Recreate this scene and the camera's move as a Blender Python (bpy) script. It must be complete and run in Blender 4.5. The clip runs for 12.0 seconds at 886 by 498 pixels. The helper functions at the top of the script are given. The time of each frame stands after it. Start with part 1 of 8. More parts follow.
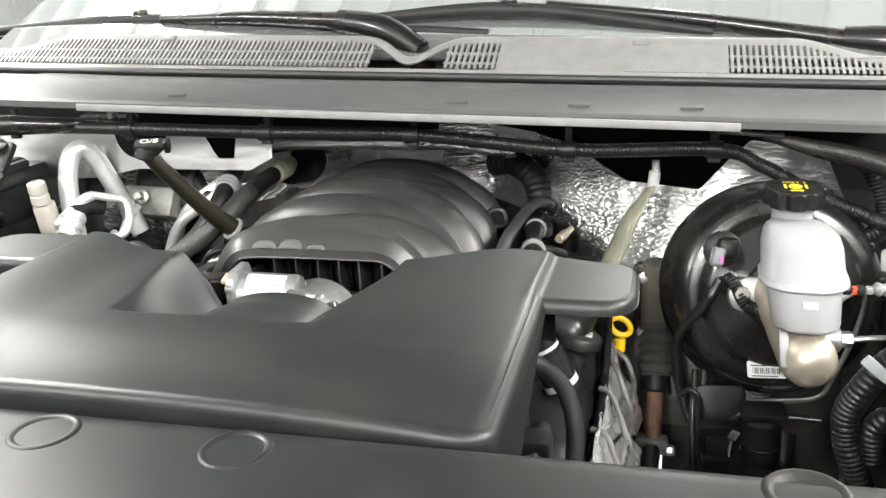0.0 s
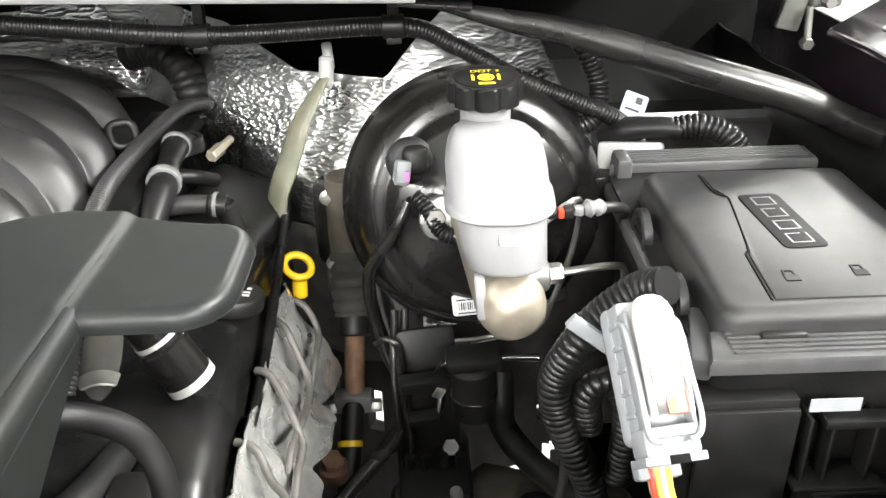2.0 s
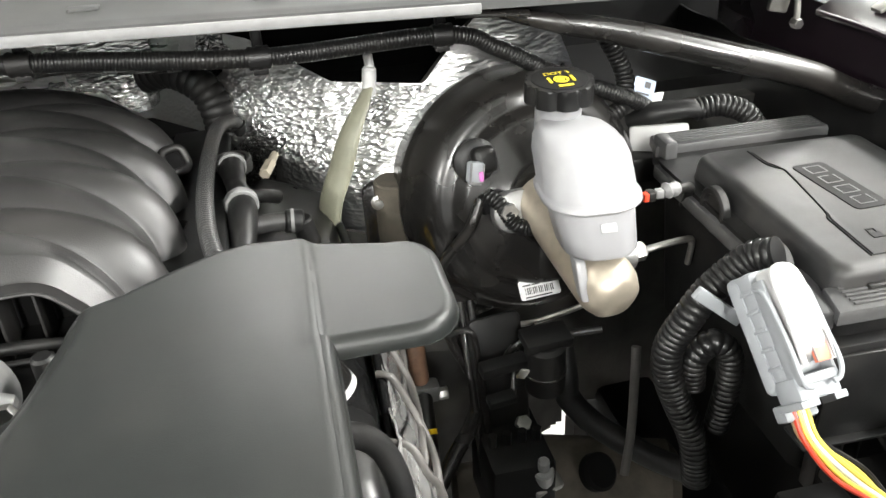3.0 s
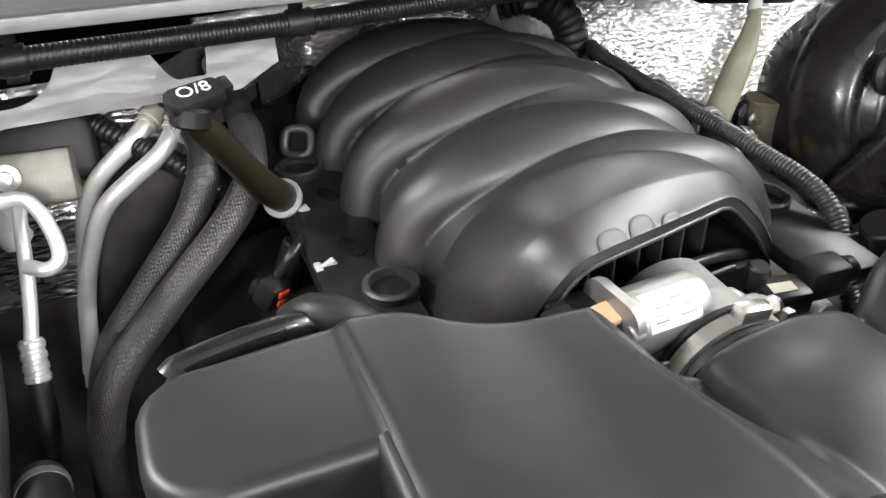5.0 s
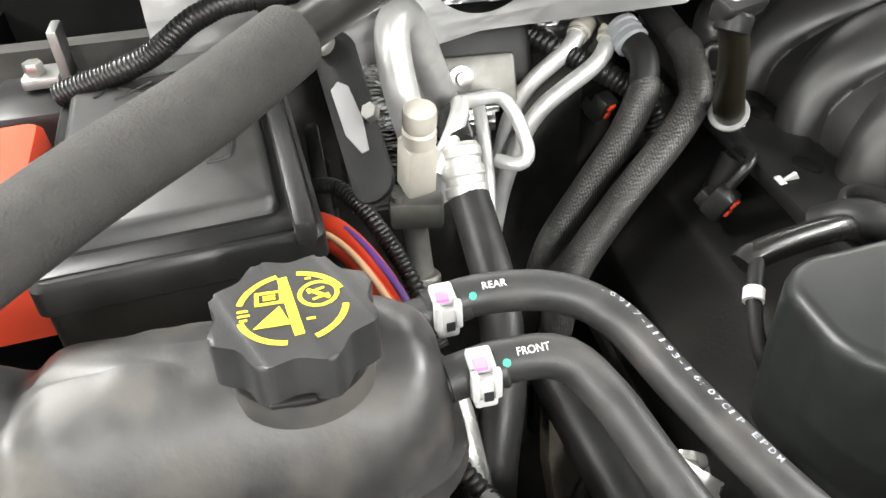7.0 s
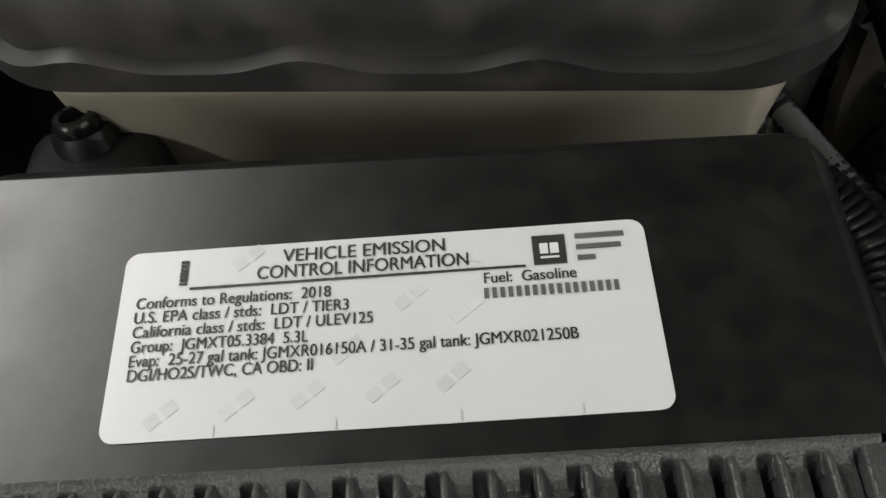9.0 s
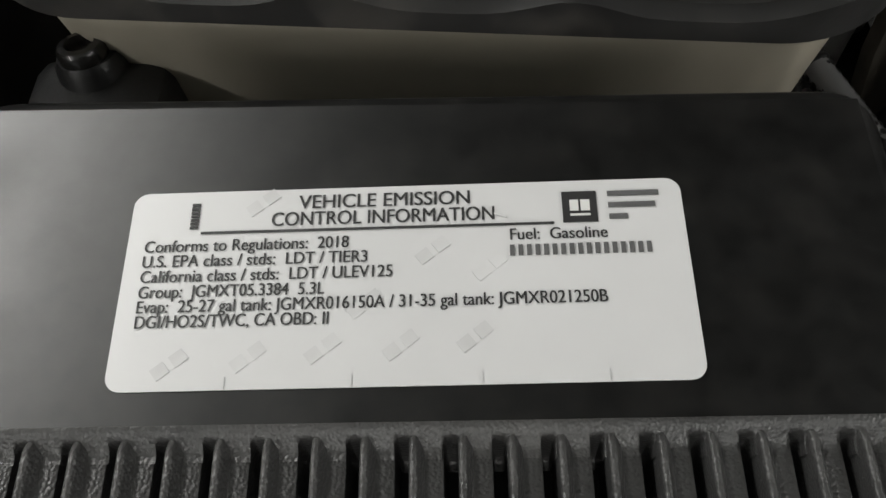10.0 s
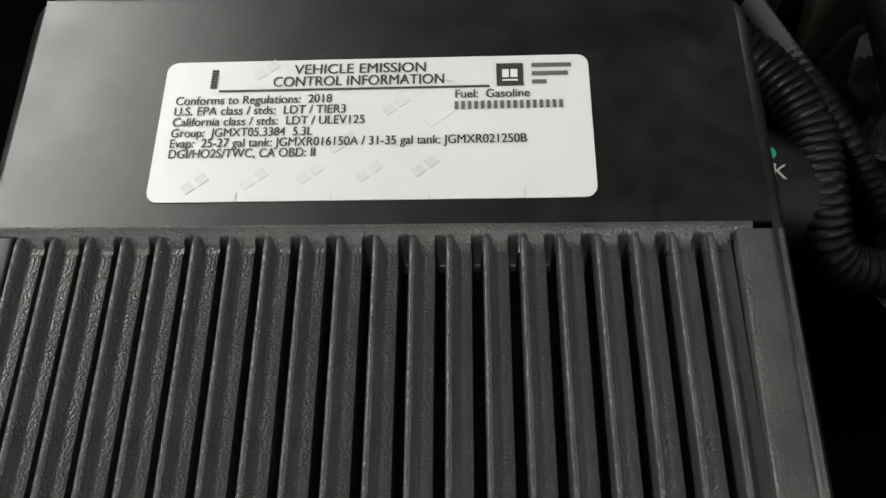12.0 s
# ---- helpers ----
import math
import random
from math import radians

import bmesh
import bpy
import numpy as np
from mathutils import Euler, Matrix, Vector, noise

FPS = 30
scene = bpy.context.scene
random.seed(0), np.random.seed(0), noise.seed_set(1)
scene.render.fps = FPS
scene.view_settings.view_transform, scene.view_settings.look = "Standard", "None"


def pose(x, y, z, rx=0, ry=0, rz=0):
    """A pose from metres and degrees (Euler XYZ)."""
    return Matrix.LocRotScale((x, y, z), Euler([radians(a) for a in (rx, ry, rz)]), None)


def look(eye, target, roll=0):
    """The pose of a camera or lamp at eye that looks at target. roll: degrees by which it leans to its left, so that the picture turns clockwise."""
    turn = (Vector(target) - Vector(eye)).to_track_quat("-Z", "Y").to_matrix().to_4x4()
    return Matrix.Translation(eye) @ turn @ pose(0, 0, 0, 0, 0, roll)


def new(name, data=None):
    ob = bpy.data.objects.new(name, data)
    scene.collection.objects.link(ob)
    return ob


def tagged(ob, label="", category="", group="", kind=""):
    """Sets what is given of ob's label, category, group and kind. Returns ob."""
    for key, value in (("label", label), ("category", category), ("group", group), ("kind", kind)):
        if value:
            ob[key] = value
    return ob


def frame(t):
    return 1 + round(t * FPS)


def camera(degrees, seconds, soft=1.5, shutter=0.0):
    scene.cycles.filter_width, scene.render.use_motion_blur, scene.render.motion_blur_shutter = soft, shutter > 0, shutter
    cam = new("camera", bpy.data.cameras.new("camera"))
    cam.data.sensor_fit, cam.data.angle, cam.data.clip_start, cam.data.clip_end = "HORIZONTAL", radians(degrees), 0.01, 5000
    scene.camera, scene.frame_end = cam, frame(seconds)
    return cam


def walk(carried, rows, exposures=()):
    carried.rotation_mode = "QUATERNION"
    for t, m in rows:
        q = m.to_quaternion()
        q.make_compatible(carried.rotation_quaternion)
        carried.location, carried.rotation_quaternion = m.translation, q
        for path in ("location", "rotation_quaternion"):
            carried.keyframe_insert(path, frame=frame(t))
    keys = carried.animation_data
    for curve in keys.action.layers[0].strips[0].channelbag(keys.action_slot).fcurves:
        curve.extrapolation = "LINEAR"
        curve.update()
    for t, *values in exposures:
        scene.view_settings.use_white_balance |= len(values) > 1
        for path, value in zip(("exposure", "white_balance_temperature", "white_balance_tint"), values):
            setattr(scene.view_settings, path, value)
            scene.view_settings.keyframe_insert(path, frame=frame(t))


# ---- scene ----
cam = camera(56.9, 12.0)
PATH = [
    (0, (0.262, -0.621, 1.342), (-0.235, 1.216, 0.726), -2.5),
    (0.5, (0.286, -0.498, 1.314), (-0.16, 1.326, 0.624), -2.1),
    (1, (0.326, -0.399, 1.301), (-0.007, 1.383, 0.456), -1.4),
    (1.5, (0.356, -0.362, 1.3), (0.188, 1.418, 0.404), -1.2),
    (2, (0.353, -0.352, 1.309), (0.391, 1.413, 0.369), -1.8),
    (2.5, (0.283, -0.362, 1.33), (0.497, 1.373, 0.359), -2.1),
    (2.7, (0.242, -0.369, 1.339), (0.504, 1.356, 0.362), -2.7),
    (4.3, (-0.206, -0.277, 1.381), (0.325, 1.309, 0.285), -2.3),
    (4.5, (-0.26, -0.26, 1.375), (0.294, 1.313, 0.27), -2.1),
    (5, (-0.376, -0.234, 1.374), (0.218, 1.301, 0.237), -1.4),
    (5.5, (-0.449, -0.221, 1.383), (0.154, 1.283, 0.21), -1.0),
    (6, (-0.512, -0.185, 1.393), (0.062, 1.278, 0.157), -1.1),
    (6.5, (-0.588, -0.176, 1.387), (-0.127, 1.32, 0.141), -2.1),
    (6.8, (-0.616, -0.189, 1.377), (-0.27, 1.351, 0.149), -3.0),
    (7, (-0.629, -0.2, 1.375), (-0.36, 1.35, 0.14), -3.5),
    (7.2, (-0.635, -0.212, 1.372), (-0.437, 1.336, 0.122), -3.8),
    (7.5, (-0.642, -0.226, 1.338), (-0.535, 1.322, 0.076), -4.4),
    (7.7, (-0.647, -0.231, 1.318), (-0.603, 1.283, 0.011), -4.7),
    (9.3, (-0.694, -0.151, 1.255), (-0.855, 0.755, -0.52), -7.3),
    (9.5, (-0.695, -0.153, 1.253), (-0.852, 0.746, -0.526), -6.6),
    (10, (-0.695, -0.152, 1.253), (-0.846, 0.691, -0.554), -6.0),
    (10.5, (-0.693, -0.152, 1.251), (-0.863, 0.676, -0.561), -6.9),
    (11, (-0.691, -0.154, 1.25), (-0.878, 0.678, -0.559), -7.6),
    (11.5, (-0.682, -0.159, 1.257), (-0.879, 0.658, -0.558), -8.3),
    (12, (-0.674, -0.209, 1.289), (-0.84, 0.59, -0.537), -6.5),
]
EXPOSURE = [(0, -0.82), (0.5, -0.75), (1, -0.52), (1.5, -0.46), (2.5, -0.56), (4.5, -1.05), (5.5, -1.1), (6.5, -0.95), (7.7, -0.9), (8.3, -2.2), (8.8, -3.05), (9.3, -3.25), (11, -3.25), (11.5, -3.15), (12, -2.92)]
walk(cam, [(t, look(eye, target, roll)) for t, eye, target, roll in PATH], EXPOSURE)

CEIL = 3.6
HOOD = 54       # degrees by which the hood stands open
WS = 26         # slope of the windscreen
LAMPS = [(-3.4, -3.4, 700), (2.8, -3.2, 750), (-0.3, -4.7, 900), (-2.5, 1.3, 780), (3.0, 0.2, 750), (0.5, 5.2, 500), (2.9, 4.6, 500)]

# ---------------------------------------------------------------- light
world = bpy.data.worlds.new("world")
world.use_nodes = True
scene.world = world
world.node_tree.nodes["Background"].inputs[0].default_value = (0.9, 0.95, 1.0, 1)
world.node_tree.nodes["Background"].inputs[1].default_value = 0.3


def ceiling_lamp_light(name, x, y, z, sx, sy, watts, tilt=(0, 0)):
    data = bpy.data.lights.new(name, "AREA")
    data.shape, data.size, data.size_y, data.energy = "RECTANGLE", sx, sy, watts
    data.color = (1.0, 0.985, 0.95)
    ob = new(name, data)
    ob.matrix_world = pose(x, y, z, tilt[0], tilt[1], 0)
    return ob


UP = 0.35           # share of each tube's light that goes up to the ceiling
for lx, ly, lw in LAMPS:
    ceiling_lamp_light("tube_light", lx, ly, CEIL - 0.42, 0.22, 2.4, lw)
    ceiling_lamp_light("tube_light_upper", lx, ly, CEIL - 0.33, 0.22, 2.4, lw * UP, (180, 0))

# ---------------------------------------------------------------- tools
CX = -0.07          # middle plane of the engine


def cat(*bms):
    out = bmesh.new()
    for b in bms:
        me = bpy.data.meshes.new("tmp")
        b.to_mesh(me)
        out.from_mesh(me)
        bpy.data.meshes.remove(me)
        b.free()
    return out


def finish(bm, name, material, sharp=40):
    me = bpy.data.meshes.new(name)
    bm.normal_update()
    bm.to_mesh(me)
    bm.free()
    for p in me.polygons:
        p.use_smooth = True
    me.set_sharp_from_angle(angle=radians(sharp))
    for m in (material if isinstance(material, (list, tuple)) else [material]):
        me.materials.append(m)
    return me


def thing(name, at, label, category, group="", kind=""):
    """An empty at the base of a thing, which carries its parts."""
    ob = new(name)
    ob.empty_display_size = 0.02
    ob.location = at
    return tagged(ob, label, category, group, kind)


def part(name, bm, material, parent, label="", sharp=40):
    """One mesh object under a thing or a part; its points are in world metres."""
    ob = new(name, finish(bm, name, material, sharp))
    ob.parent = parent
    if parent.type == "EMPTY":
        ob.matrix_parent_inverse = Matrix.Translation(parent.location).inverted()
    if label:
        ob["label"] = label
    return ob


def solo(name, bm, material, label, category, group="", kind="", sharp=40):
    """A thing that is one mesh."""
    return tagged(new(name, finish(bm, name, material, sharp)), label, category, group, kind)


def xf(bm, m):
    bmesh.ops.transform(bm, matrix=m, verts=bm.verts)
    return bm


def box(cx, cy, cz, sx, sy, sz, bev=0.002, seg=2, m=None):
    bm = bmesh.new()
    bmesh.ops.create_cube(bm, size=1.0)
    bmesh.ops.scale(bm, vec=(sx, sy, sz), verts=bm.verts)
    if bev > 0:
        bmesh.ops.bevel(bm, geom=bm.edges[:], offset=bev, segments=seg, profile=0.5, affect="EDGES")
    if m is not None:
        xf(bm, m)
    bmesh.ops.translate(bm, vec=(cx, cy, cz), verts=bm.verts)
    return bm


def prism(outline, z0, z1, bev=0.0, seg=2, m=None):
    """A closed outline (counter-clockwise) raised from z0 to z1."""
    bm = bmesh.new()
    low = [bm.verts.new((x, y, z0)) for x, y in outline]
    top = [bm.verts.new((x, y, z1)) for x, y in outline]
    bm.faces.new(top)
    bm.faces.new(low[::-1])
    n = len(outline)
    for i in range(n):
        bm.faces.new((low[i], low[(i + 1) % n], top[(i + 1) % n], top[i]))
    if bev > 0:
        tops = set(top)
        es = [e for e in bm.edges if e.verts[0] in tops and e.verts[1] in tops]
        bmesh.ops.bevel(bm, geom=es, offset=bev, segments=seg, profile=0.5, affect="EDGES")
    if m is not None:
        xf(bm, m)
    return bm


def rounded(w, h, r, n=5, cx=0.0, cy=0.0):
    """Outline of a rounded rectangle."""
    out = []
    for sx, sy, a0 in ((1, 1, 0), (-1, 1, 90), (-1, -1, 180), (1, -1, 270)):
        for i in range(n + 1):
            a = radians(a0 + 90 * i / n)
            out.append((cx + sx * (w / 2 - r) + r * math.cos(a), cy + sy * (h / 2 - r) + r * math.sin(a)))
    return out


def lathe(profile, n=32, m=None, cap=True):
    """Turns (radius, height) pairs round z."""
    bm = bmesh.new()
    rings = []
    for r, z in profile:
        rings.append([bm.verts.new((max(r, 1e-5) * math.cos(2 * math.pi * i / n), max(r, 1e-5) * math.sin(2 * math.pi * i / n), z)) for i in range(n)])
    for a, b in zip(rings, rings[1:]):
        for i in range(n):
            bm.faces.new((a[i], a[(i + 1) % n], b[(i + 1) % n], b[i]))
    if cap:
        bm.faces.new(rings[0][::-1])
        bm.faces.new(rings[-1])
    if m is not None:
        xf(bm, m)
    return bm


def along(a, b):
    """A pose at a whose z points to b."""
    a, b = Vector(a), Vector(b)
    return Matrix.Translation(a) @ (b - a).to_track_quat("Z", "Y").to_matrix().to_4x4()


def rod(a, b, r, n=16, bev=0.0, r2=None):
    d = (Vector(b) - Vector(a)).length
    r2 = r if r2 is None else r2
    if bev > 0:
        prof = [(r - bev, 0), (r, bev), (r2, d - bev), (r2 - bev, d)]
    else:
        prof = [(r, 0), (r2, d)]
    return lathe(prof, n, along(a, b))


def hexnut(a, b, r):
    d = (Vector(b) - Vector(a)).length
    return lathe([(r * 0.9, 0), (r, d * 0.1), (r, d * 0.9), (r * 0.9, d)], 6, along(a, b))


def spline(points, step):
    """Catmull-Rom through points, at even steps."""
    p = [Vector(q) for q in points]
    p = [p[0] * 2 - p[1]] + p + [p[-1] * 2 - p[-2]]
    fine = []
    for i in range(1, len(p) - 2):
        a, b, c, d = p[i - 1], p[i], p[i + 1], p[i + 2]
        k = max(4, int((c - b).length / min(0.002, step / 3)))
        for j in range(k):
            t = j / k
            fine.append(0.5 * ((2 * b) + (c - a) * t + (2 * a - 5 * b + 4 * c - d) * t * t + (3 * b - a - 3 * c + d) * t ** 3))
    fine.append(p[-2])
    out, acc = [fine[0]], 0.0
    for a, b in zip(fine, fine[1:]):
        acc += (b - a).length
        if acc >= step:
            out.append(b)
            acc = 0.0
    if (out[-1] - fine[-1]).length > step * 0.3:
        out.append(fine[-1])
    else:
        out[-1] = fine[-1]
    return out


def tube(points, r, n=14, step=0.006, ridge=None, flat=1.0, taper=None, cap=True):
    """A hose through points. ridge=(pitch, depth): convoluted. flat: squash. taper: radius factors from start to end."""
    pts = spline(points, step if ridge is None else ridge[0] / 4)
    bm = bmesh.new()
    t0 = (pts[1] - pts[0]).normalized()
    ref = Vector((0, 0, 1)) if abs(t0.z) < 0.9 else Vector((1, 0, 0))
    side = t0.cross(ref).normalized()
    rings, total = [], len(pts)
    for i, q in enumerate(pts):
        t = (pts[min(i + 1, total - 1)] - pts[max(i - 1, 0)]).normalized()
        side = (side - t * side.dot(t)).normalized()
        up = side.cross(t)
        rr = r
        if ridge is not None:
            rr = r - ridge[1] * (0.0, 0.15, 1.0, 0.15)[i % 4]
        if taper is not None:
            f = i / (total - 1) * (len(taper) - 1)
            k = min(int(f), len(taper) - 2)
            rr *= taper[k] + (taper[k + 1] - taper[k]) * (f - k)
        rings.append([bm.verts.new(q + side * rr * math.cos(2 * math.pi * j / n) + up * rr * flat * math.sin(2 * math.pi * j / n)) for j in range(n)])
    for a, b in zip(rings, rings[1:]):
        for j in range(n):
            bm.faces.new((a[j], b[j], b[(j + 1) % n], a[(j + 1) % n]))
    if cap:
        bm.faces.new(rings[0])
        bm.faces.new(rings[-1][::-1])
    bmesh.ops.recalc_face_normals(bm, faces=bm.faces)
    return bm


def grid(nx, ny, f, flip=False):
    """A sheet: f(u, v) gives a point for u, v in 0..1."""
    bm = bmesh.new()
    vs = [[bm.verts.new(f(i / nx, j / ny)) for j in range(ny + 1)] for i in range(nx + 1)]
    for i in range(nx):
        for j in range(ny):
            q = (vs[i][j], vs[i + 1][j], vs[i + 1][j + 1], vs[i][j + 1])
            bm.faces.new(q[::-1] if flip else q)
    return bm


def thicken(bm, d):
    bmesh.ops.recalc_face_normals(bm, faces=bm.faces)
    bmesh.ops.solidify(bm, geom=bm.faces[:], thickness=d)
    return bm


def lerp(x, table):
    """Piecewise linear table of (x, value)."""
    if x <= table[0][0]:
        return table[0][1]
    for (a, va), (b, vb) in zip(table, table[1:]):
        if x <= b:
            return va + (vb - va) * (x - a) / (b - a)
    return table[-1][1]


def smooth(t):
    t = min(1.0, max(0.0, t))
    return t * t * (3 - 2 * t)


def words(text, size, m, material, parent, name="lettering", width=None, depth=0.0, bold=0.004, twin=0.0):
    """Lettering in the built-in font, laid flat on the pose m; width squeezes it to that length."""
    cu = bpy.data.curves.new("tmp_font", "FONT")
    cu.body, cu.size = text, size
    cu.extrude = depth
    cu.offset = size * bold
    tmp = bpy.data.objects.new("tmp_font", cu)
    scene.collection.objects.link(tmp)
    bpy.context.view_layer.update()
    me = bpy.data.meshes.new_from_object(tmp.evaluated_get(bpy.context.evaluated_depsgraph_get()))
    bpy.data.objects.remove(tmp)
    bm = bmesh.new()
    bm.from_mesh(me)
    bpy.data.meshes.remove(me)
    if width is not None and len(bm.verts):
        xs = [v.co.x for v in bm.verts]
        k = width / (max(xs) - min(xs))
        x0 = min(xs)
        for v in bm.verts:
            v.co.x = (v.co.x - x0) * k
    if twin > 0:                    # heavier strokes: a second impression beside the first
        other = xf(bm.copy(), Matrix.Translation((twin, 0, 0.00001)))
        bm = cat(bm, other)
    xf(bm, m)
    return part(name, bm, material, parent)


def strip(x0, y0, x1, y1, m, h=0.0002):
    """A thin printed bar on the pose m."""
    return xf(box((x0 + x1) / 2, (y0 + y1) / 2, 0, abs(x1 - x0), abs(y1 - y0), h, 0, 1), m)


# ---------------------------------------------------------------- materials
def mat(name, color, rough=0.5, metal=0.0, var=0.15, vscale=30.0, bump=0.0, bscale=400.0, rvar=0.08, coat=0.0, spec=0.5, sub=0.0, trans=0.0, stain=0.0, sscale=9.0, dust=0.0):
    """Base colour with grain and stains at two scales, uneven gloss and fine relief."""
    m = bpy.data.materials.new(name)
    m.use_nodes = True
    nt = m.node_tree
    b = nt.nodes["Principled BSDF"]
    b.inputs["Metallic"].default_value = metal
    b.inputs["Specular IOR Level"].default_value = spec
    b.inputs["Coat Weight"].default_value = coat
    b.inputs["Coat Roughness"].default_value = 0.08
    b.inputs["Transmission Weight"].default_value = trans
    if sub > 0:
        b.inputs["Subsurface Weight"].default_value = sub
        b.inputs["Subsurface Radius"].default_value = (0.012, 0.011, 0.010)
        b.inputs["Subsurface Scale"].default_value = 1.0
    co = nt.nodes.new("ShaderNodeTexCoord")
    n1 = nt.nodes.new("ShaderNodeTexNoise")
    n1.inputs["Scale"].default_value = vscale
    n1.inputs["Detail"].default_value = 6
    n2 = nt.nodes.new("ShaderNodeTexNoise")
    n2.inputs["Scale"].default_value = sscale
    n2.inputs["Detail"].default_value = 4
    for n in (n1, n2):
        nt.links.new(co.outputs["Object"], n.inputs["Vector"])
    ramp = nt.nodes.new("ShaderNodeMapRange")
    ramp.inputs["From Min"].default_value, ramp.inputs["From Max"].default_value = 0.3, 0.7
    ramp.inputs["To Min"].default_value, ramp.inputs["To Max"].default_value = 1 - var, 1 + var
    nt.links.new(n1.outputs["Fac"], ramp.inputs["Value"])
    hsv = nt.nodes.new("ShaderNodeHueSaturation")
    hsv.inputs["Color"].default_value = (*color, 1)
    nt.links.new(ramp.outputs["Result"], hsv.inputs["Value"])
    last = hsv.outputs["Color"]
    if stain > 0 or dust > 0:
        mix = nt.nodes.new("ShaderNodeMix")
        mix.data_type = "RGBA"
        sr = nt.nodes.new("ShaderNodeMapRange")
        sr.inputs["From Min"].default_value, sr.inputs["From Max"].default_value = 0.48, 0.75
        sr.inputs["To Max"].default_value = max(stain, dust)
        nt.links.new(n2.outputs["Fac"], sr.inputs["Value"])
        nt.links.new(sr.outputs["Result"], mix.inputs["Factor"])
        nt.links.new(last, mix.inputs["A"])
        mix.inputs["B"].default_value = (0.16, 0.14, 0.115, 1) if dust > 0 else (color[0] * 0.35, color[1] * 0.33, color[2] * 0.3, 1)
        last = mix.outputs["Result"]
    nt.links.new(last, b.inputs["Base Color"])
    rr = nt.nodes.new("ShaderNodeMapRange")
    rr.inputs["From Min"].default_value, rr.inputs["From Max"].default_value = 0.3, 0.7
    rr.inputs["To Min"].default_value, rr.inputs["To Max"].default_value = max(0.02, rough - rvar), min(1, rough + rvar)
    nt.links.new(n2.outputs["Fac"], rr.inputs["Value"])
    nt.links.new(rr.outputs["Result"], b.inputs["Roughness"])
    if bump > 0:
        n3 = nt.nodes.new("ShaderNodeTexNoise")
        n3.inputs["Scale"].default_value = bscale
        n3.inputs["Detail"].default_value = 3
        nt.links.new(co.outputs["Object"], n3.inputs["Vector"])
        bp = nt.nodes.new("ShaderNodeBump")
        bp.inputs["Strength"].default_value = bump
        bp.inputs["Distance"].default_value = 0.001
        nt.links.new(n3.outputs["Fac"], bp.inputs["Height"])
        nt.links.new(bp.outputs["Normal"], b.inputs["Normal"])
    return m


def foil_mat(name, rough, wrinkle, scale, tone=0.66):
    """Aluminium foil with creases."""
    m = mat(name, (tone, tone, tone * 0.99), rough, 1.0, 0.10, 14, 0, rvar=0.10)
    nt = m.node_tree
    co = [n for n in nt.nodes if n.type == "TEX_COORD"][0]
    vo = nt.nodes.new("ShaderNodeTexVoronoi")
    no = nt.nodes.new("ShaderNodeTexVoronoi")
    for tx, sc, turn in ((vo, scale * 0.45, 0.7), (no, scale * 1.3, -0.8)):
        tx.distance = "MANHATTAN"
        tx.inputs["Scale"].default_value = sc
        mp = nt.nodes.new("ShaderNodeMapping")
        mp.inputs["Rotation"].default_value = (0.5, turn, 0.3)
        mp.inputs["Scale"].default_value = (0.30, 1.0, 1.0)
        nt.links.new(co.outputs["Object"], mp.inputs["Vector"])
        nt.links.new(mp.outputs["Vector"], tx.inputs["Vector"])
    ad = nt.nodes.new("ShaderNodeMath")
    ad.operation = "ADD"
    nt.links.new(vo.outputs["Distance"], ad.inputs[0])
    nt.links.new(no.outputs["Distance"], ad.inputs[1])
    bp = nt.nodes.new("ShaderNodeBump")
    bp.inputs["Strength"].default_value = wrinkle
    bp.inputs["Distance"].default_value = 0.004
    nt.links.new(ad.outputs[0], bp.inputs["Height"])
    nt.links.new(bp.outputs["Normal"], nt.nodes["Principled BSDF"].inputs["Normal"])
    return m


def braid_mat(name, color, rough, scale, strength=0.6):
    """A woven sleeve: small raised knots."""
    m = mat(name, color, rough, 0, 0.15, 60)
    nt = m.node_tree
    co = [n for n in nt.nodes if n.type == "TEX_COORD"][0]
    vo = nt.nodes.new("ShaderNodeTexVoronoi")
    vo.inputs["Scale"].default_value = scale
    vo.inputs["Randomness"].default_value = 0.35
    nt.links.new(co.outputs["Object"], vo.inputs["Vector"])
    mx = nt.nodes.new("ShaderNodeMath")
    mx.operation = "MULTIPLY"
    mx.inputs[1].default_value = -1.0
    nt.links.new(vo.outputs["Distance"], mx.inputs[0])
    bp = nt.nodes.new("ShaderNodeBump")
    bp.inputs["Strength"].default_value = strength
    bp.inputs["Distance"].default_value = 0.0006
    nt.links.new(mx.outputs[0], bp.inputs["Height"])
    nt.links.new(bp.outputs["Normal"], nt.nodes["Principled BSDF"].inputs["Normal"])
    return m


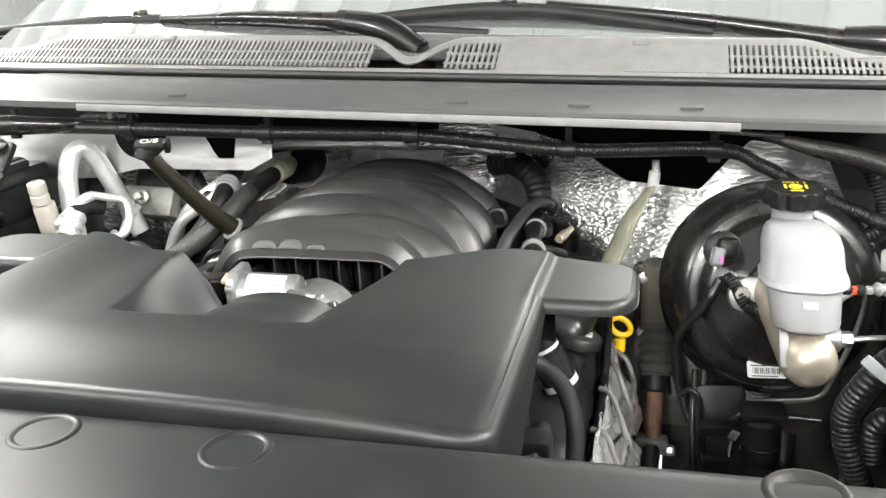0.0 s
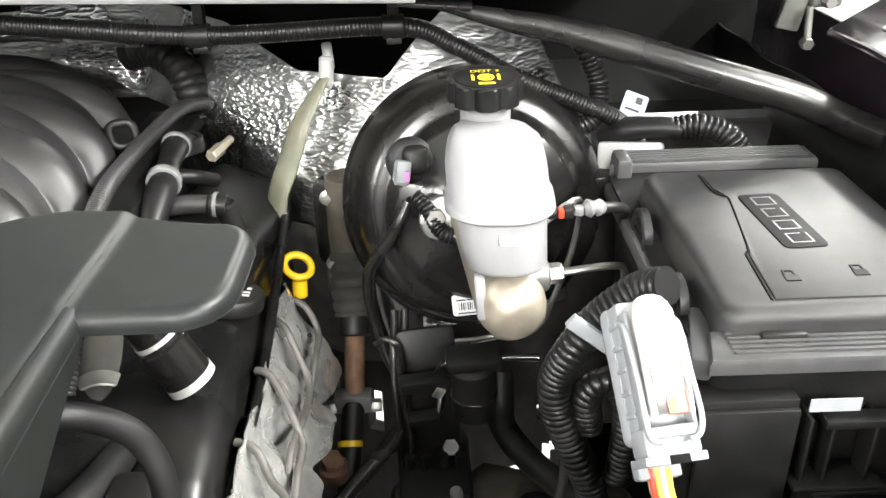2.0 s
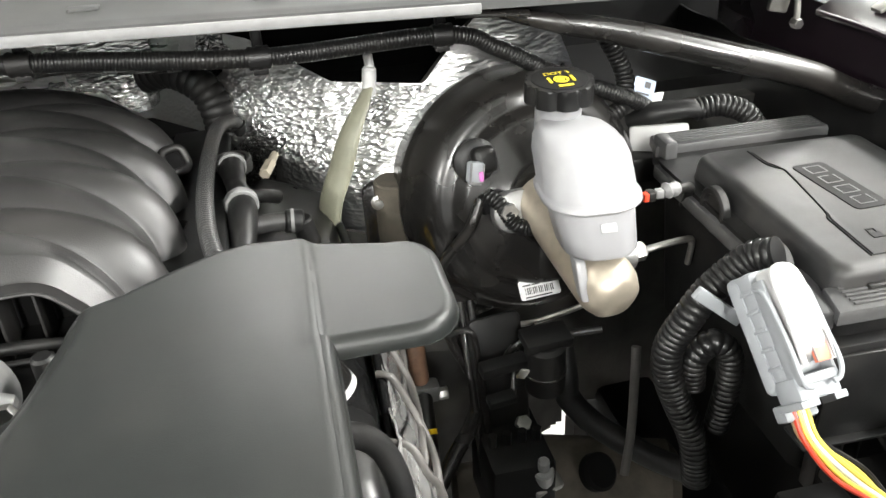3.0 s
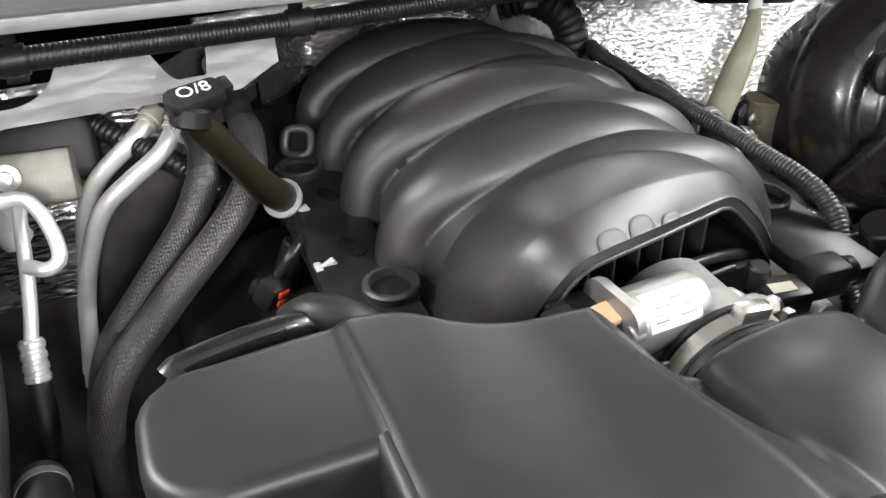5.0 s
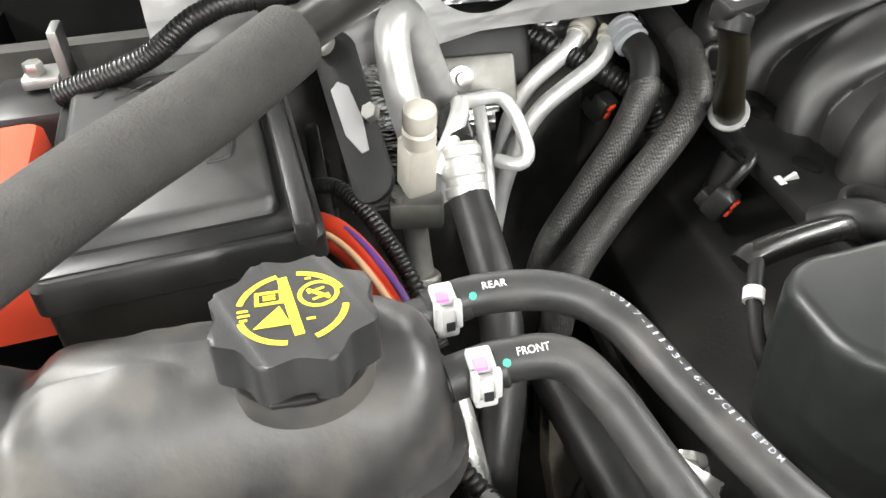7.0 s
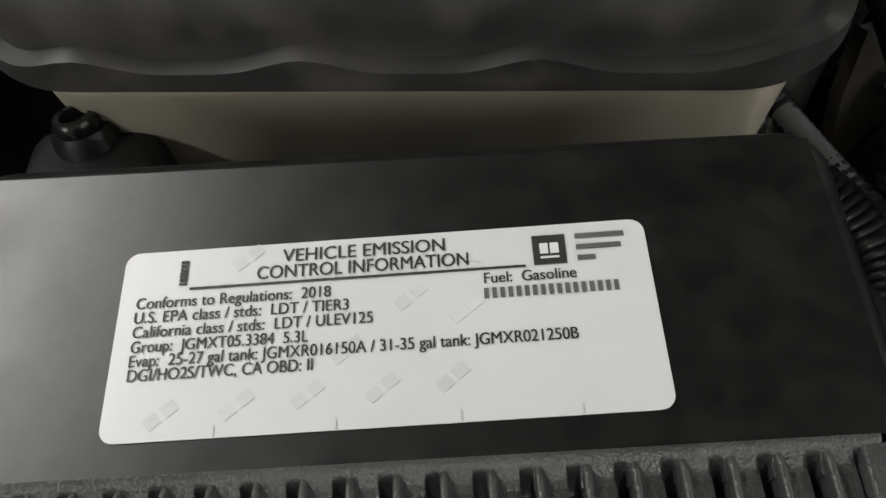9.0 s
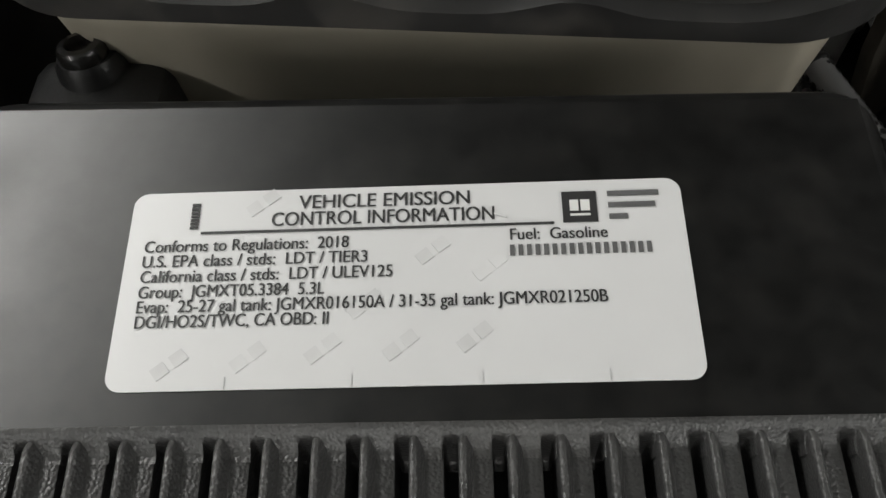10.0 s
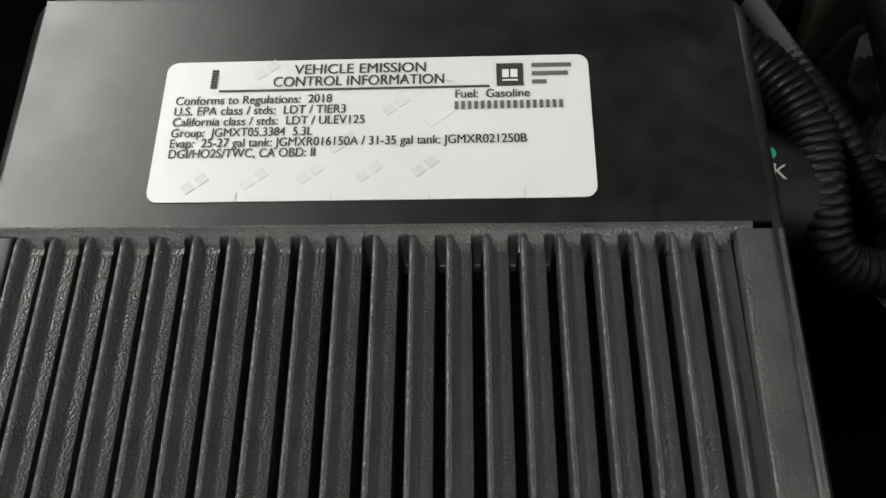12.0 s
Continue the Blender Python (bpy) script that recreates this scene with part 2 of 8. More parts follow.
def grain_mat(name, color, rough, scale, strength):
    """Moulded plastic with a leathery grain of small pebbles."""
    m = mat(name, color, rough, 0, 0.2, 80, rvar=0.05, dust=0.05, sscale=22, spec=0.6)
    nt = m.node_tree
    co = [n for n in nt.nodes if n.type == "TEX_COORD"][0]
    vo = nt.nodes.new("ShaderNodeTexVoronoi")
    vo.feature = "SMOOTH_F1"
    vo.inputs["Scale"].default_value = scale
    vo.inputs["Smoothness"].default_value = 0.6
    nt.links.new(co.outputs["Object"], vo.inputs["Vector"])
    bp = nt.nodes.new("ShaderNodeBump")
    bp.invert = True
    bp.inputs["Strength"].default_value = strength
    bp.inputs["Distance"].default_value = 0.0004
    nt.links.new(vo.outputs["Distance"], bp.inputs["Height"])
    nt.links.new(bp.outputs["Normal"], nt.nodes["Principled BSDF"].inputs["Normal"])
    return m


M = {
    "cover": mat("satin_black_plastic", (0.0100, 0.0114, 0.0107), 0.41, 0, 0.12, 60, 0.10, 1400, 0.03, dust=0.03, sscale=14, spec=0.40),
    "manifold": mat("grey_black_nylon", (0.018, 0.0177, 0.0172), 0.42, 0, 0.12, 40, 0.14, 900, 0.04, dust=0.05, sscale=12, spec=0.62),
    "lump": mat("pale_moulding_flash", (0.065, 0.064, 0.062), 0.5, 0, 0.1, 60, 0.1, 900),
    "plastic": mat("black_plastic", (0.009, 0.009, 0.009), 0.40, 0, 0.2, 50, 0.12, 700, 0.1, dust=0.05, sscale=16, spec=0.35),
    "gloss_cover": mat("smooth_black_moulding", (0.006, 0.006, 0.006), 0.30, 0, 0.2, 30, 0.04, 600, 0.08, dust=0.03, sscale=14, spec=0.35),
    "plastic_dark": mat("dull_black_plastic", (0.005, 0.005, 0.005), 0.6, 0, 0.25, 40, 0.15, 600, 0.1, dust=0.04, sscale=20, spec=0.25),
    "grain": grain_mat("grained_black_plastic", (0.042, 0.042, 0.0414), 0.38, 1250, 0.50),
    "lid": mat("worn_black_plastic", (0.0058, 0.0058, 0.0056), 0.34, 0, 0.45, 160, 0.015, 1500, 0.035, dust=0.03, sscale=60, spec=0.42),
    "box_lid": mat("satin_black_box_plastic", (0.019, 0.019, 0.0188), 0.44, 0, 0.18, 70, 0.12, 1300, 0.05, dust=0.07, sscale=20, spec=0.5),
    "box_rim": mat("grey_black_rim_plastic", (0.052, 0.052, 0.053), 0.38, 0, 0.15, 70, 0.10, 1300, 0.05, dust=0.06, sscale=20, spec=0.6),
    "cap": mat("matt_black_cap_plastic", (0.022, 0.022, 0.0225), 0.46, 0, 0.12, 70, 0.10, 900, 0.05, dust=0.06, sscale=25, spec=0.5),
    "dusty_cover": mat("dusty_black_moulding", (0.006, 0.0059, 0.0057), 0.65, 0, 0.3, 30, 0.2, 400, 0.08, dust=0.06, sscale=12, spec=0.18),
    "dusty_iron": mat("dusty_cast_iron", (0.075, 0.066, 0.052), 0.75, 0.05, 0.35, 40, 0.4, 260, 0.1, dust=0.35, spec=0.3),
    "rubber": mat("black_rubber", (0.010, 0.010, 0.010), 0.5, 0, 0.2, 60, 0.12, 800, 0.08, dust=0.06, sscale=25, spec=0.35),
    "hose": mat("grey_black_rubber_hose", (0.022, 0.022, 0.022), 0.46, 0, 0.15, 60, 0.10, 900, 0.06, dust=0.12, sscale=30),
    "conduit": mat("black_conduit", (0.008, 0.008, 0.008), 0.36, 0, 0.2, 60, 0.05, 700, 0.06, dust=0.04, sscale=25, spec=0.4),
    "gloss": mat("gloss_black_paint", (0.010, 0.0095, 0.009), 0.26, 0, 0.15, 25, 0.02, 200, 0.06, coat=0.12, dust=0.05, sscale=14),
    "body": mat("dark_plum_car_paint", (0.016, 0.010, 0.014), 0.3, 0, 0.1, 25, 0, 100, 0.05, coat=0.8),
    "cowl_metal": mat("grey_black_cowl_paint", (0.060, 0.061, 0.061), 0.62, 0, 0.1, 30, 0.03, 500, 0.06, dust=0.10),
    "cowl_edge": mat("pale_panel_edge", (0.20, 0.20, 0.20), 0.5, 0, 0.1, 60, 0.05, 700),
    "grille": mat("grey_cowl_plastic", (0.17, 0.168, 0.165), 0.5, 0, 0.1, 50, 0.10, 900, dust=0.1),
    "seal": mat("weatherstrip_rubber", (0.014, 0.014, 0.014), 0.5, 0, 0.1, 50, 0.05, 600),
    "foil": foil_mat("crumpled_foil", 0.30, 0.30, 190, 0.62),
    "foil_flat": foil_mat("smooth_foil", 0.40, 0.06, 70, 0.44),
    "alu": mat("dull_aluminium_tube", (0.80, 0.80, 0.79), 0.34, 0.65, 0.10, 60, 0.08, 500, 0.08),
    "cast": mat("cast_aluminium", (0.31, 0.31, 0.305), 0.46, 0.8, 0.12, 90, 0.25, 700, 0.1),
    "steel": mat("zinc_steel", (0.60, 0.59, 0.57), 0.35, 1.0, 0.15, 80, 0.05, 600, 0.1, stain=0.3),
    "shield": mat("embossed_heat_shield", (0.74, 0.735, 0.72), 0.30, 0.75, 0.18, 40, 0.35, 120, 0.12, stain=0.10, sscale=25),
    "block": mat("dirty_cast_iron", (0.028, 0.026, 0.024), 0.65, 0.1, 0.4, 40, 0.4, 260, 0.1, dust=0.25, spec=0.3),
    "fabric": mat("dusty_grey_padding", (0.040, 0.039, 0.037), 0.85, 0, 0.25, 40, 0.3, 300, 0.05, dust=0.25, spec=0.25),
    "pad": mat("grey_felt_pad", (0.105, 0.102, 0.095), 0.9, 0, 0.25, 30, 0.5, 350, 0.05, stain=0.25, sscale=12, spec=0.25),
    # near-black for openings and deep recesses: their shade is put into the colour
    "void": mat("near_black_shade", (0.004, 0.004, 0.004), 0.8, 0, 0.2, 20, spec=0.15),
    "dull_alu": mat("dull_dirty_aluminium", (0.24, 0.235, 0.22), 0.5, 0.6, 0.15, 70, 0.2, 500, 0.1, stain=0.3),
    "rust": mat("rusty_steel", (0.150, 0.080, 0.048), 0.75, 0.1, 0.45, 60, 0.3, 500, stain=0.5, sscale=40),
    "white": mat("white_plastic", (0.47, 0.47, 0.465), 0.35, 0, 0.04, 40, 0.05, 500, 0.05),
    "milky": mat("milky_white_plastic", (0.27, 0.27, 0.277), 0.36, 0, 0.05, 30, 0.02, 300, 0.05, sub=0.25),
    "tan_alu": mat("tan_anodised_casting", (0.46, 0.41, 0.33), 0.45, 0.55, 0.10, 80, 0.15, 700, 0.08),
    "tan": mat("tan_translucent_plastic", (0.42, 0.385, 0.31), 0.42, 0, 0.10, 18, 0.05, 400, 0.06, sub=0.2, stain=0.25, sscale=8),
    "grey_plastic": mat("light_grey_plastic", (0.30, 0.315, 0.33), 0.42, 0, 0.06, 40, 0.05, 500, 0.05),
    "grey_mid": mat("mid_grey_plastic", (0.17, 0.17, 0.17), 0.42, 0, 0.08, 40, 0.05, 500, 0.05),
    "yellow": mat("yellow_plastic", (0.80, 0.50, 0.01), 0.4, 0, 0.06, 50, 0.05, 400),
    "yellow_ink": mat("yellow_print", (0.80, 0.62, 0.03), 0.5, 0, 0.08, 90),
    "red": mat("red_plastic", (0.60, 0.055, 0.022), 0.50, 0, 0.08, 30, 0.03, 400, dust=0.06, spec=0.3),
    "orange": mat("salmon_plastic", (0.62, 0.17, 0.10), 0.45, 0, 0.06, 40),
    "peach": mat("pale_orange_plastic", (0.62, 0.40, 0.24), 0.5, 0, 0.06, 40),
    "plug_lead": mat("grey_sleeved_lead", (0.085, 0.080, 0.075), 0.45, 0, 0.2, 60, 0.1, 500),
    "purple": mat("purple_wire", (0.10, 0.04, 0.22), 0.4),
    "wire_red": mat("red_wire", (0.62, 0.06, 0.03), 0.4),
    "wire_yellow": mat("yellow_wire", (0.75, 0.60, 0.10), 0.4),
    "wire_white": mat("white_wire", (0.75, 0.74, 0.70), 0.4),
    "wire_tan": mat("tan_wire", (0.35, 0.26, 0.16), 0.45),
    "pink": mat("magenta_clip", (0.62, 0.18, 0.50), 0.4),
    "green_ink": mat("green_paint_dot", (0.03, 0.45, 0.25), 0.5),
    "paper": mat("white_label_film", (0.66, 0.66, 0.66), 0.33, 0, 0.03, 30, 0.0, 300, 0.05, spec=0.8),
    "tag_blue": mat("pale_blue_tag", (0.30, 0.36, 0.46), 0.5, 0, 0.06, 40),
    "ink": mat("black_print", (0.02, 0.02, 0.02), 0.5, 0, 0.1, 80),
    "white_ink": mat("white_print", (0.72, 0.72, 0.70), 0.55, 0, 0.06, 80),
    "hose_ink": mat("worn_pale_print", (0.36, 0.37, 0.40), 0.55, 0, 0.2, 300),
    "pale_ink": mat("thin_black_print", (0.09, 0.09, 0.09), 0.5, 0, 0.1, 80),
    "watermark": mat("pale_grey_print", (0.615, 0.615, 0.615), 0.4),
    "olive": mat("dark_olive_tube", (0.013, 0.011, 0.006), 0.32, 0, 0.15, 40, 0.03, 500),
    "strap": mat("olive_grey_strap", (0.17, 0.17, 0.125), 0.5, 0, 0.12, 60, 0.1, 600),
    "cream": mat("cream_plastic", (0.44, 0.42, 0.37), 0.45, 0, 0.08, 50),
    # paler copy of the cream plastic, lightened to offset shade on one hose end
    "nylon": mat("lightened_cream_plastic", (0.62, 0.58, 0.46), 0.45, 0, 0.08, 50),
    "foam": mat("black_foam_sleeve", (0.030, 0.029, 0.027), 0.85, 0, 0.15, 80, 0.8, 520, 0.05),
    "braid": braid_mat("woven_grey_sleeve", (0.032, 0.031, 0.029), 0.42, 430, 1.0),
    "tank": mat("dirty_black_moulded_plastic", (0.022, 0.0215, 0.021), 0.50, 0, 0.35, 35, 0.12, 300, 0.16, dust=0.30, sscale=30, spec=0.75, stain=0.2),
    # metallic share put in so that the ceiling's reflection shows brighter
    "glass": mat("mirrored_windscreen_glass", (0.42, 0.44, 0.435), 0.035, 0.75, 0.02, 10, 0, 100, 0.01, spec=0.6),
    "floor": mat("pale_grey_tile", (0.26, 0.26, 0.25), 0.35, 0, 0.05, 12, 0.02, 200),
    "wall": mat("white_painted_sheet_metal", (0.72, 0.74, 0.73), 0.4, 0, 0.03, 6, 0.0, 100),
    # unseen walls: greys set to steer bounced light, the west one paler
    "west_wall": mat("pale_grey_bounce_wall", (0.42, 0.43, 0.43), 0.45, 0, 0.05, 6, 0.0, 100),
    "side_wall": mat("grey_low_bounce_wall", (0.20, 0.205, 0.205), 0.45, 0, 0.05, 6, 0.0, 100),
    "dash": mat("dark_dashboard", (0.05, 0.05, 0.05), 0.7, 0, 0.1, 20),
    "liner": mat("dark_grey_felt", (0.13, 0.13, 0.128), 0.95, 0, 0.2, 40, 0.5, 600, 0.03, spec=0.2),
}

# ---------------------------------------------------------------- the garage round the car
def setting(name, bm, material, label, sharp=30):
    return solo(name, bm, material, label, "structure", kind="structure", sharp=sharp)


setting("floor", box(0, 1, -0.05, 12, 14, 0.1, 0), M["floor"], "pale grey garage floor")


def corrugated(length, width):
    """A ribbed metal sheet in the xy plane, ribs along y."""
    n = int(length / 0.3)
    xs = []
    for i in range(n):
        for dx, z in ((0, 0), (0.235, 0), (0.245, 0.035), (0.285, 0.035)):
            xs.append((-length / 2 + i * 0.3 + dx, z))
    bm = bmesh.new()
    a = [bm.verts.new((x, -width / 2, z)) for x, z in xs]
    b = [bm.verts.new((x, width / 2, z)) for x, z in xs]
    for i in range(len(xs) - 1):
        bm.faces.new((a[i], a[i + 1], b[i + 1], b[i]))
    return thicken(bm, 0.002)


setting("ceiling", xf(corrugated(12, 14), pose(0, 1, CEIL, 180)), M["wall"], "white ribbed sheet metal ceiling")
setting("wall_north", xf(corrugated(12, CEIL), pose(0, 8, CEIL / 2, 90)), M["wall"], "white ribbed sheet metal wall")
# south, east and west walls are unseen; their greys hold reflections down
setting("wall_south", xf(corrugated(12, CEIL), pose(0, -6, CEIL / 2, 90, 0, 180)), M["side_wall"], "unseen grey ribbed wall that limits bounced light")
setting("wall_east", xf(corrugated(14, CEIL), pose(6, 1, CEIL / 2, 90, 0, -90)), M["side_wall"], "unseen grey ribbed wall that limits bounced light")
setting("wall_west", xf(corrugated(14, CEIL), pose(-6, 1, CEIL / 2, 90, 0, 90)), M["west_wall"], "unseen pale grey ribbed wall that returns some light")
for lx, ly, lw in LAMPS:
    lamp = thing("ceiling_lamp", (lx, ly, CEIL - 0.40), "long white lamp hung below the ceiling", "lamp", "ceiling lamps")
    part("housing", box(lx, ly, CEIL - 0.375, 0.3, 2.5, 0.05, 0.01), M["wall"], lamp)
    for dy_ in (-1.0, 1.0):
        part("rod", rod((lx, ly + dy_, CEIL - 0.35), (lx, ly + dy_, CEIL - 0.02), 0.006, 8), M["wall"], lamp)

# ---------------------------------------------------------------- car body round the bay
hood = thing("hood", (CX, 0.52, 1.30), "raised open hood with dark underside", "hood")
hm = Matrix.Translation((CX, 0.61, 1.440)) @ Matrix.Rotation(radians(-HOOD), 4, "X")
part("panel", xf(prism([(-0.76, 0), (-0.74, -0.75), (-0.66, -1.12), (0.66, -1.12), (0.74, -0.75), (0.76, 0)], -0.015, 0.015, 0.008), hm), M["body"], hood)
part("liner", xf(box(0, -0.55, -0.022, 1.42, 1.04, 0.012, 0.005), hm), M["liner"], hood, "dark grey felt hood liner")

# firewall: recessed behind the engine, foil covered
FW = ((-0.95, 0.52), (-0.36, 0.50), (-0.27, 0.60), (-0.20, 0.69), (0.01, 0.70), (0.10, 0.600), (0.22, 0.505), (0.32, 0.462), (0.42, 0.455), (0.52, 0.50), (0.95, 0.52))
FT = ((-0.95, 1.10), (-0.30, 1.10), (0.08, 1.12), (0.14, 1.113), (0.225, 1.074), (0.318, 1.074), (0.352, 1.115), (0.376, 1.140), (0.42, 1.135), (0.47, 1.115), (0.50, 1.05), (0.60, 1.0), (0.95, 1.0))


def wrinkled(x, z, amp):
    p = Vector((x * 22 + z * 14, z * 34 - x * 16, 3.1))
    return amp * (noise.noise(p * 0.5) - 0.42 * abs(noise.noise(p * 1.4)) - 0.22 * abs(noise.noise(p * 3.3)))


def firewall_point(u, v):
    x = -0.66 + 1.18 * u
    top = lerp(x, FT)
    z = 0.78 + (top - 0.78) * v
    lean = 0.42 * smooth((x + 0.30) / 0.08) * smooth((0.40 - x) / 0.1) + 0.34 * smooth((-0.40 - x) / 0.04)        # slopes forward beside the booster
    return (x, lerp(x, FW) - lean * min(top - z, 0.11) - wrinkled(x, z, 0.0032), z)


foil = grid(260, 90, firewall_point)
bare = []
for f in foil.faces:
    c = f.calc_center_median()
    edge = -0.432 - 0.030 * smooth((1.06 - c.z) / 0.10) + 0.006 * noise.noise((c.z * 60, 0, 0))
    if (edge < c.x < -0.262 and c.z < 1.030 + 0.02 * noise.noise((c.x * 30, 1.5, 0))) or (c.x < -0.262 and c.z < 0.905) or c.x < -0.60:
        bare.append(f)
bmesh.ops.delete(foil, geom=bare, context="FACES")
setting("firewall_foil", thicken(foil, 0.0015), M["foil"], "crumpled silver foil on the firewall", 60)


def pad_point(u, v):
    x = 0.195 + 0.150 * u
    z = 0.738 + 0.175 * v + 0.006 * math.sin(9 * u)
    return (x, lerp(x, FW) - 0.052 - 0.004 * noise.noise((x * 30, z * 24, 2.0)) + 0.03 * smooth((0.80 - z) / 0.07), z)


setting("firewall_pad", thicken(grid(40, 40, pad_point), 0.004), M["pad"], "grey felt pad low on the firewall")
GAPS = ((0.214, 0.240, 0.650, 0.676), (0.276, 0.294, 0.590, 0.658), (0.370, 0.396, 0.478, 0.530), (0.437, 0.515, 0.438, 0.528), (0.488, 0.556, 0.508, 0.545), (0.482, 0.512, 0.594, 0.616))


def wall_point(u, v):
    x = -0.95 + 1.9 * u
    return (x, lerp(x, FW) + 0.034, 0.35 + (lerp(x, FT) - 0.012 - 0.35) * v)


wall = grid(380, 150, wall_point)
bmesh.ops.delete(wall, geom=[f for f in wall.faces if any(x0 < f.calc_center_median().x < x1 and z0 < f.calc_center_median().z < z1 for x0, x1, z0, z1 in GAPS)], context="FACES")
setting("firewall", thicken(wall, 0.02), M["fabric"], "dull grey padded firewall with gaps low down")
# near-black backing stands in for the shade of the cowl cavity
setting("cowl_box", cat(box(CX, 0.76, 1.13, 1.9, 0.02, 0.30, 0), box(CX, 0.66, 1.00, 1.9, 0.2, 0.015, 0)), M["void"], "near-black backing for the shade inside the cowl")


ROLL = ((0.024, 1.145), (0.010, 1.1445), (-0.001, 1.1415), (-0.006, 1.136), (-0.007, 1.130), (-0.004, 1.1245), (0.003, 1.122), (0.012, 1.123))


def shelf_point(u, v):
    x = -0.325 + 0.40 * u
    k = v * (len(ROLL) - 1)
    i = min(int(k), len(ROLL) - 2)
    y, z = (ROLL[i][m] + (ROLL[i + 1][m] - ROLL[i][m]) * (k - i) for m in (0, 1))
    return (x, y + 0.455 + 0.02 * u - wrinkled(x, z + y, 0.0022), z - 0.012 * smooth((u - 0.7) / 0.3) + wrinkled(x, y, 0.0016))


setting("foil_ledge", thicken(grid(150, 49, shelf_point), 0.0015), M["foil"], "crumpled foil rolled over the firewall ledge", 60)
setting("foil_tab", thicken(grid(24, 10, lambda u, v: (-0.036 + 0.088 * u + 0.006 * v * (1 - 2 * u), 0.470 + 0.012 * v - wrinkled(u * 0.09, v * 0.04, 0.002), 1.136 + 0.036 * v)), 0.0015), M["foil"], "crumpled foil tab under the cowl", 60)


# flat foil flange with two cut-outs, on the passenger side
def flange_top(x):
    z = 1.1495
    if -0.519 < x < -0.433:
        z = 1.150 - 0.036 * math.sqrt(max(0.0, 1 - ((x + 0.476) / 0.043) ** 2))
    elif -0.376 < x < -0.319:
        z = 1.150 - 0.034 * min(smooth((x + 0.376) / 0.030), smooth((-0.319 - x) / 0.006))
    return z + 0.004 * smooth((-x - 0.53) / 0.1)


def flange_point(u, v):
    x = -0.74 + 0.475 * u
    low = lerp(x, ((-0.74, 1.07), (-0.56, 1.085), (-0.48, 1.100), (-0.30, 1.100), (-0.265, 1.118)))
    z = low + (flange_top(x) - low) * v
    return (x, 0.421 + 0.02 * smooth((-x - 0.55) / 0.1) + 0.14 * (z - 1.10) - wrinkled(x, z, 0.0007 + 0.0018 * smooth((-x - 0.5) / 0.1)), z)


setting("foil_flange", thicken(grid(240, 16, flange_point), 0.0012), M["foil_flat"], "flat silver foil flange with cut-outs", 50)

# cowl: a steel channel with its seal, a slotted plastic panel and the windscreen
TILT = 0.031        # the cowl drops to the driver side


def cowl_sheet(profile, nx, x0, x1, mid=None):
    """A sheet along x; profile: (y, z) pairs at the middle."""
    def f(u, v):
        x = x0 + (x1 - x0) * u
        k = v * (len(profile) - 1)
        i = min(int(k), len(profile) - 2)
        y = profile[i][0] + (profile[i + 1][0] - profile[i][0]) * (k - i)
        z = profile[i][1] + (profile[i + 1][1] - profile[i][1]) * (k - i)
        return (x, y + 0.0 * x, z - TILT * x)
    return f


channel = [(0.350, 1.1845), (0.3435, 1.1850), (0.3435, 1.1935), (0.348, 1.1965), (0.36, 1.199), (0.40, 1.2075), (0.425, 1.2135), (0.432, 1.2180), (0.438, 1.2190)]
setting("cowl_channel", thicken(grid(60, 8 * 3, cowl_sheet(channel, 60, -0.80, 0.70)), 0.003), M["cowl_metal"], "grey-black painted cowl channel", 25)
setting("cowl_edge", box(-0.078, 0.3405, 1.1895, 0.86, 0.004, 0.0095, 0.0015, 2, pose(0, 0, 0, 0, 1.78, 0)), M["cowl_edge"], "pale flange edge of the cowl")
setting("cowl_seal", tube([(-0.8, 0.447, 1.2245 + TILT * 0.8), (-0.3, 0.447, 1.2245 + TILT * 0.3), (0.2, 0.447, 1.2245 - TILT * 0.2), (0.7, 0.447, 1.2245 - TILT * 0.7)], 0.0055, 10, 0.02), M["seal"], "black rubber cowl seal")
for cx_ in (-0.37, 0.02, 0.17, 0.30):
    solo("cowl_plug", xf(prism(rounded(0.026, 0.008, 0.0025, 4), 0, 0.0022, 0.0008), pose(cx_, 0.372, 1.2022 - TILT * cx_, 12)), M["cowl_metal"], "small grey clip pressed into the cowl channel", "plug", "cowl plugs")

panel_y0, panel_y1 = 0.456, 0.505


def panel_z(y):
    return 1.2335 + (y - panel_y0) * (1.2635 - 1.2335) / (panel_y1 - panel_y0)


cowl_panel = thing("cowl_panel", (CX, 0.48, 1.22), "grey slotted plastic cowl panel below the windscreen", "cowl panel", kind="structure")
part("lower_rim", thicken(grid(80, 2, lambda u, v: (-0.80 + 1.5 * u, 0.447 + 0.009 * v, 1.2300 + 0.0035 * v - TILT * (-0.80 + 1.5 * u))), 0.003), M["grille"], cowl_panel)


def upper_edge(x):
    """The back edge of the panel drops round the wiper pivots and at the ends."""
    dip = 0.045 * math.exp(-((x + 0.070) / 0.040) ** 2)
    end = 0.032 * smooth((-x - 0.62) / 0.1) + 0.03 * smooth((x - 0.42) / 0.1)
    return panel_y1 - dip * 0.9 - end


def rim_point(u, v):
    x = -0.80 + 1.5 * u
    y = upper_edge(x) + 0.022 * v
    return (x, y, panel_z(y) + 0.004 * math.sin(math.pi * v) - TILT * x - 0.006 * v)


part("upper_rim", thicken(grid(200, 6, rim_point), 0.003), M["grille"], cowl_panel)
slots = []


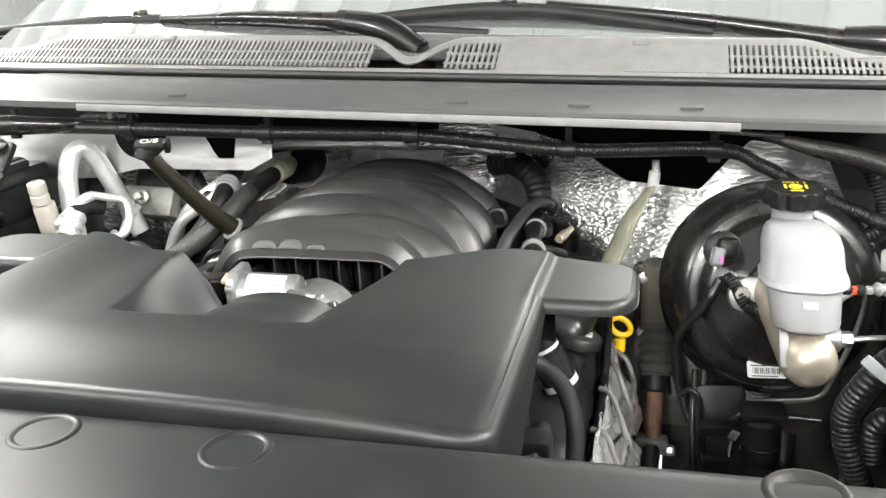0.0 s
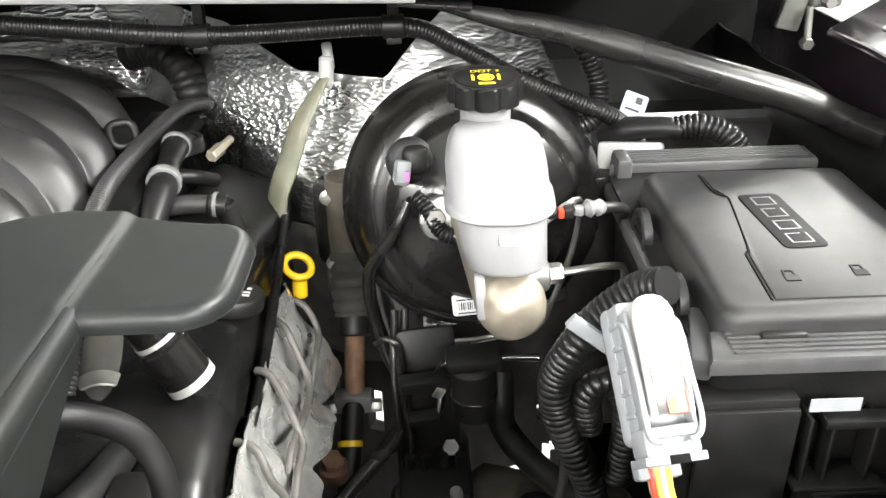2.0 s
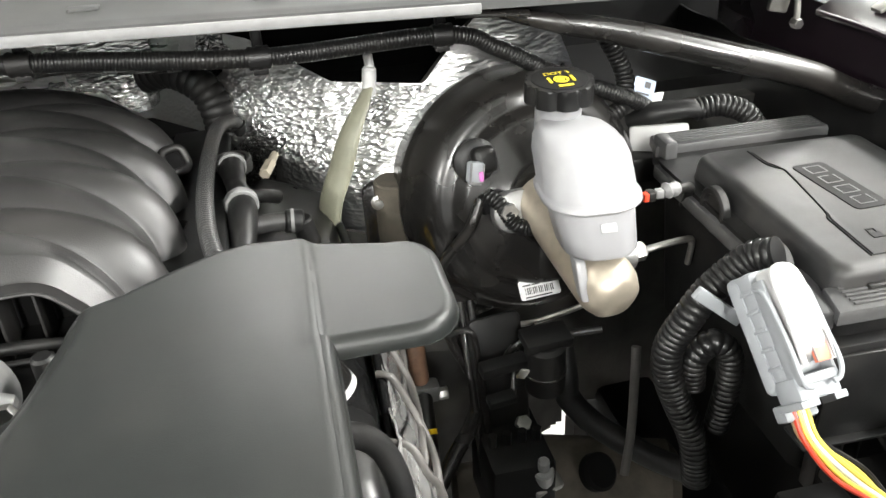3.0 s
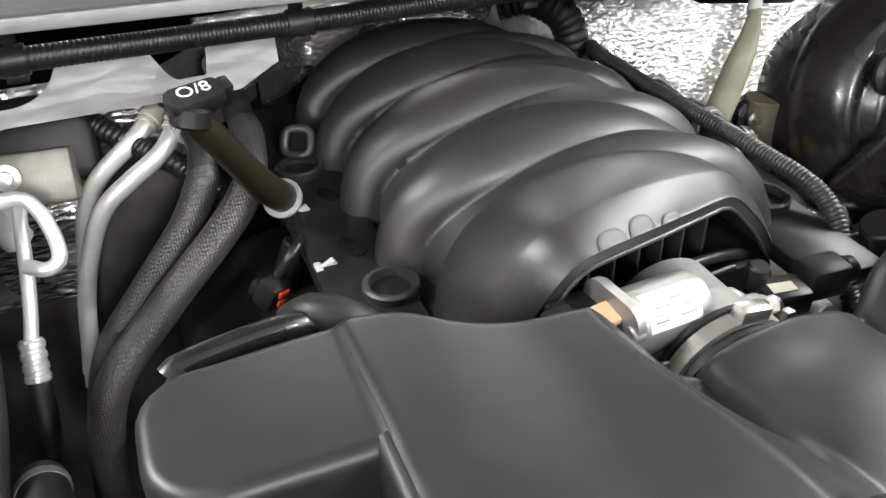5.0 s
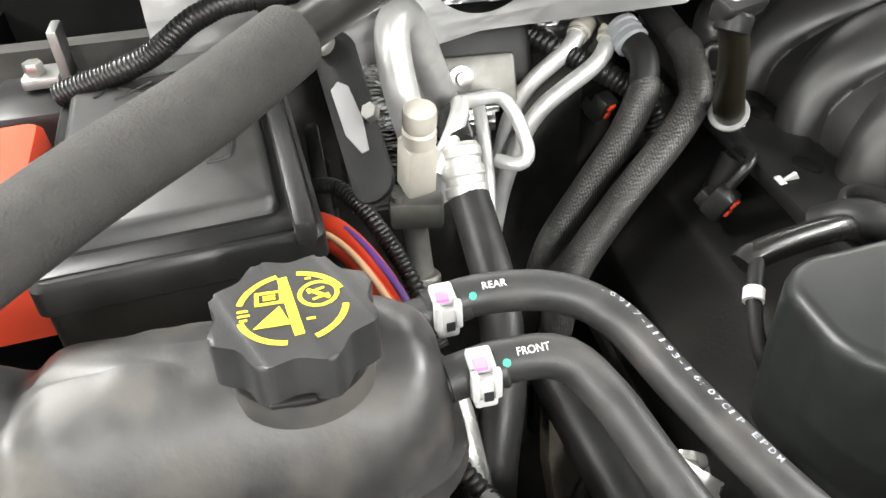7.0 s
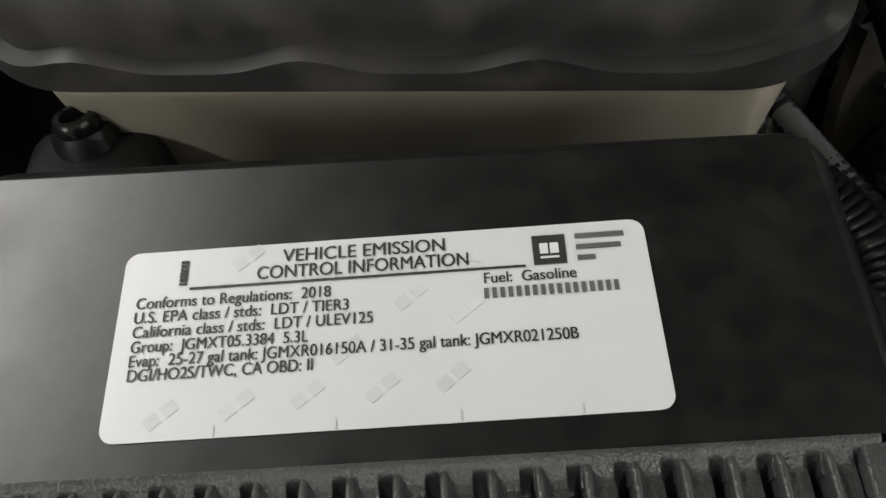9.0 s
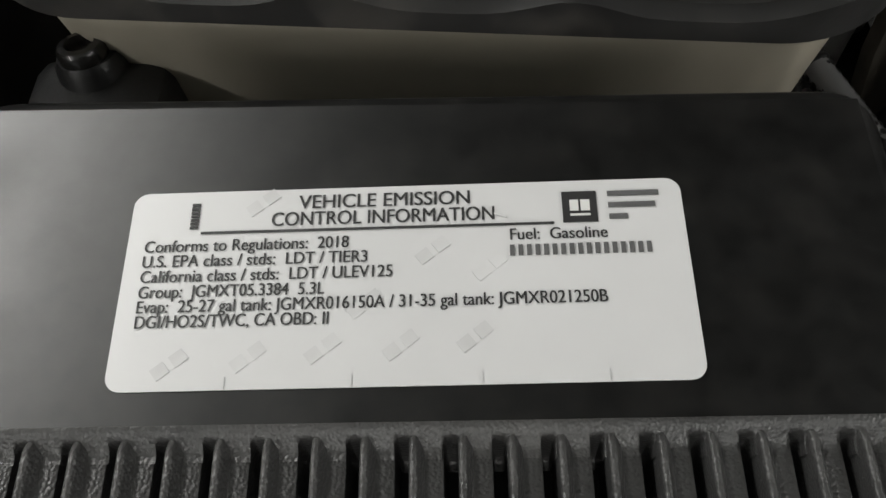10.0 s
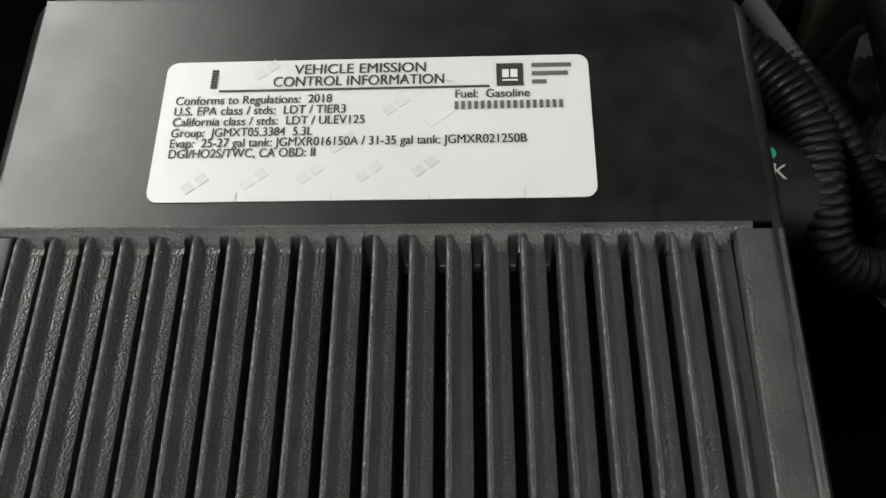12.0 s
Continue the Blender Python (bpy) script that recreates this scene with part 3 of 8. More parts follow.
def slotted(x0, x1, name):
    """Louvres: three long rails and many short bars over a dark tray."""
    bars = []
    n = int((x1 - x0) / 0.0074)
    for i in range(n):
        x = x0 + (i + 0.5) * (x1 - x0) / n
        ya, yb = panel_y0 + 0.001, upper_edge(x) + 0.002
        if yb - ya < 0.008:
            continue
        bars.append(xf(box(0, 0, 0, 0.0036, (yb - ya) * 1.16, 0.004, 0), Matrix.Translation((x, (ya + yb) / 2, panel_z((ya + yb) / 2) - TILT * x)) @ Matrix.Rotation(radians(31.5), 4, "X")))
    part("louvre", cat(*bars), M["grille"], cowl_panel)
    rails = [tube([(x0 + (x1 - x0) * k / 8, y, panel_z(y) + 0.0005 - TILT * (x0 + (x1 - x0) * k / 8)) for k in range(9)], 0.0021, 6, 0.02) for y in (0.466, 0.484)]
    for r_ in rails:
        part("rail", r_, M["grille"], cowl_panel)


slotted(-0.74, -0.125, "grille")
slotted(-0.02, 0.052, "grille")
slotted(0.345, 0.62, "grille")
part("blank_panel", thicken(grid(60, 4, lambda u, v: (0.052 + 0.293 * u, panel_y0 + (panel_y1 - panel_y0) * v, panel_z(panel_y0 + (panel_y1 - panel_y0) * v) - TILT * (0.052 + 0.293 * u) + 0.0012 * (1 if (int(u * 60) % 2 and u > 0.55) else 0))), 0.003), M["grille"], cowl_panel)
for nx_ in (-0.455, 0.237):
    part("clip_pocket", xf(box(0, 0, 0, 0.020, 0.012, 0.008, 0.002), pose(nx_, 0.508, panel_z(0.508) - TILT * nx_, 31)), M["grille"], cowl_panel)
# tray coloured near-black for the shade behind the louvres
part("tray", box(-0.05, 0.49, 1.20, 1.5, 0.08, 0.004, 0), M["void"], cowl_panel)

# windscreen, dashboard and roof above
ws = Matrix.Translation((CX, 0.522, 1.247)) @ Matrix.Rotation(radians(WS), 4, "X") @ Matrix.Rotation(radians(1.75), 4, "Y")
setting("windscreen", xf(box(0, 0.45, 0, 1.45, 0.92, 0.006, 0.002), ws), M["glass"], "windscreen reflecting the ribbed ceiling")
setting("dashboard", box(CX, 1.2, 1.20, 1.5, 1.2, 0.04, 0.01), M["dash"], "dark dashboard under the windscreen")


def wiper(pivot, elbow, tip, mount, blade_a, blade_b):
    w = thing("wiper", pivot, "black windscreen wiper parked over the cowl", "wiper", "windscreen wipers")
    part("pivot_cap", lathe([(0.019, -0.03), (0.020, 0), (0.018, 0.006), (0.010, 0.010), (0, 0.011)], 24, Matrix.Translation(pivot) @ Matrix.Rotation(radians(20), 4, "X")), M["gloss"], w)
    part("arm_head", tube([pivot, Vector(pivot).lerp(Vector(elbow), 0.4) + Vector((0, 0, 0.012)), elbow], 0.021, 20, 0.006, flat=0.95, taper=(0.9, 1.05, 0.85)), M["gloss"], w)
    part("arm", tube([elbow, Vector(elbow).lerp(Vector(tip), 0.5) + Vector((0, 0, 0.004)), tip], 0.0125, 14, 0.01, flat=0.9, taper=(1.2, 0.9, 0.7)), M["gloss"], w)
    part("blade_mount", cat(xf(box(0, 0, 0, 0.06, 0.016, 0.022, 0.006), Matrix.Translation(mount)), xf(box(0, 0, 0.012, 0.025, 0.012, 0.012, 0.004), Matrix.Translation(mount))), M["gloss"], w)
    part("blade", tube([blade_a, mount, blade_b], 0.0105, 10, 0.02, flat=1.2, taper=(0.5, 1.0, 0.5)), M["rubber"], w)
    return w


wiper((-0.072, 0.540, 1.250), (-0.205, 0.570, 1.296), (-0.52, 0.596, 1.306), (-0.565, 0.604, 1.305), (-0.95, 0.560, 1.290), (0.02, 0.575, 1.272))
wiper((0.585, 0.545, 1.222), (0.490, 0.565, 1.252), (0.10, 0.612, 1.306), (0.045, 0.605, 1.302), (-0.27, 0.580, 1.290), (0.33, 0.575, 1.265))


# inner fenders, rails, and a front cross panel close the bay
def apron(side, x):
    bm = grid(20, 60, lambda u, v: (x + side * (0.10 * smooth(u) ** 1.0) , -0.85 + 1.6 * v, 0.45 + 0.60 * u + 0.01 * noise.noise((u * 6, v * 14, side))))
    return thicken(bm, 0.004)


setting("inner_fender_driver", apron(1, 0.66), M["plastic_dark"], "black inner fender apron", 30)
setting("inner_fender_passenger", apron(-1, -0.84), M["plastic_dark"], "black inner fender apron", 30)
for side, x, up in ((1, 0.800, 0.058), (-1, -1.00, 0.0)):
    f = thing("fender", (x, 0, 0.6), "dark plum painted front fender", "fender")
    part("ledge", xf(box(0, 0, 0, 0.055, 1.05, 0.006, 0.002), Matrix.Translation((x - side * 0.030, -0.10, 1.070 + up)) @ Matrix.Rotation(radians(-side * 30), 4, "Y")), M["body"], f)
    part("ledge_bead", tube([(x - side * 0.0545, 0.42 - 0.08 * k, 1.0565 + up + 0.002 * (k % 2)) for k in range(14)], 0.0035, 8, 0.01), M["body"], f)
    part("crown", box(x + side * 0.03, -0.12, 1.092 + up, 0.065, 1.55, 0.022, 0.008, 3), M["body"], f)
    part("flank", box(x + side * 0.07, -0.12, 0.80, 0.04, 1.5, 0.56, 0.018, 4), M["body"], f)
    part("inner_wall", box(x - side * 0.020, -0.02, 0.955 + up / 2, 0.006, 1.40, 0.20 + up, 0.002), M["body"], f)
    for cy in (0.352, 0.275, 0.205):
        part("ledge_clip", xf(cat(box(0, 0, 0.004, 0.022, 0.016, 0.005, 0.0015), box(0.012, 0.004, 0.008, 0.004, 0.012, 0.010, 0.001)), Matrix.Translation((x - side * 0.028, cy, 1.074 + up)) @ Matrix.Rotation(radians(-side * 30), 4, "Y")), M["dull_alu"], f)
part("hinge_plate", cat(xf(box(0, 0, 0, 0.024, 0.008, 0.060, 0.003), pose(0.722, 0.452, 1.140, 0, 12, 0)), xf(box(0, 0, 0, 0.030, 0.012, 0.030, 0.004), pose(0.748, 0.446, 1.148)), rod((0.730, 0.438, 1.135), (0.731, 0.434, 1.104), 0.0035, 10)), M["dull_alu"], hood, "dirty metal hinge")
for hx, hz in ((0.716, 1.150), (0.746, 1.140), (0.731, 1.101)):
    part("hinge_bolt", hexnut((hx, 0.440, hz), (hx, 0.428, hz), 0.006), M["steel"], hood)
# unseen tray, added to keep floor light out of the bay
setting("undertray", cat(box(-0.40, -0.02, 0.42, 1.20, 1.6, 0.02, 0.006), box(0.52, -0.45, 0.42, 0.62, 0.75, 0.02, 0.006)), M["plastic_dark"], "unseen black undertray added to block light from below")
setting("frame_rail", cat(box(0.60, 0.0, 0.50, 0.09, 1.6, 0.13, 0.012), box(-0.56, 0.0, 0.50, 0.09, 1.6, 0.13, 0.012)), M["void"], "black chassis rails under the bay")
setting("radiator_wall", box(CX, -0.52, 0.72, 1.3, 0.08, 0.52, 0.01), M["plastic_dark"], "black radiator and fan shroud")
setting("fan_shroud", box(CX, -0.30, 0.78, 0.62, 0.16, 0.40, 0.02), M["plastic_dark"], "black fan shroud in front of the engine")

# sight shield over the radiator with round push pins
shield = thing("radiator_cover", (0.1, -0.4, 1.05), "black plastic radiator cover with round push pins", "cover")


def shield_point(u, v):
    x = -0.58 + 1.28 * u
    y = -0.60 + (-0.2265 + 0.60) * v
    z = 1.0895 - 0.008 * smooth((v - 0.975) / 0.025)
    return (x, y + 0.010 * ((x - 0.1) / 0.5) * v, z + 0.002 * math.sin(v * 3))


part("panel", thicken(grid(120, 60, shield_point), -0.004), M["cover"], shield)
for px in (-0.091, 0.036, 0.341):
    py = lerp(px, ((-0.091, -0.260), (0.036, -0.257), (0.341, -0.241)))
    part("push_pin", lathe([(0.0232, -0.001), (0.0226, 0.0016), (0.0208, 0.0036), (0.0186, 0.0040), (0.0165, 0.0030), (0.0142, 0.0012), (0.0120, 0.0006), (0.006, 0.0010), (0, 0.0012)], 48, pose(px, py, 1.0915)), M["plastic"], shield, "round black push pin")

# ---------------------------------------------------------------- engine cover
def cover_back(d):
    """Back edge of the cover at the distance d from the middle plane."""
    a = abs(d)
    if -0.235 < d < -0.09:                                       # deeper scoop on the passenger side
        return lerp(a, ((0.09, 0.0420), (0.118, 0.0475), (0.156, 0.0520), (0.172, 0.0555), (0.182, 0.0592), (0.192, 0.0645), (0.202, 0.0710), (0.212, 0.0768), (0.235, 0.0820)))
    y = lerp(a, ((0.0, 0.022), (0.058, 0.020), (0.072, 0.030), (0.09, 0.0420), (0.102, 0.044), (0.112, 0.050), (0.135, 0.062), (0.16, 0.082), (0.185, 0.100), (0.205, 0.108), (0.235, 0.109), (0.262, 0.101), (0.30, 0.093)))
    if d <= -0.235:
        y = lerp(a, ((0.235, 0.0818), (0.262, 0.0815), (0.30, 0.078)))
    if a > 0.30:
        y = (0.093 if d > 0 else 0.078) - (0.022 - math.sqrt(max(0.0, 0.022 ** 2 - max(0.0, a - 0.308) ** 2)))
    return y


def cover_front(d):
    a = abs(d)
    if a <= 0.2405:
        return -0.212 + (0.028 - math.sqrt(max(0.0, 0.028 ** 2 - max(0.0, a - 0.2205) ** 2)))
    if a > 0.303:
        return (0.002 if d > 0 else 0.006) + (0.026 - math.sqrt(max(0.0, 0.026 ** 2 - max(0.0, a - 0.304) ** 2)))
    return 0.002 if d > 0 else 0.006


def cover_height(d, y):
    a = abs(d)
    z = 1.1060 + 0.0115 * smooth((-d - 0.14) / 0.09)
    z -= 0.005 * smooth((-y - 0.12) / 0.09)                       # falls to the front
    half = 0.086 + 0.025 * smooth((y + 0.10) / 0.15)              # valley with slanting sides
    side = max(0.0, min(1.0, (half + 0.004 - a) / 0.046))
    side = 0.75 * side + 0.25 * smooth(side)
    front = smooth((y + 0.102) / 0.010)
    z -= 0.050 * side * front * (0.55 + 0.45 * smooth((y + 0.09) / 0.11))
    z -= 0.0080 * (min(a, 0.240) / 0.240) ** 2.4 + 0.0032 * smooth((a - 0.236) / 0.010)
    edge = 0.240 + 0.003 * smooth(y / 0.10)                       # thin ridge where wing and body meet
    z += 0.0006 * math.exp(-((a - edge + 0.005) / 0.0040) ** 2) * smooth((y + 0.01) / 0.01)
    if a < 0.056:                                                # duct swelling
        z += 0.0215 * math.sqrt(1 - (a / 0.056) ** 2.2) * smooth((y + 0.100) / 0.095)
    return z


def cover_shape():
    cols = [-0.330, -0.3295, -0.328, -0.325, -0.320, -0.314, -0.307] + [-0.30 + 0.006 * k for k in range(9)] + [-0.2485, -0.2465, -0.2445, -0.2425, -0.2406, -0.2404, -0.2395, -0.238, -0.2355, -0.232, -0.228, -0.223] + [-0.216 + 0.0027 * k for k in range(80)]
    cols = cols + [0.0] + [-c for c in cols[::-1]]
    nv = 100
    bm = bmesh.new()
    vs = []
    for d in cols:
        y0, y1 = cover_front(d), cover_back(d)
        col = []
        for j in range(nv + 1):
            y = y0 + (y1 - y0) * j / nv
            dx = d if abs(d) < 0.26 else math.copysign(0.26, d) + (d - math.copysign(0.26, d)) * (0.77 if d > 0 else 1.10)
            col.append(bm.verts.new((CX + dx, y, cover_height(d, y))))
        vs.append(col)
    for a, b in zip(vs, vs[1:]):
        for j in range(nv):
            bm.faces.new((a[j], b[j], b[j + 1], a[j + 1]))
    # rounded rim and skirt all round
    loop = [c[0] for c in vs] + vs[-1][1:] + [c[nv] for c in vs[::-1]][1:] + vs[0][nv - 1:0:-1]
    loop = [v for i, v in enumerate(loop) if (v.co - loop[i - 1].co).length > 1e-6]
    n = len(loop)
    outs = []
    for i in range(n):
        t = (loop[(i + 1) % n].co - loop[i - 1].co)
        o = Vector((t.y, -t.x, 0))
        outs.append(o.normalized() if o.length > 0 else Vector((1, 0, 0)))
    prev = loop
    for off, dz in ((0.0020, -0.0003), (0.0040, -0.0012), (0.0058, -0.0029), (0.0070, -0.0053), (0.0076, -0.0085), (0.0078, -0.018), (0.0085, -0.055), (0.0085, -0.095)):
        ring = [bm.verts.new((v.co.x + o.x * off, v.co.y + o.y * off, v.co.z + (max(dz, -0.011) if v.co.x > CX + 0.2405 else dz))) for v, o in zip(loop, outs)]
        for i in range(n):
            bm.faces.new((prev[i], ring[i], ring[(i + 1) % n], prev[(i + 1) % n]))
        prev = ring
    bmesh.ops.recalc_face_normals(bm, faces=bm.faces)
    return bm


cover = thing("engine_cover", (CX, -0.05, 1.0), "satin black plastic engine cover with a valley for the throttle", "engine cover")
part("shell", cover_shape(), M["cover"], cover, sharp=35)
# front lip below the rim, over the radiator cover
part("front_lip", box(CX, -0.221, 1.072, 0.47, 0.02, 0.012, 0.004), M["plastic_dark"], cover)

# ---------------------------------------------------------------- intake manifold
manifold = thing("intake_manifold", (CX, 0.35, 1.0), "dark grey nylon intake manifold with arched runners", "intake manifold")
MX = -0.092
LEFT = (0.166, 0.262, 0.347, 0.432, 0.517)      # crests of the runners that end on the passenger side
RIGHT = (0.214, 0.305, 0.390, 0.475)            # and of those that end on the driver side


def base_top(y):
    return lerp(y, ((0.129, 1.068), (0.15, 1.077), (0.19, 1.083), (0.26, 1.085), (0.36, 1.085), (0.46, 1.080), (0.56, 1.072)))


def half_width(y):
    return lerp(y, ((0.129, 0.106), (0.165, 0.112), (0.215, 0.128), (0.26, 0.134), (0.40, 0.134), (0.56, 0.122)))


def middle(y):
    return lerp(y, ((0.129, -0.083), (0.24, -0.090), (0.56, -0.101)))


def swell(a, y):
    """How far a runner stands out of the base at a (-1 .. 1 across) and y; the feet are narrow and proud."""
    best = 0.0
    left, right = smooth((-a - 0.25) / 0.6), smooth((a - 0.25) / 0.6)
    for yk in LEFT:
        w = 0.047 - 0.004 * left if yk == LEFT[0] else 0.0385 - 0.0155 * left
        s = 1 - ((y - yk) / w) ** 2
        if s > 0:
            best = max(best, s ** 0.5 * (0.0255 - 0.0105 * smooth((a + 0.35) / 1.2)))
    for yk in RIGHT:
        w = 0.034 - 0.006 * right
        s = 1 - ((y - yk) / w) ** 2
        if s > 0:
            best = max(best, s ** 0.5 * (0.0245 - 0.0240 * smooth((0.75 - a) / 1.45) + 0.010 * right))
    return best


def arch_point(a, y):
    ang = a * math.pi / 2
    w, top = half_width(y) * (0.945 if a < 0 else 0.97), base_top(y)
    ca, sa = abs(math.cos(ang)), math.sin(ang)
    x = middle(y) + w * math.copysign(abs(sa) ** 0.97, sa)
    z = 1.010 + (top - 1.010) * ca ** 0.92
    n = Vector((sa * 0.9, 0, ca + 0.15)).normalized()
    off = swell(a, y)
    return Vector((x, y - (0.013 if a < 0 else 0.025) * (1 - ca) ** 1.5 * smooth((y - 0.13) / 0.05), z)) + n * off


# the open front: its edge slants down and back to the driver side
LIP = ((-1.0, -0.203, 0.120, 1.006), (-0.82, -0.193, 0.109, 1.040), (-0.56, -0.170, 0.1055, 1.078), (-0.44, -0.156, 0.1065, 1.0885), (-0.30, -0.135, 0.111, 1.0890), (0.05, -0.080, 0.1255, 1.0850), (0.44, -0.014, 0.1475, 1.0770), (0.54, 0.000, 0.1500, 1.0700), (0.78, 0.026, 0.1490, 1.0420), (1.0, 0.048, 0.150, 1.008))
LIP_X, LIP_Y, LIP_Z = (tuple((r[0], r[k]) for r in LIP) for k in (1, 2, 3))


def lip_point(a):
    s = [Vector((lerp(b, LIP_X), lerp(b, LIP_Y), lerp(b, LIP_Z))) for b in (a - 0.05, a - 0.025, a, a + 0.025, a + 0.05)]
    return sum(s, Vector()) / 5


def front_point(a, y):
    """The runner surface, drawn to the slanted edge over the first centimetres."""
    k = 1 - smooth((y - 0.1275) / 0.080)
    return arch_point(a, y) + (lip_point(a) - arch_point(a, 0.1275)) * k


def lip_inner(a, d, fwd):
    p = lip_point(a)
    c = Vector((-0.078, p.y, 1.015))
    t = (lip_point(min(1, a + 0.03)) - lip_point(max(-1, a - 0.03)))
    n = Vector((-t.z, 0, t.x)).normalized()
    if n.dot(c - p) < 0:
        n = -n
    return p + n * d + Vector((0, fwd, 0))


CUTS = [0.1275, 0.214, 0.305, 0.390, 0.475, 0.5675]
for y0, y1 in zip(CUTS, CUTS[1:]):
    sheet = grid(100, 110, lambda u, v: front_point(-1 + 2 * u, y0 + (y1 - y0) * v))
    bmesh.ops.recalc_face_normals(sheet, faces=sheet.faces)
    part("runner", sheet, M["manifold"], manifold, sharp=70)
# flat band round the open front with a thin raised rim, and pale moulding flash above it
part("lip_band", thicken(grid(120, 3, lambda u, v: lip_inner(-0.99 + 1.98 * u, 0.0085 * v, 0.0012 - 0.001 * v)), 0.002), M["manifold"], manifold)
part("front_lip", tube([lip_inner(-0.99 + 1.98 * k / 60, 0.0088, -0.0006) for k in range(61)], 0.0015, 8, 0.003), M["manifold"], manifold)
for a0, wa, dp in ((-0.270, 0.078, 0.0080), (-0.105, 0.072, 0.0090), (0.055, 0.055, 0.0050)):
    def flash(u, v, a0=a0, wa=wa, dp=dp):
        s_, t_ = 2 * u - 1, v
        edge = dp * math.sqrt(max(0.0, 1 - abs(s_) ** 2.6))
        q_a, q_y = a0 + wa * s_ + 0.010 * t_, 0.1275 + edge * t_
        p_ = front_point(q_a, q_y)
        n_ = (front_point(q_a + 0.02, q_y) - front_point(q_a - 0.02, q_y)).cross(front_point(q_a, q_y + 0.003) - front_point(q_a, q_y - 0.0)).normalized()
        if n_.z < 0:
            n_ = -n_
        return p_ + n_ * (0.0002 + 0.0014 * (1 - s_ ** 6) * (1 - t_ ** 6))
    part("moulding_flash", grid(20, 14, flash), M["lump"], manifold, "pale grey moulding flash")
for k, (rx_, top_) in enumerate(((-0.180, 1.036), (-0.157, 1.058), (-0.131, 1.072), (-0.108, 1.072), (-0.085, 1.070), (-0.063, 1.068), (-0.042, 1.066), (-0.018, 1.060))):
    ry_ = 0.128 + 0.22 * (rx_ + 0.156)
    part("rib", box(rx_, max(0.128, ry_) + 0.016, (top_ + 0.99) / 2, 0.0022, 0.030, top_ - 0.99, 0.0006), M["manifold"], manifold)
# recess behind the lip, its shade put into the near-black colour
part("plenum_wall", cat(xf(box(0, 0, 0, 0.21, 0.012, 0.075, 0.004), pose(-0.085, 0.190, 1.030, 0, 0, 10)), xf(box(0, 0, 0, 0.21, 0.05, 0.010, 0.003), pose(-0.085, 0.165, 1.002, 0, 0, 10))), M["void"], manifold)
part("plenum_curve", tube([(-0.185, 0.118, 1.006), (-0.150, 0.118, 1.020), (-0.105, 0.126, 1.030), (-0.050, 0.138, 1.032), (0.0, 0.150, 1.022), (0.03, 0.158, 1.008)], 0.0045, 10, 0.006), M["plastic"], manifold)
part("plenum_lip", tube([(-0.160, 0.108, 1.012), (-0.115, 0.112, 1.024), (-0.060, 0.124, 1.028), (-0.005, 0.138, 1.020)], 0.0022, 8, 0.006), M["plastic"], manifold)
# base flange along both sides with bolt bosses and slots
def port_eye(at, out, w, name):
    """A rounded square eyelet; a near-black plate stands for its shaded middle."""
    m = Matrix.Translation(at) @ Vector(out).to_track_quat("Z", "Y").to_matrix().to_4x4()
    ring_ = [m @ Vector((x, y, 0)) for x, y in rounded(w, w, w * 0.32, 5)]
    eye = part(name, tube(ring_ + ring_[:2], 0.0042, 10, 0.003, cap=False), M["manifold"], manifold)
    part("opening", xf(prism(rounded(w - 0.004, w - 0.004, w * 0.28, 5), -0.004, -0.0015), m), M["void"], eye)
    part("back", xf(prism(rounded(w + 0.004, w + 0.004, w * 0.34, 5), -0.022, -0.005, 0.002), m), M["manifold"], eye)


for sx in (-1, 1):
    part("base_flange", box(-0.092 + sx * 0.166, 0.33, 1.010, 0.062, 0.46, 0.016, 0.004), M["plastic"], manifold)
# slots are near-black pads that stand in for shaded holes
for px_, py_, pw_, pl_, turn in ((-0.254, 0.275, 0.013, 0.026, 25), (-0.250, 0.360, 0.012, 0.022, 20), (0.061, 0.309, 0.012, 0.034, -20), (0.052, 0.225, 0.012, 0.024, -20)):
    part("port_slot", xf(prism(rounded(pw_, pl_, pw_ * 0.42), 0, 0.0015, 0.0004), pose(px_, py_, 1.0185, 0, 0, turn)), M["void"], manifold)
port_eye((-0.258, 0.425, 1.040), (-0.35, -0.70, 0.62), 0.024, "port_eye")
port_eye((0.056, 0.428, 1.037), (0.45, -0.68, 0.58), 0.024, "port_eye")
for bx_, by_ in ((-0.243, 0.214), (0.078, 0.205), (-0.262, 0.412), (0.108, 0.445)):
    part("boss", lathe([(0.021, 0), (0.021, 0.012), (0.0195, 0.0135), (0.0165, 0.0135), (0.0155, 0.010), (0.0155, 0.002), (0, 0.002)], 28, pose(bx_, by_, 1.012)), M["manifold"], manifold)
part("body", cat(box(MX, 0.36, 0.985, 0.28, 0.44, 0.06, 0.02)), M["plastic_dark"], manifold)

# throttle body with its motor, in front of the plenum
throttle = thing("throttle_body", (-0.09, 0.08, 1.02), "silver cast throttle body with a motor drum", "throttle body")
drum = part("motor", lathe([(0.0205, 0), (0.0222, 0.0015), (0.0222, 0.056), (0.0210, 0.0605), (0.0170, 0.0630), (0.0, 0.0632)], 44, along((-0.143, 0.0830, 1.0500), (-0.083, 0.0895, 1.0470))), M["cast"], throttle)
dm = along((-0.143, 0.0830, 1.0500), (-0.083, 0.0895, 1.0470))


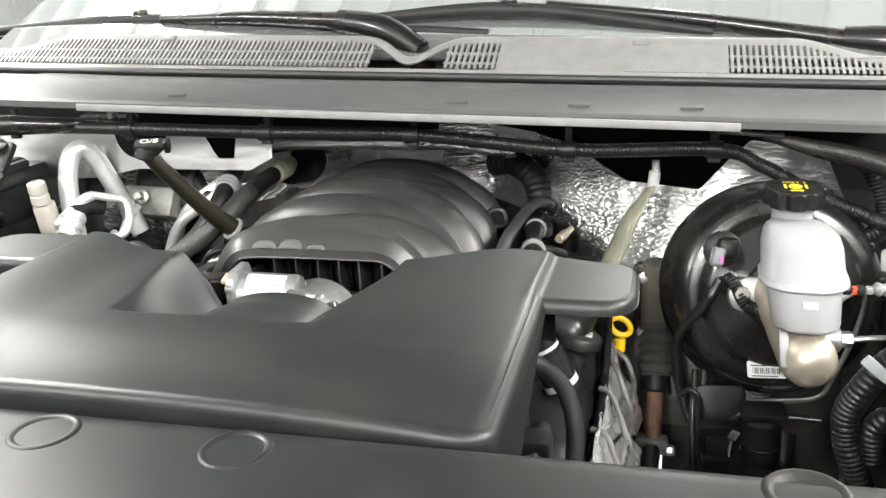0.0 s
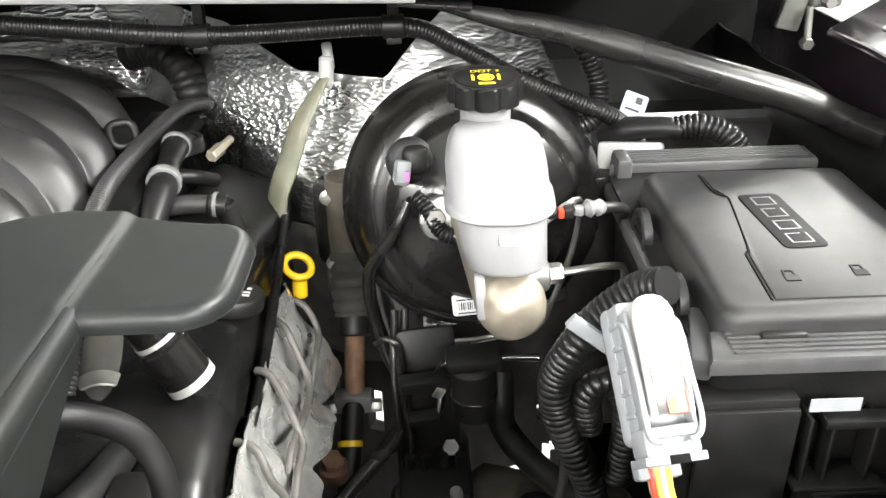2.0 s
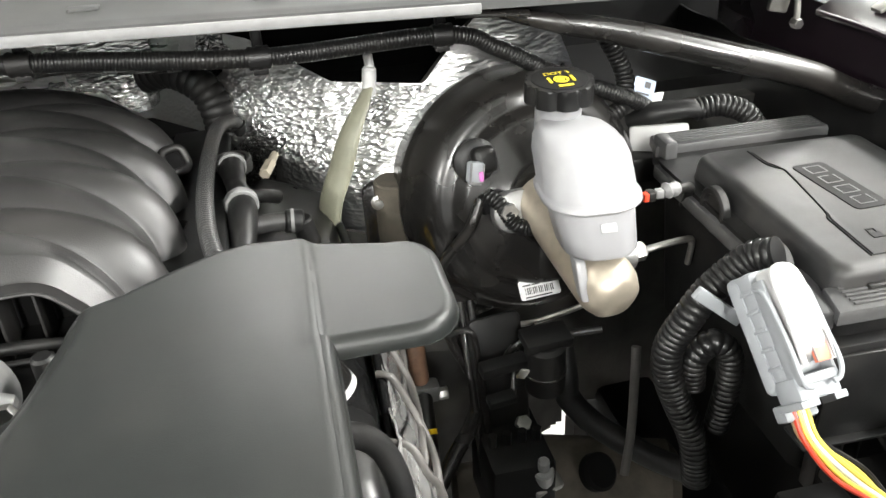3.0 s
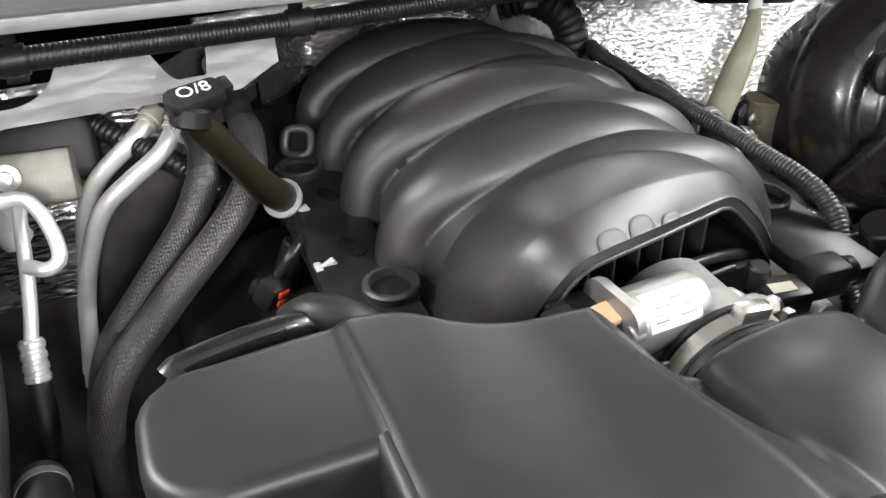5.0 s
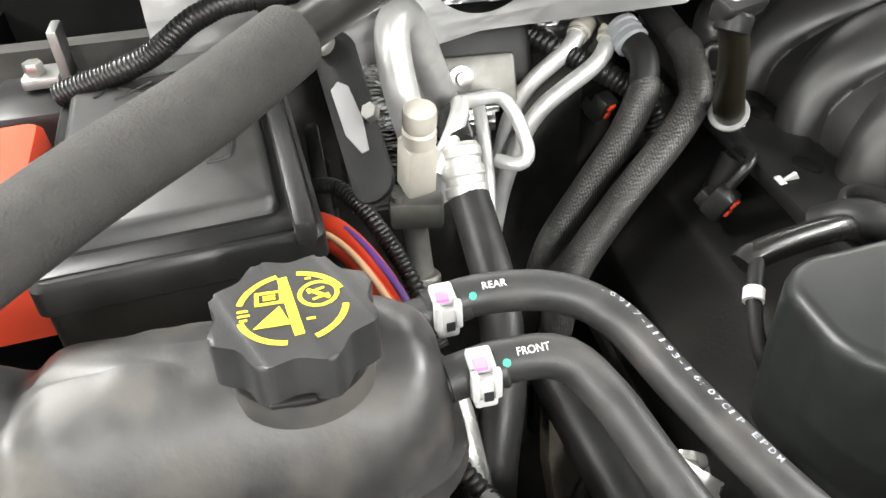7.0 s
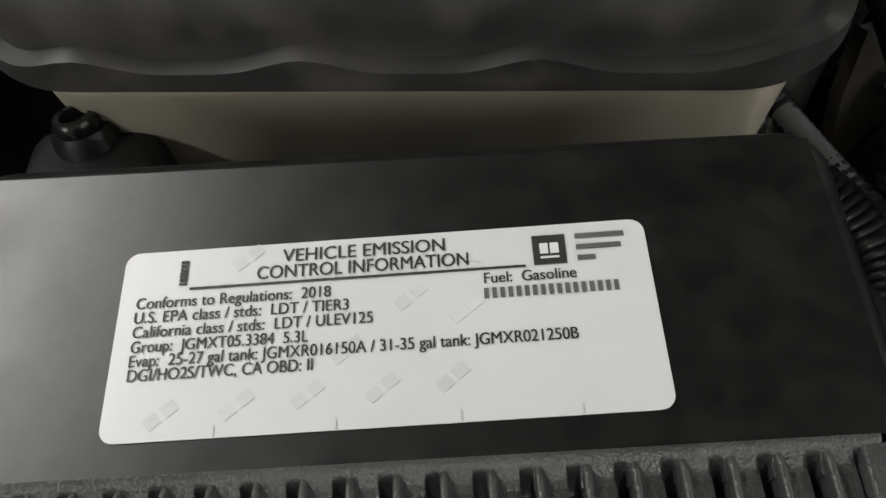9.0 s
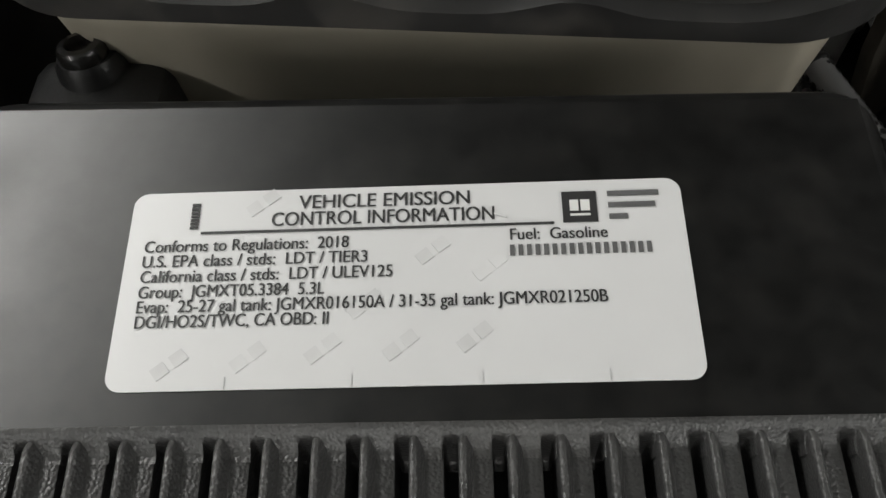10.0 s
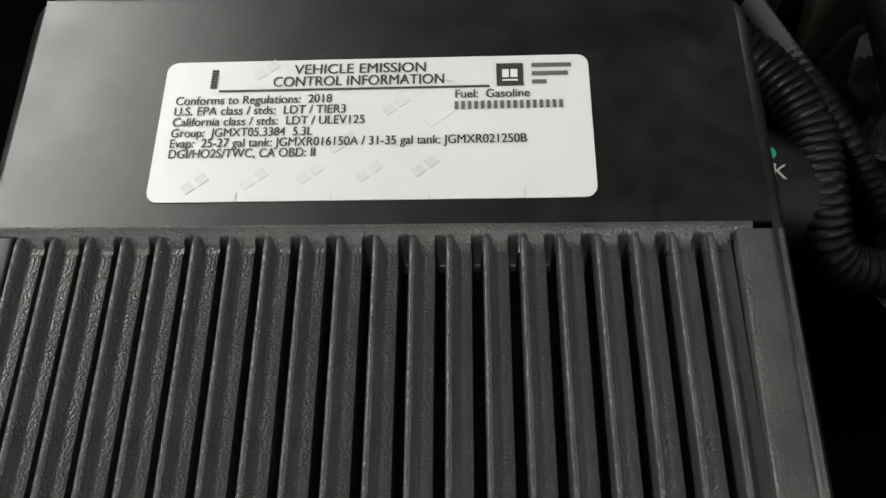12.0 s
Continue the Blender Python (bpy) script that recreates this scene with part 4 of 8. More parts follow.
def on_drum(turn, h0, h1, lift=0.0003, w=0.10):
    """A thin curved patch on the drum: turn in radians, h0 to h1 along it."""
    return thicken(grid(8, 2, lambda u, v: dm @ Vector(((0.0222 + lift) * math.cos(turn + w * (u - 0.5)), (0.0222 + lift) * math.sin(turn + w * (u - 0.5)), h0 + (h1 - h0) * v))), 0.0002)


facing = max((math.radians(d) for d in range(0, 360, 5)), key=lambda a: (dm.to_3x3() @ Vector((math.cos(a), math.sin(a), 0))).dot(Vector((-0.2, -0.6, 0.75))))
tag_ = part("label", on_drum(facing, 0.010, 0.050, 0.0003, 1.15), M["paper"], drum, "white printed label")
for da, h0, h1 in ((0.32, 0.014, 0.024), (0.14, 0.014, 0.021), (-0.06, 0.016, 0.028), (0.30, 0.033, 0.046), (0.05, 0.036, 0.044), (-0.22, 0.030, 0.040)):
    part("print_bar", on_drum(facing + da, h0, h1, 0.0007, 0.055), M["grey_mid"], tag_)
part("end_flange", cat(xf(prism(rounded(0.052, 0.056, 0.012), 0, 0.007, 0.0015), dm @ pose(0, 0, -0.006)), rod((-0.1475, 0.062, 1.062), (-0.139, 0.062, 1.062), 0.006, 14, 0.001), rod((-0.1475, 0.072, 1.030), (-0.139, 0.072, 1.030), 0.006, 14, 0.001)), M["cast"], throttle)
part("socket", cat(xf(box(0, 0, 0, 0.030, 0.034, 0.020, 0.003), pose(-0.163, 0.092, 1.054, 0, 0, 8)), xf(box(0, 0, 0, 0.020, 0.022, 0.010, 0.002), pose(-0.176, 0.088, 1.061, 0, 0, 8))), M["plastic_dark"], throttle)
part("orange_lock", xf(box(0, 0, 0, 0.024, 0.017, 0.005, 0.0015), pose(-0.148, 0.080, 1.0665, 10, 0, 8)), M["peach"], throttle, "pale orange connector lock")
BO = (-0.076, 1.0105)
part("bore", cat(lathe([(0.047, 0), (0.047, 0.018), (0.044, 0.020), (0.044, 0.0)], 48, along((BO[0], 0.085, BO[1]), (BO[0], 0.045, BO[1])), False), rod((BO[0], 0.13, BO[1]), (BO[0], 0.085, BO[1]), 0.043, 40, 0.003)), M["cast"], throttle)
part("shaft_housing", cat(rod((-0.088, 0.080, 1.046), (-0.052, 0.082, 1.044), 0.0095, 20, 0.003), rod((-0.062, 0.074, 1.044), (-0.038, 0.076, 1.040), 0.0085, 18, 0.003), rod((-0.040, 0.078, 1.036), (-0.020, 0.080, 1.026), 0.0075, 18, 0.003)), M["cast"], throttle)
for tb in ((-0.038, 0.070, 1.046), (-0.022, 0.070, 1.031), (-0.120, 0.064, 1.028)):
    part("flange_bolt", hexnut(tb, (tb[0], tb[1] - 0.008, tb[2] + 0.002), 0.0065), M["steel"], throttle)
part("bracket", cat(xf(box(0, 0, 0, 0.020, 0.014, 0.010, 0.003), pose(-0.052, 0.066, 1.050, 0, 0, -8))), M["grey_mid"], throttle)
duct = thing("intake_duct", (-0.076, 0.05, 1.02), "black rubber intake boot with a steel band", "duct")
part("boot", tube([(BO[0], 0.070, BO[1]), (BO[0], 0.040, BO[1]), (-0.074, -0.020, 1.0105)], 0.0455, 48, 0.006, cap=False), M["rubber"], duct)
part("band", lathe([(0.0460, 0), (0.0485, 0.001), (0.0485, 0.012), (0.0460, 0.013)], 56, along((BO[0], 0.060, BO[1]), (BO[0], 0.03, BO[1])), False), M["dull_alu"], duct, "dull steel band")
part("screw_housing", cat(xf(box(0, 0, 0, 0.022, 0.012, 0.010, 0.002), pose(-0.068, 0.053, 1.0615, 0, 8, 0)), rod((-0.058, 0.053, 1.0615), (-0.050, 0.053, 1.060), 0.005, 6, 0.0005)), M["steel"], duct)
for ry, rr_ in ((0.0655, 0.0500), (0.043, 0.0505), (0.034, 0.0525)):
    part("ring", lathe([(0.0455, 0), (rr_, 0.0015), (rr_, 0.0050), (0.0455, 0.0065)], 56, along((BO[0], ry, BO[1]), (BO[0], ry - 0.03, BO[1])), False), M["rubber"], duct)
sensor = thing("pressure_sensor", (-0.004, 0.10, 1.0), "black pressure sensor with a pale label", "sensor")
part("body", cat(xf(box(0, 0, 0, 0.034, 0.026, 0.018, 0.003), pose(0.004, 0.098, 1.019, 0, 0, -10)), rod((-0.008, 0.112, 1.02), (-0.008, 0.112, 1.040), 0.008, 16, 0.002)), M["plastic"], sensor)
part("label", xf(box(0, 0, 0, 0.018, 0.010, 0.0008, 0), pose(0.001, 0.096, 1.0286, 0, 0, -10)), M["cream"], sensor, "pale printed label")
part("plug", cat(xf(box(0, 0, 0, 0.034, 0.026, 0.026, 0.005), pose(0.042, 0.102, 1.022, 0, 0, -5)), rod((0.06, 0.102, 1.022), (0.07, 0.100, 1.022), 0.010, 14, 0.002)), M["plastic"], sensor)

# ---------------------------------------------------------------- engine block, valve covers, heat shields
block = thing("engine_block", (CX, 0.2, 0.45), "dirty dark engine block under the intake", "engine block")
part("crankcase", box(CX, 0.22, 0.70, 0.36, 0.62, 0.46, 0.03), M["block"], block)
part("front_case", box(CX, -0.13, 0.80, 0.34, 0.12, 0.36, 0.03), M["block"], block)


def valve_cover(side):
    """Smooth moulding: a flat top with a swollen rear half, a pocket for the filler and rounded flanks."""
    vc = thing("valve_cover", (CX + side * 0.21, 0.2, 0.83), "smooth black plastic valve cover", "valve cover", "valve covers")
    drop = 0.0 if side > 0 else -0.022

    def skin(u, v):
        y = 0.038 + 0.395 * v
        end = 0.030 * (1 - math.sqrt(max(0.0, 1 - max(0.0, 1 - (y - 0.038) / 0.03) ** 2))) + 0.030 * (1 - math.sqrt(max(0.0, 1 - max(0.0, 1 - (0.433 - y) / 0.03) ** 2)))
        out = (0.278 if side > 0 else 0.318) - end * 0.5
        crown = 0.934 + 0.004 * smooth((y - 0.17) / 0.06) - 0.006 * smooth((0.10 - y) / 0.04) - end - drop
        sec = ((0.135, crown - 0.03), (0.150, crown + 0.004), (0.19, crown + 0.004), (0.232, crown), (0.252, crown - 0.004), (0.265, crown - 0.012), (out - 0.004, crown - 0.028), (out, crown - 0.045), (out + 0.002, 0.845), (out + 0.008, 0.84), (out + 0.008, 0.825))
        k = u * (len(sec) - 1)
        i = min(int(k), len(sec) - 2)
        f = k - i
        p = [Vector(sec[max(0, min(len(sec) - 1, i + d))]) for d in (-1, 0, 1, 2)]
        q = 0.5 * ((2 * p[1]) + (p[2] - p[0]) * f + (2 * p[0] - 5 * p[1] + 4 * p[2] - p[3]) * f * f + (3 * p[1] - p[0] - 3 * p[2] + p[3]) * f ** 3)
        return (CX + side * q.x, y, q.y)
    part("shell", thicken(grid(60, 60, skin), -0.003), M["gloss_cover"] if side > 0 else M["dusty_cover"], vc)
    part("rib", tube([(CX + side * 0.250, 0.05 + 0.01 * k, skin(0.42, (0.012 + 0.01 * k) / 0.395)[2] - 0.002) for k in range(14)], 0.006, 10, 0.006), M["gloss_cover"], vc)
    part("end_wall", box(CX + side * 0.205, 0.045, 0.875, 0.13, 0.012, 0.07, 0.004), M["gloss_cover"], vc)
    return vc


driver_cover = valve_cover(1)
valve_cover(-1)
cap_m = pose(0.178, 0.262, 0.936, -8, 10)
oil_cap = part("oil_cap", xf(lathe([(0.030, 0), (0.030, 0.010), (0.028, 0.013), (0.010, 0.014), (0, 0.014)], 36), cap_m), M["plastic"], driver_cover, "round black oil cap with white print")
for bx_, by_, bw_, bh_ in ((0.006, 0.004, 0.012, 0.004), (0.008, -0.004, 0.010, 0.003), (0.010, -0.011, 0.008, 0.004), (0.004, 0.011, 0.010, 0.003)):
    part("print_bar", strip(bx_, by_, bx_ + bw_, by_ + bh_, cap_m @ pose(0, 0, 0.0144)), M["white_ink"], oil_cap)
for side in (1, -1):
    hs = thing("heat_shield", (CX + side * 0.32, 0.15, 0.75), "crumpled silver exhaust heat shield", "heat shield", "heat shields")
    for k in range(4):
        def shield_sheet(u, v, side=side, k=k):
            y = -0.03 + 0.093 * k + 0.100 * u
            cup = math.sin(math.pi * min(1, u * 1.05)) ** 0.7
            x = 0.282 + 0.026 * v + 0.012 * cup * (0.5 + v) + 0.009 * noise.noise((k * 3.1, u * 2.6, v * 2.4)) + 0.004 * abs(noise.noise((k * 1.7, u * 6, v * 5)))
            return (CX + side * x, y + 0.045 * v * v, (0.905 if side > 0 else 0.80) - 0.110 * v + 0.016 * cup * (1 - v))
        part("sheet", thicken(grid(30, 24, shield_sheet), 0.0015), M["shield"], hs, sharp=60)

alt = thing("alternator", (0.11, 0.0, 0.85), "dusty grey cast alternator below the cover", "alternator")
part("case", cat(rod((0.112, -0.08, 0.895), (0.115, 0.03, 0.890), 0.042, 30, 0.012), rod((0.114, 0.03, 0.89), (0.115, 0.06, 0.887), 0.026, 24, 0.006)), M["block"], alt)
part("plug", cat(box(0.165, 0.03, 0.935, 0.03, 0.03, 0.03, 0.005), rod((0.165, 0.05, 0.935), (0.165, 0.075, 0.93), 0.009, 14, 0.002)), M["plastic"], alt)
part("stud", cat(rod((0.155, -0.02, 0.945), (0.175, -0.02, 0.955), 0.007, 10, 0.001), rod((0.158, -0.045, 0.93), (0.178, -0.045, 0.935), 0.006, 10, 0.001)), M["steel"], alt)

# ---------------------------------------------------------------- brake booster and master cylinder
BAX = Vector((0.10, -0.960, 0.262)).normalized()        # axis of the booster, towards the radiator
BC = Vector((0.406, 0.365, 0.976))
BS = 0.935
bm_axis = Matrix.Translation(BC) @ BAX.to_track_quat("Z", "Y").to_matrix().to_4x4()
booster = thing("brake_booster", (0.40, 0.42, 0.85), "glossy black round brake booster on the firewall", "brake booster")
part("shell", lathe([(0.05, -0.10), (0.128, -0.095), (0.136, -0.085), (0.138, -0.045), (0.1385, -0.040), (0.1415, -0.037), (0.1415, -0.030), (0.1385, -0.027), (0.137, -0.020), (0.128, 0.006), (0.118, 0.020), (0.108, 0.024), (0.102, 0.0235), (0.098, 0.026), (0.092, 0.036), (0.085, 0.041), (0.050, 0.046), (0.046, 0.052), (0.020, 0.055), (0, 0.055)], 96, bm_axis @ Matrix.Diagonal((BS, BS, 1, 1))), M["gloss"], booster, sharp=50)


def on_booster(x, y, z=0.043):
    """A point on the front of the booster: x across, y up, z along the axis."""
    return bm_axis @ Vector((x, y, z))


BX = (bm_axis.to_3x3() @ Vector((1, 0, 0)))
BY = (bm_axis.to_3x3() @ Vector((0, 1, 0)))
sgn = 1.0 if BX.x > 0 else -1.0
sup = 1.0 if BY.z > 0 else -1.0


def on_face(right, up, out):
    return on_booster(sgn * right, sup * up, out)


face_m = bm_axis @ Matrix.Diagonal((sgn, sup, 1, 1))
sticker = part("sticker", xf(prism(rounded(0.044, 0.020, 0.003, 3), 0, 0.0006), face_m @ pose(-0.016, -0.090, 0.0355, -22)), M["paper"], booster, "white printed barcode label")
sm = face_m @ pose(-0.016, -0.090, 0.0355, -22)
for k in range(15):
    part("bar", strip(-0.016 + 0.0021 * k, -0.005, -0.016 + 0.0021 * k + (0.0012 if k % 3 else 0.0006), 0.002, sm @ pose(0, 0, 0.0009)), M["ink"], sticker)
words("AADL", 0.0052, sm @ pose(0.004, 0.0035, 0.001), M["ink"], sticker)
for wx in (-0.018, -0.008):
    part("bar", strip(wx, 0.0038, wx + 0.009, 0.0052, sm @ pose(0, 0, 0.0009)), M["ink"], sticker)
part("bar", strip(-0.017, -0.0085, 0.012, -0.0072, sm @ pose(0, 0, 0.0009)), M["ink"], sticker)
# mounting plate with studs beside the booster
part("mount_plate", xf(prism(rounded(0.062, 0.098, 0.014), 0, 0.010, 0.003), Matrix.Translation((0.268, 0.429, 0.934)) @ Matrix.Rotation(radians(84), 4, "X")), M["gloss"], booster)
for sz in (0.965, 0.889):
    part("stud", cat(lathe([(0.008, 0), (0.008, 0.003), (0.0045, 0.004), (0.0045, 0.010), (0, 0.0105)], 14, along((0.2525, 0.417, sz), (0.2525, 0.32, sz + 0.01)))), M["steel"], booster)

switch = thing("vacuum_valve", on_face(-0.068, 0.048, 0.03), "grey vacuum switch and connector on the booster", "switch")
sw = face_m @ pose(-0.068, 0.050, 0.036)
part("grommet", xf(lathe([(0.022, 0), (0.022, 0.004), (0.018, 0.008), (0.012, 0.009), (0, 0.009)], 28), sw), M["rubber"], switch)
part("housing", xf(box(0.004, 0.002, 0.014, 0.024, 0.026, 0.018, 0.007, 3), sw), M["plastic"], switch)
part("connector", xf(box(-0.008, -0.008, 0.024, 0.015, 0.020, 0.012, 0.003), sw @ pose(0, 0, 0, 0, 0, -12)), M["grey_plastic"], switch, "pale clear connector")
part("rib", xf(cat(box(-0.014, -0.008, 0.0305, 0.0015, 0.018, 0.003, 0.0004), box(-0.002, -0.008, 0.0305, 0.0015, 0.018, 0.003, 0.0004), box(-0.008, -0.018, 0.026, 0.012, 0.003, 0.008, 0.0008)), sw @ pose(0, 0, 0, 0, 0, -12)), M["grey_mid"], switch)
part("clip", xf(box(-0.006, -0.010, 0.0315, 0.004, 0.009, 0.003, 0.0008), sw), M["pink"], switch, "magenta locking clip")
part("wire_tail", tube([sw @ Vector((-0.004, -0.030, 0.022)), sw @ Vector((-0.002, -0.040, 0.020)), sw @ Vector((0.0, -0.048, 0.016))], 0.004, 8, 0.004), M["conduit"], switch)

# master cylinder: tan casting with the milky reservoir above
mc = thing("master_cylinder", (0.42, 0.25, 0.90), "tan cast brake master cylinder on the booster", "master cylinder")
A0, A1 = Vector((0.400, 0.318, 0.998)), Vector((0.417, 0.190, 0.968))
part("bore", cat(rod(A0, A1, 0.028, 36, 0.004), lathe([(0.028, 0), (0.027, 0.010), (0.023, 0.020), (0.014, 0.027), (0, 0.029)], 36, along(A1 - (A1 - A0).normalized() * 0.004, A1 + (A1 - A0)))), M["tan_alu"], mc)
part("flange", xf(prism(rounded(0.115, 0.040, 0.018), 0, 0.012, 0.003), face_m @ pose(-0.008, 0.0, 0.054)), M["cast"], mc)
part("nut", hexnut(on_face(-0.052, 0.002, 0.064), on_face(-0.052, 0.002, 0.074), 0.009), M["steel"], mc)
part("port_boss", rod((0.428, 0.205, 0.985), (0.447, 0.207, 0.985), 0.0135, 24, 0.002), M["cast"], mc)
part("pipe_nut", hexnut((0.445, 0.207, 0.985), (0.459, 0.208, 0.985), 0.0085), M["steel"], mc)
part("brake_pipe", tube([(0.457, 0.208, 0.985), (0.480, 0.210, 0.987), (0.500, 0.214, 0.986), (0.512, 0.222, 0.978), (0.515, 0.23, 0.95)], 0.0032, 8, 0.004), M["steel"], mc)
part("pipe_loop", tube([(0.452, 0.26, 1.005), (0.480, 0.29, 1.008), (0.492, 0.31, 0.995), (0.488, 0.315, 0.95), (0.470, 0.315, 0.89), (0.455, 0.32, 0.86), (0.40, 0.31, 0.855), (0.36, 0.31, 0.850), (0.345, 0.31, 0.82)], 0.0032, 8, 0.005), M["steel"], mc)

res = thing("brake_fluid_reservoir", (0.41, 0.24, 0.985), "milky white brake fluid reservoir with a ridge", "reservoir")
CM = Matrix.Translation((0.4045, 0.284, 1.1060)) @ Matrix.Rotation(radians(4), 4, "X") @ Matrix.Scale(1.08, 4)
RM = Matrix.Translation((0.4135, 0.207, 1.001)) @ Matrix(((1, 0, -0.07, 0), (0, 1, 0.42, 0), (0, 0, 1, 0), (0, 0, 0, 1))) @ Matrix.Rotation(radians(-4), 4, "Z") @ Matrix.Scale(0.955, 4)      # leans back to the firewall


def loft(sections, n=9):
    """Rounded rectangles stacked: (z, width, depth, radius, cx, cy)."""
    bm = bmesh.new()
    rings = []
    for z, w, d, r, cx, cy in sections:
        rings.append([bm.verts.new((x, y, z)) for x, y in rounded(w, d, r, n, cx, cy)])
    k = len(rings[0])
    for a, b in zip(rings, rings[1:]):
        for i in range(k):
            bm.faces.new((a[i], a[(i + 1) % k], b[(i + 1) % k], b[i]))
    bm.faces.new(rings[0][::-1])
    bm.faces.new(rings[-1])
    return bm


part("body", xf(loft([(0.000, 0.056, 0.062, 0.022, 0, 0), (0.002, 0.064, 0.070, 0.026, 0, 0), (0.005, 0.068, 0.074, 0.028, 0, 0), (0.040, 0.075, 0.081, 0.030, 0, 0), (0.043, 0.086, 0.092, 0.034, 0, 0), (0.0445, 0.089, 0.095, 0.035, 0, 0), (0.0485, 0.089, 0.095, 0.035, 0, 0), (0.050, 0.086, 0.092, 0.034, 0, 0), (0.0515, 0.083, 0.089, 0.034, 0, 0), (0.078, 0.081, 0.085, 0.030, 0, 0), (0.087, 0.076, 0.078, 0.028, 0, 0.002), (0.093, 0.064, 0.064, 0.024, -0.002, 0.006), (0.096, 0.046, 0.048, 0.02, -0.006, 0.010)]), RM), M["milky"], res, sharp=50)
part("neck", xf(lathe([(0.019, -0.030), (0.019, 0.004)], 36), CM), M["milky"], res)
part("foot", xf(box(-0.022, -0.012, -0.020, 0.010, 0.02, 0.036, 0.003), RM), M["milky"], res)
part("level_window", xf(box(0.004, -0.0405, 0.030, 0.014, 0.002, 0.007, 0.0008), RM), M["white"], res)


def lobed(r, lobes, depth, n=96):
    return [(rr * math.cos(a), rr * math.sin(a)) for a, rr in ((2 * math.pi * i / n, r - depth * (0.5 - 0.5 * math.cos(lobes * 2 * math.pi * i / n)) ** 4) for i in range(n))]


bcap = part("cap", xf(prism(lobed(0.0285, 8, 0.0035), 0, 0.0165, 0.0022, 3), CM), M["plastic"], res, "black lobed filler cap")
part("cap_top", xf(lathe([(0.023, 0.0162), (0.023, 0.0170), (0.021, 0.0174), (0, 0.0174)], 36), CM), M["plastic_dark"], bcap)
ring = [xf(lathe([(0.0062, 0.0176), (0.0062, 0.0182), (0.0045, 0.0182), (0.0045, 0.0176)], 28, None, False), CM @ pose(0, -0.004, 0)), xf(lathe([(0.0030, 0.0176), (0.0030, 0.0182), (0, 0.0182)], 20), CM @ pose(0, -0.004, 0))]
for sx in (-1, 1):
    ring.append(xf(box(sx * 0.0095, -0.004, 0.0179, 0.0022, 0.010, 0.0006, 0), CM))
part("symbol", cat(*ring), M["yellow_ink"], bcap, "yellow printed brake symbol")
words("DOT 3", 0.0068, CM @ pose(-0.0105, 0.0065, 0.0180), M["yellow_ink"], bcap, width=0.021)
part("print_bar", strip(-0.006, -0.018, 0.006, -0.0145, CM @ pose(0, 0, 0.0179)), M["yellow_ink"], bcap)

level = thing("fluid_level_sensor", (0.475, 0.22, 1.03), "clear and red fluid level connector", "sensor")
part("plug", cat(rod((0.446, 0.209, 1.038), (0.453, 0.2095, 1.038), 0.0055, 14, 0.001), box(0.4615, 0.210, 1.0375, 0.008, 0.010, 0.009, 0.002)), M["plastic"], level)
part("red_lock", box(0.4555, 0.2065, 1.0385, 0.0045, 0.007, 0.0075, 0.001), M["red"], level, "red locking tab")
part("clear_sleeve", cat(box(0.4700, 0.2115, 1.0375, 0.008, 0.008, 0.008, 0.002), tube([(0.474, 0.212, 1.0375), (0.482, 0.214, 1.0385), (0.490, 0.217, 1.036)], 0.0062, 10, 0.002, taper=(0.7, 1.25, 0.8, 1.15, 0.8))), M["grey_mid"], level, "clear crinkled sleeve")
part("tail", tube([(0.488, 0.216, 1.0365), (0.500, 0.222, 1.034), (0.512, 0.235, 1.024), (0.516, 0.25, 1.00)], 0.0045, 10, 0.004), M["conduit"], level)

# hose over the booster face and the long wire beside it
hs1 = thing("vacuum_hose", on_face(-0.06, 0.02, 0.06), "black ribbed hose between valve and master cylinder", "hose")
part("hose", tube([sw @ Vector((0.0, -0.030, 0.020)), on_face(-0.058, 0.010, 0.064), on_face(-0.045, -0.012, 0.072), on_face(-0.018, -0.016, 0.085), on_face(0.0, -0.014, 0.09)], 0.0078, 14, ridge=(0.0034, 0.0012)), M["conduit"], hs1)
wr = thing("sensor_cable", (0.30, 0.33, 0.80), "thin black taped cable past the booster", "cable")
part("cable", tube([sw @ Vector((-0.006, -0.034, 0.020)), on_face(-0.088, -0.01, 0.055), (0.298, 0.322, 0.93), (0.297, 0.335, 0.88), (0.309, 0.329, 0.83), (0.323, 0.317, 0.80), (0.325, 0.296, 0.78), (0.312, 0.272, 0.765), (0.285, 0.24, 0.755), (0.255, 0.20, 0.745)], 0.0074, 12, 0.006, taper=(0.7, 0.9, 1.1, 1.15)), M["gloss"], wr)

# steering shaft with bellows and a rusty joint
sh = thing("steering_shaft", (0.27, 0.35, 0.70), "steering shaft with rubber boot and rusty joint", "steering shaft")
SP = [Vector(p) for p in ((0.272, 0.425, 0.985), (0.270, 0.425, 0.90), (0.272, 0.39, 0.838), (0.272, 0.352, 0.785), (0.266, 0.294, 0.742), (0.262, 0.25, 0.70))]
part("sleeve", rod(SP[0], SP[1] + (SP[0] - SP[1]) * 0.0, 0.022, 24, 0.002), M["dusty_iron"], sh, "dusty column sleeve")
part("boot", tube([SP[1] + Vector((0, 0.01, 0.02)), SP[1], SP[2]], 0.0225, 20, ridge=(0.012, 0.003), taper=(1.0, 1.05, 0.95)), M["fabric"], sh)
part("collar", rod(SP[2], SP[2].lerp(SP[3], 0.35), 0.017, 20, 0.002), M["rubber"], sh)
part("shaft", rod(SP[2].lerp(SP[3], 0.3), SP[3].lerp(SP[4], 0.3), 0.011, 18, 0.001), M["rust"], sh, "bare rusty shaft")
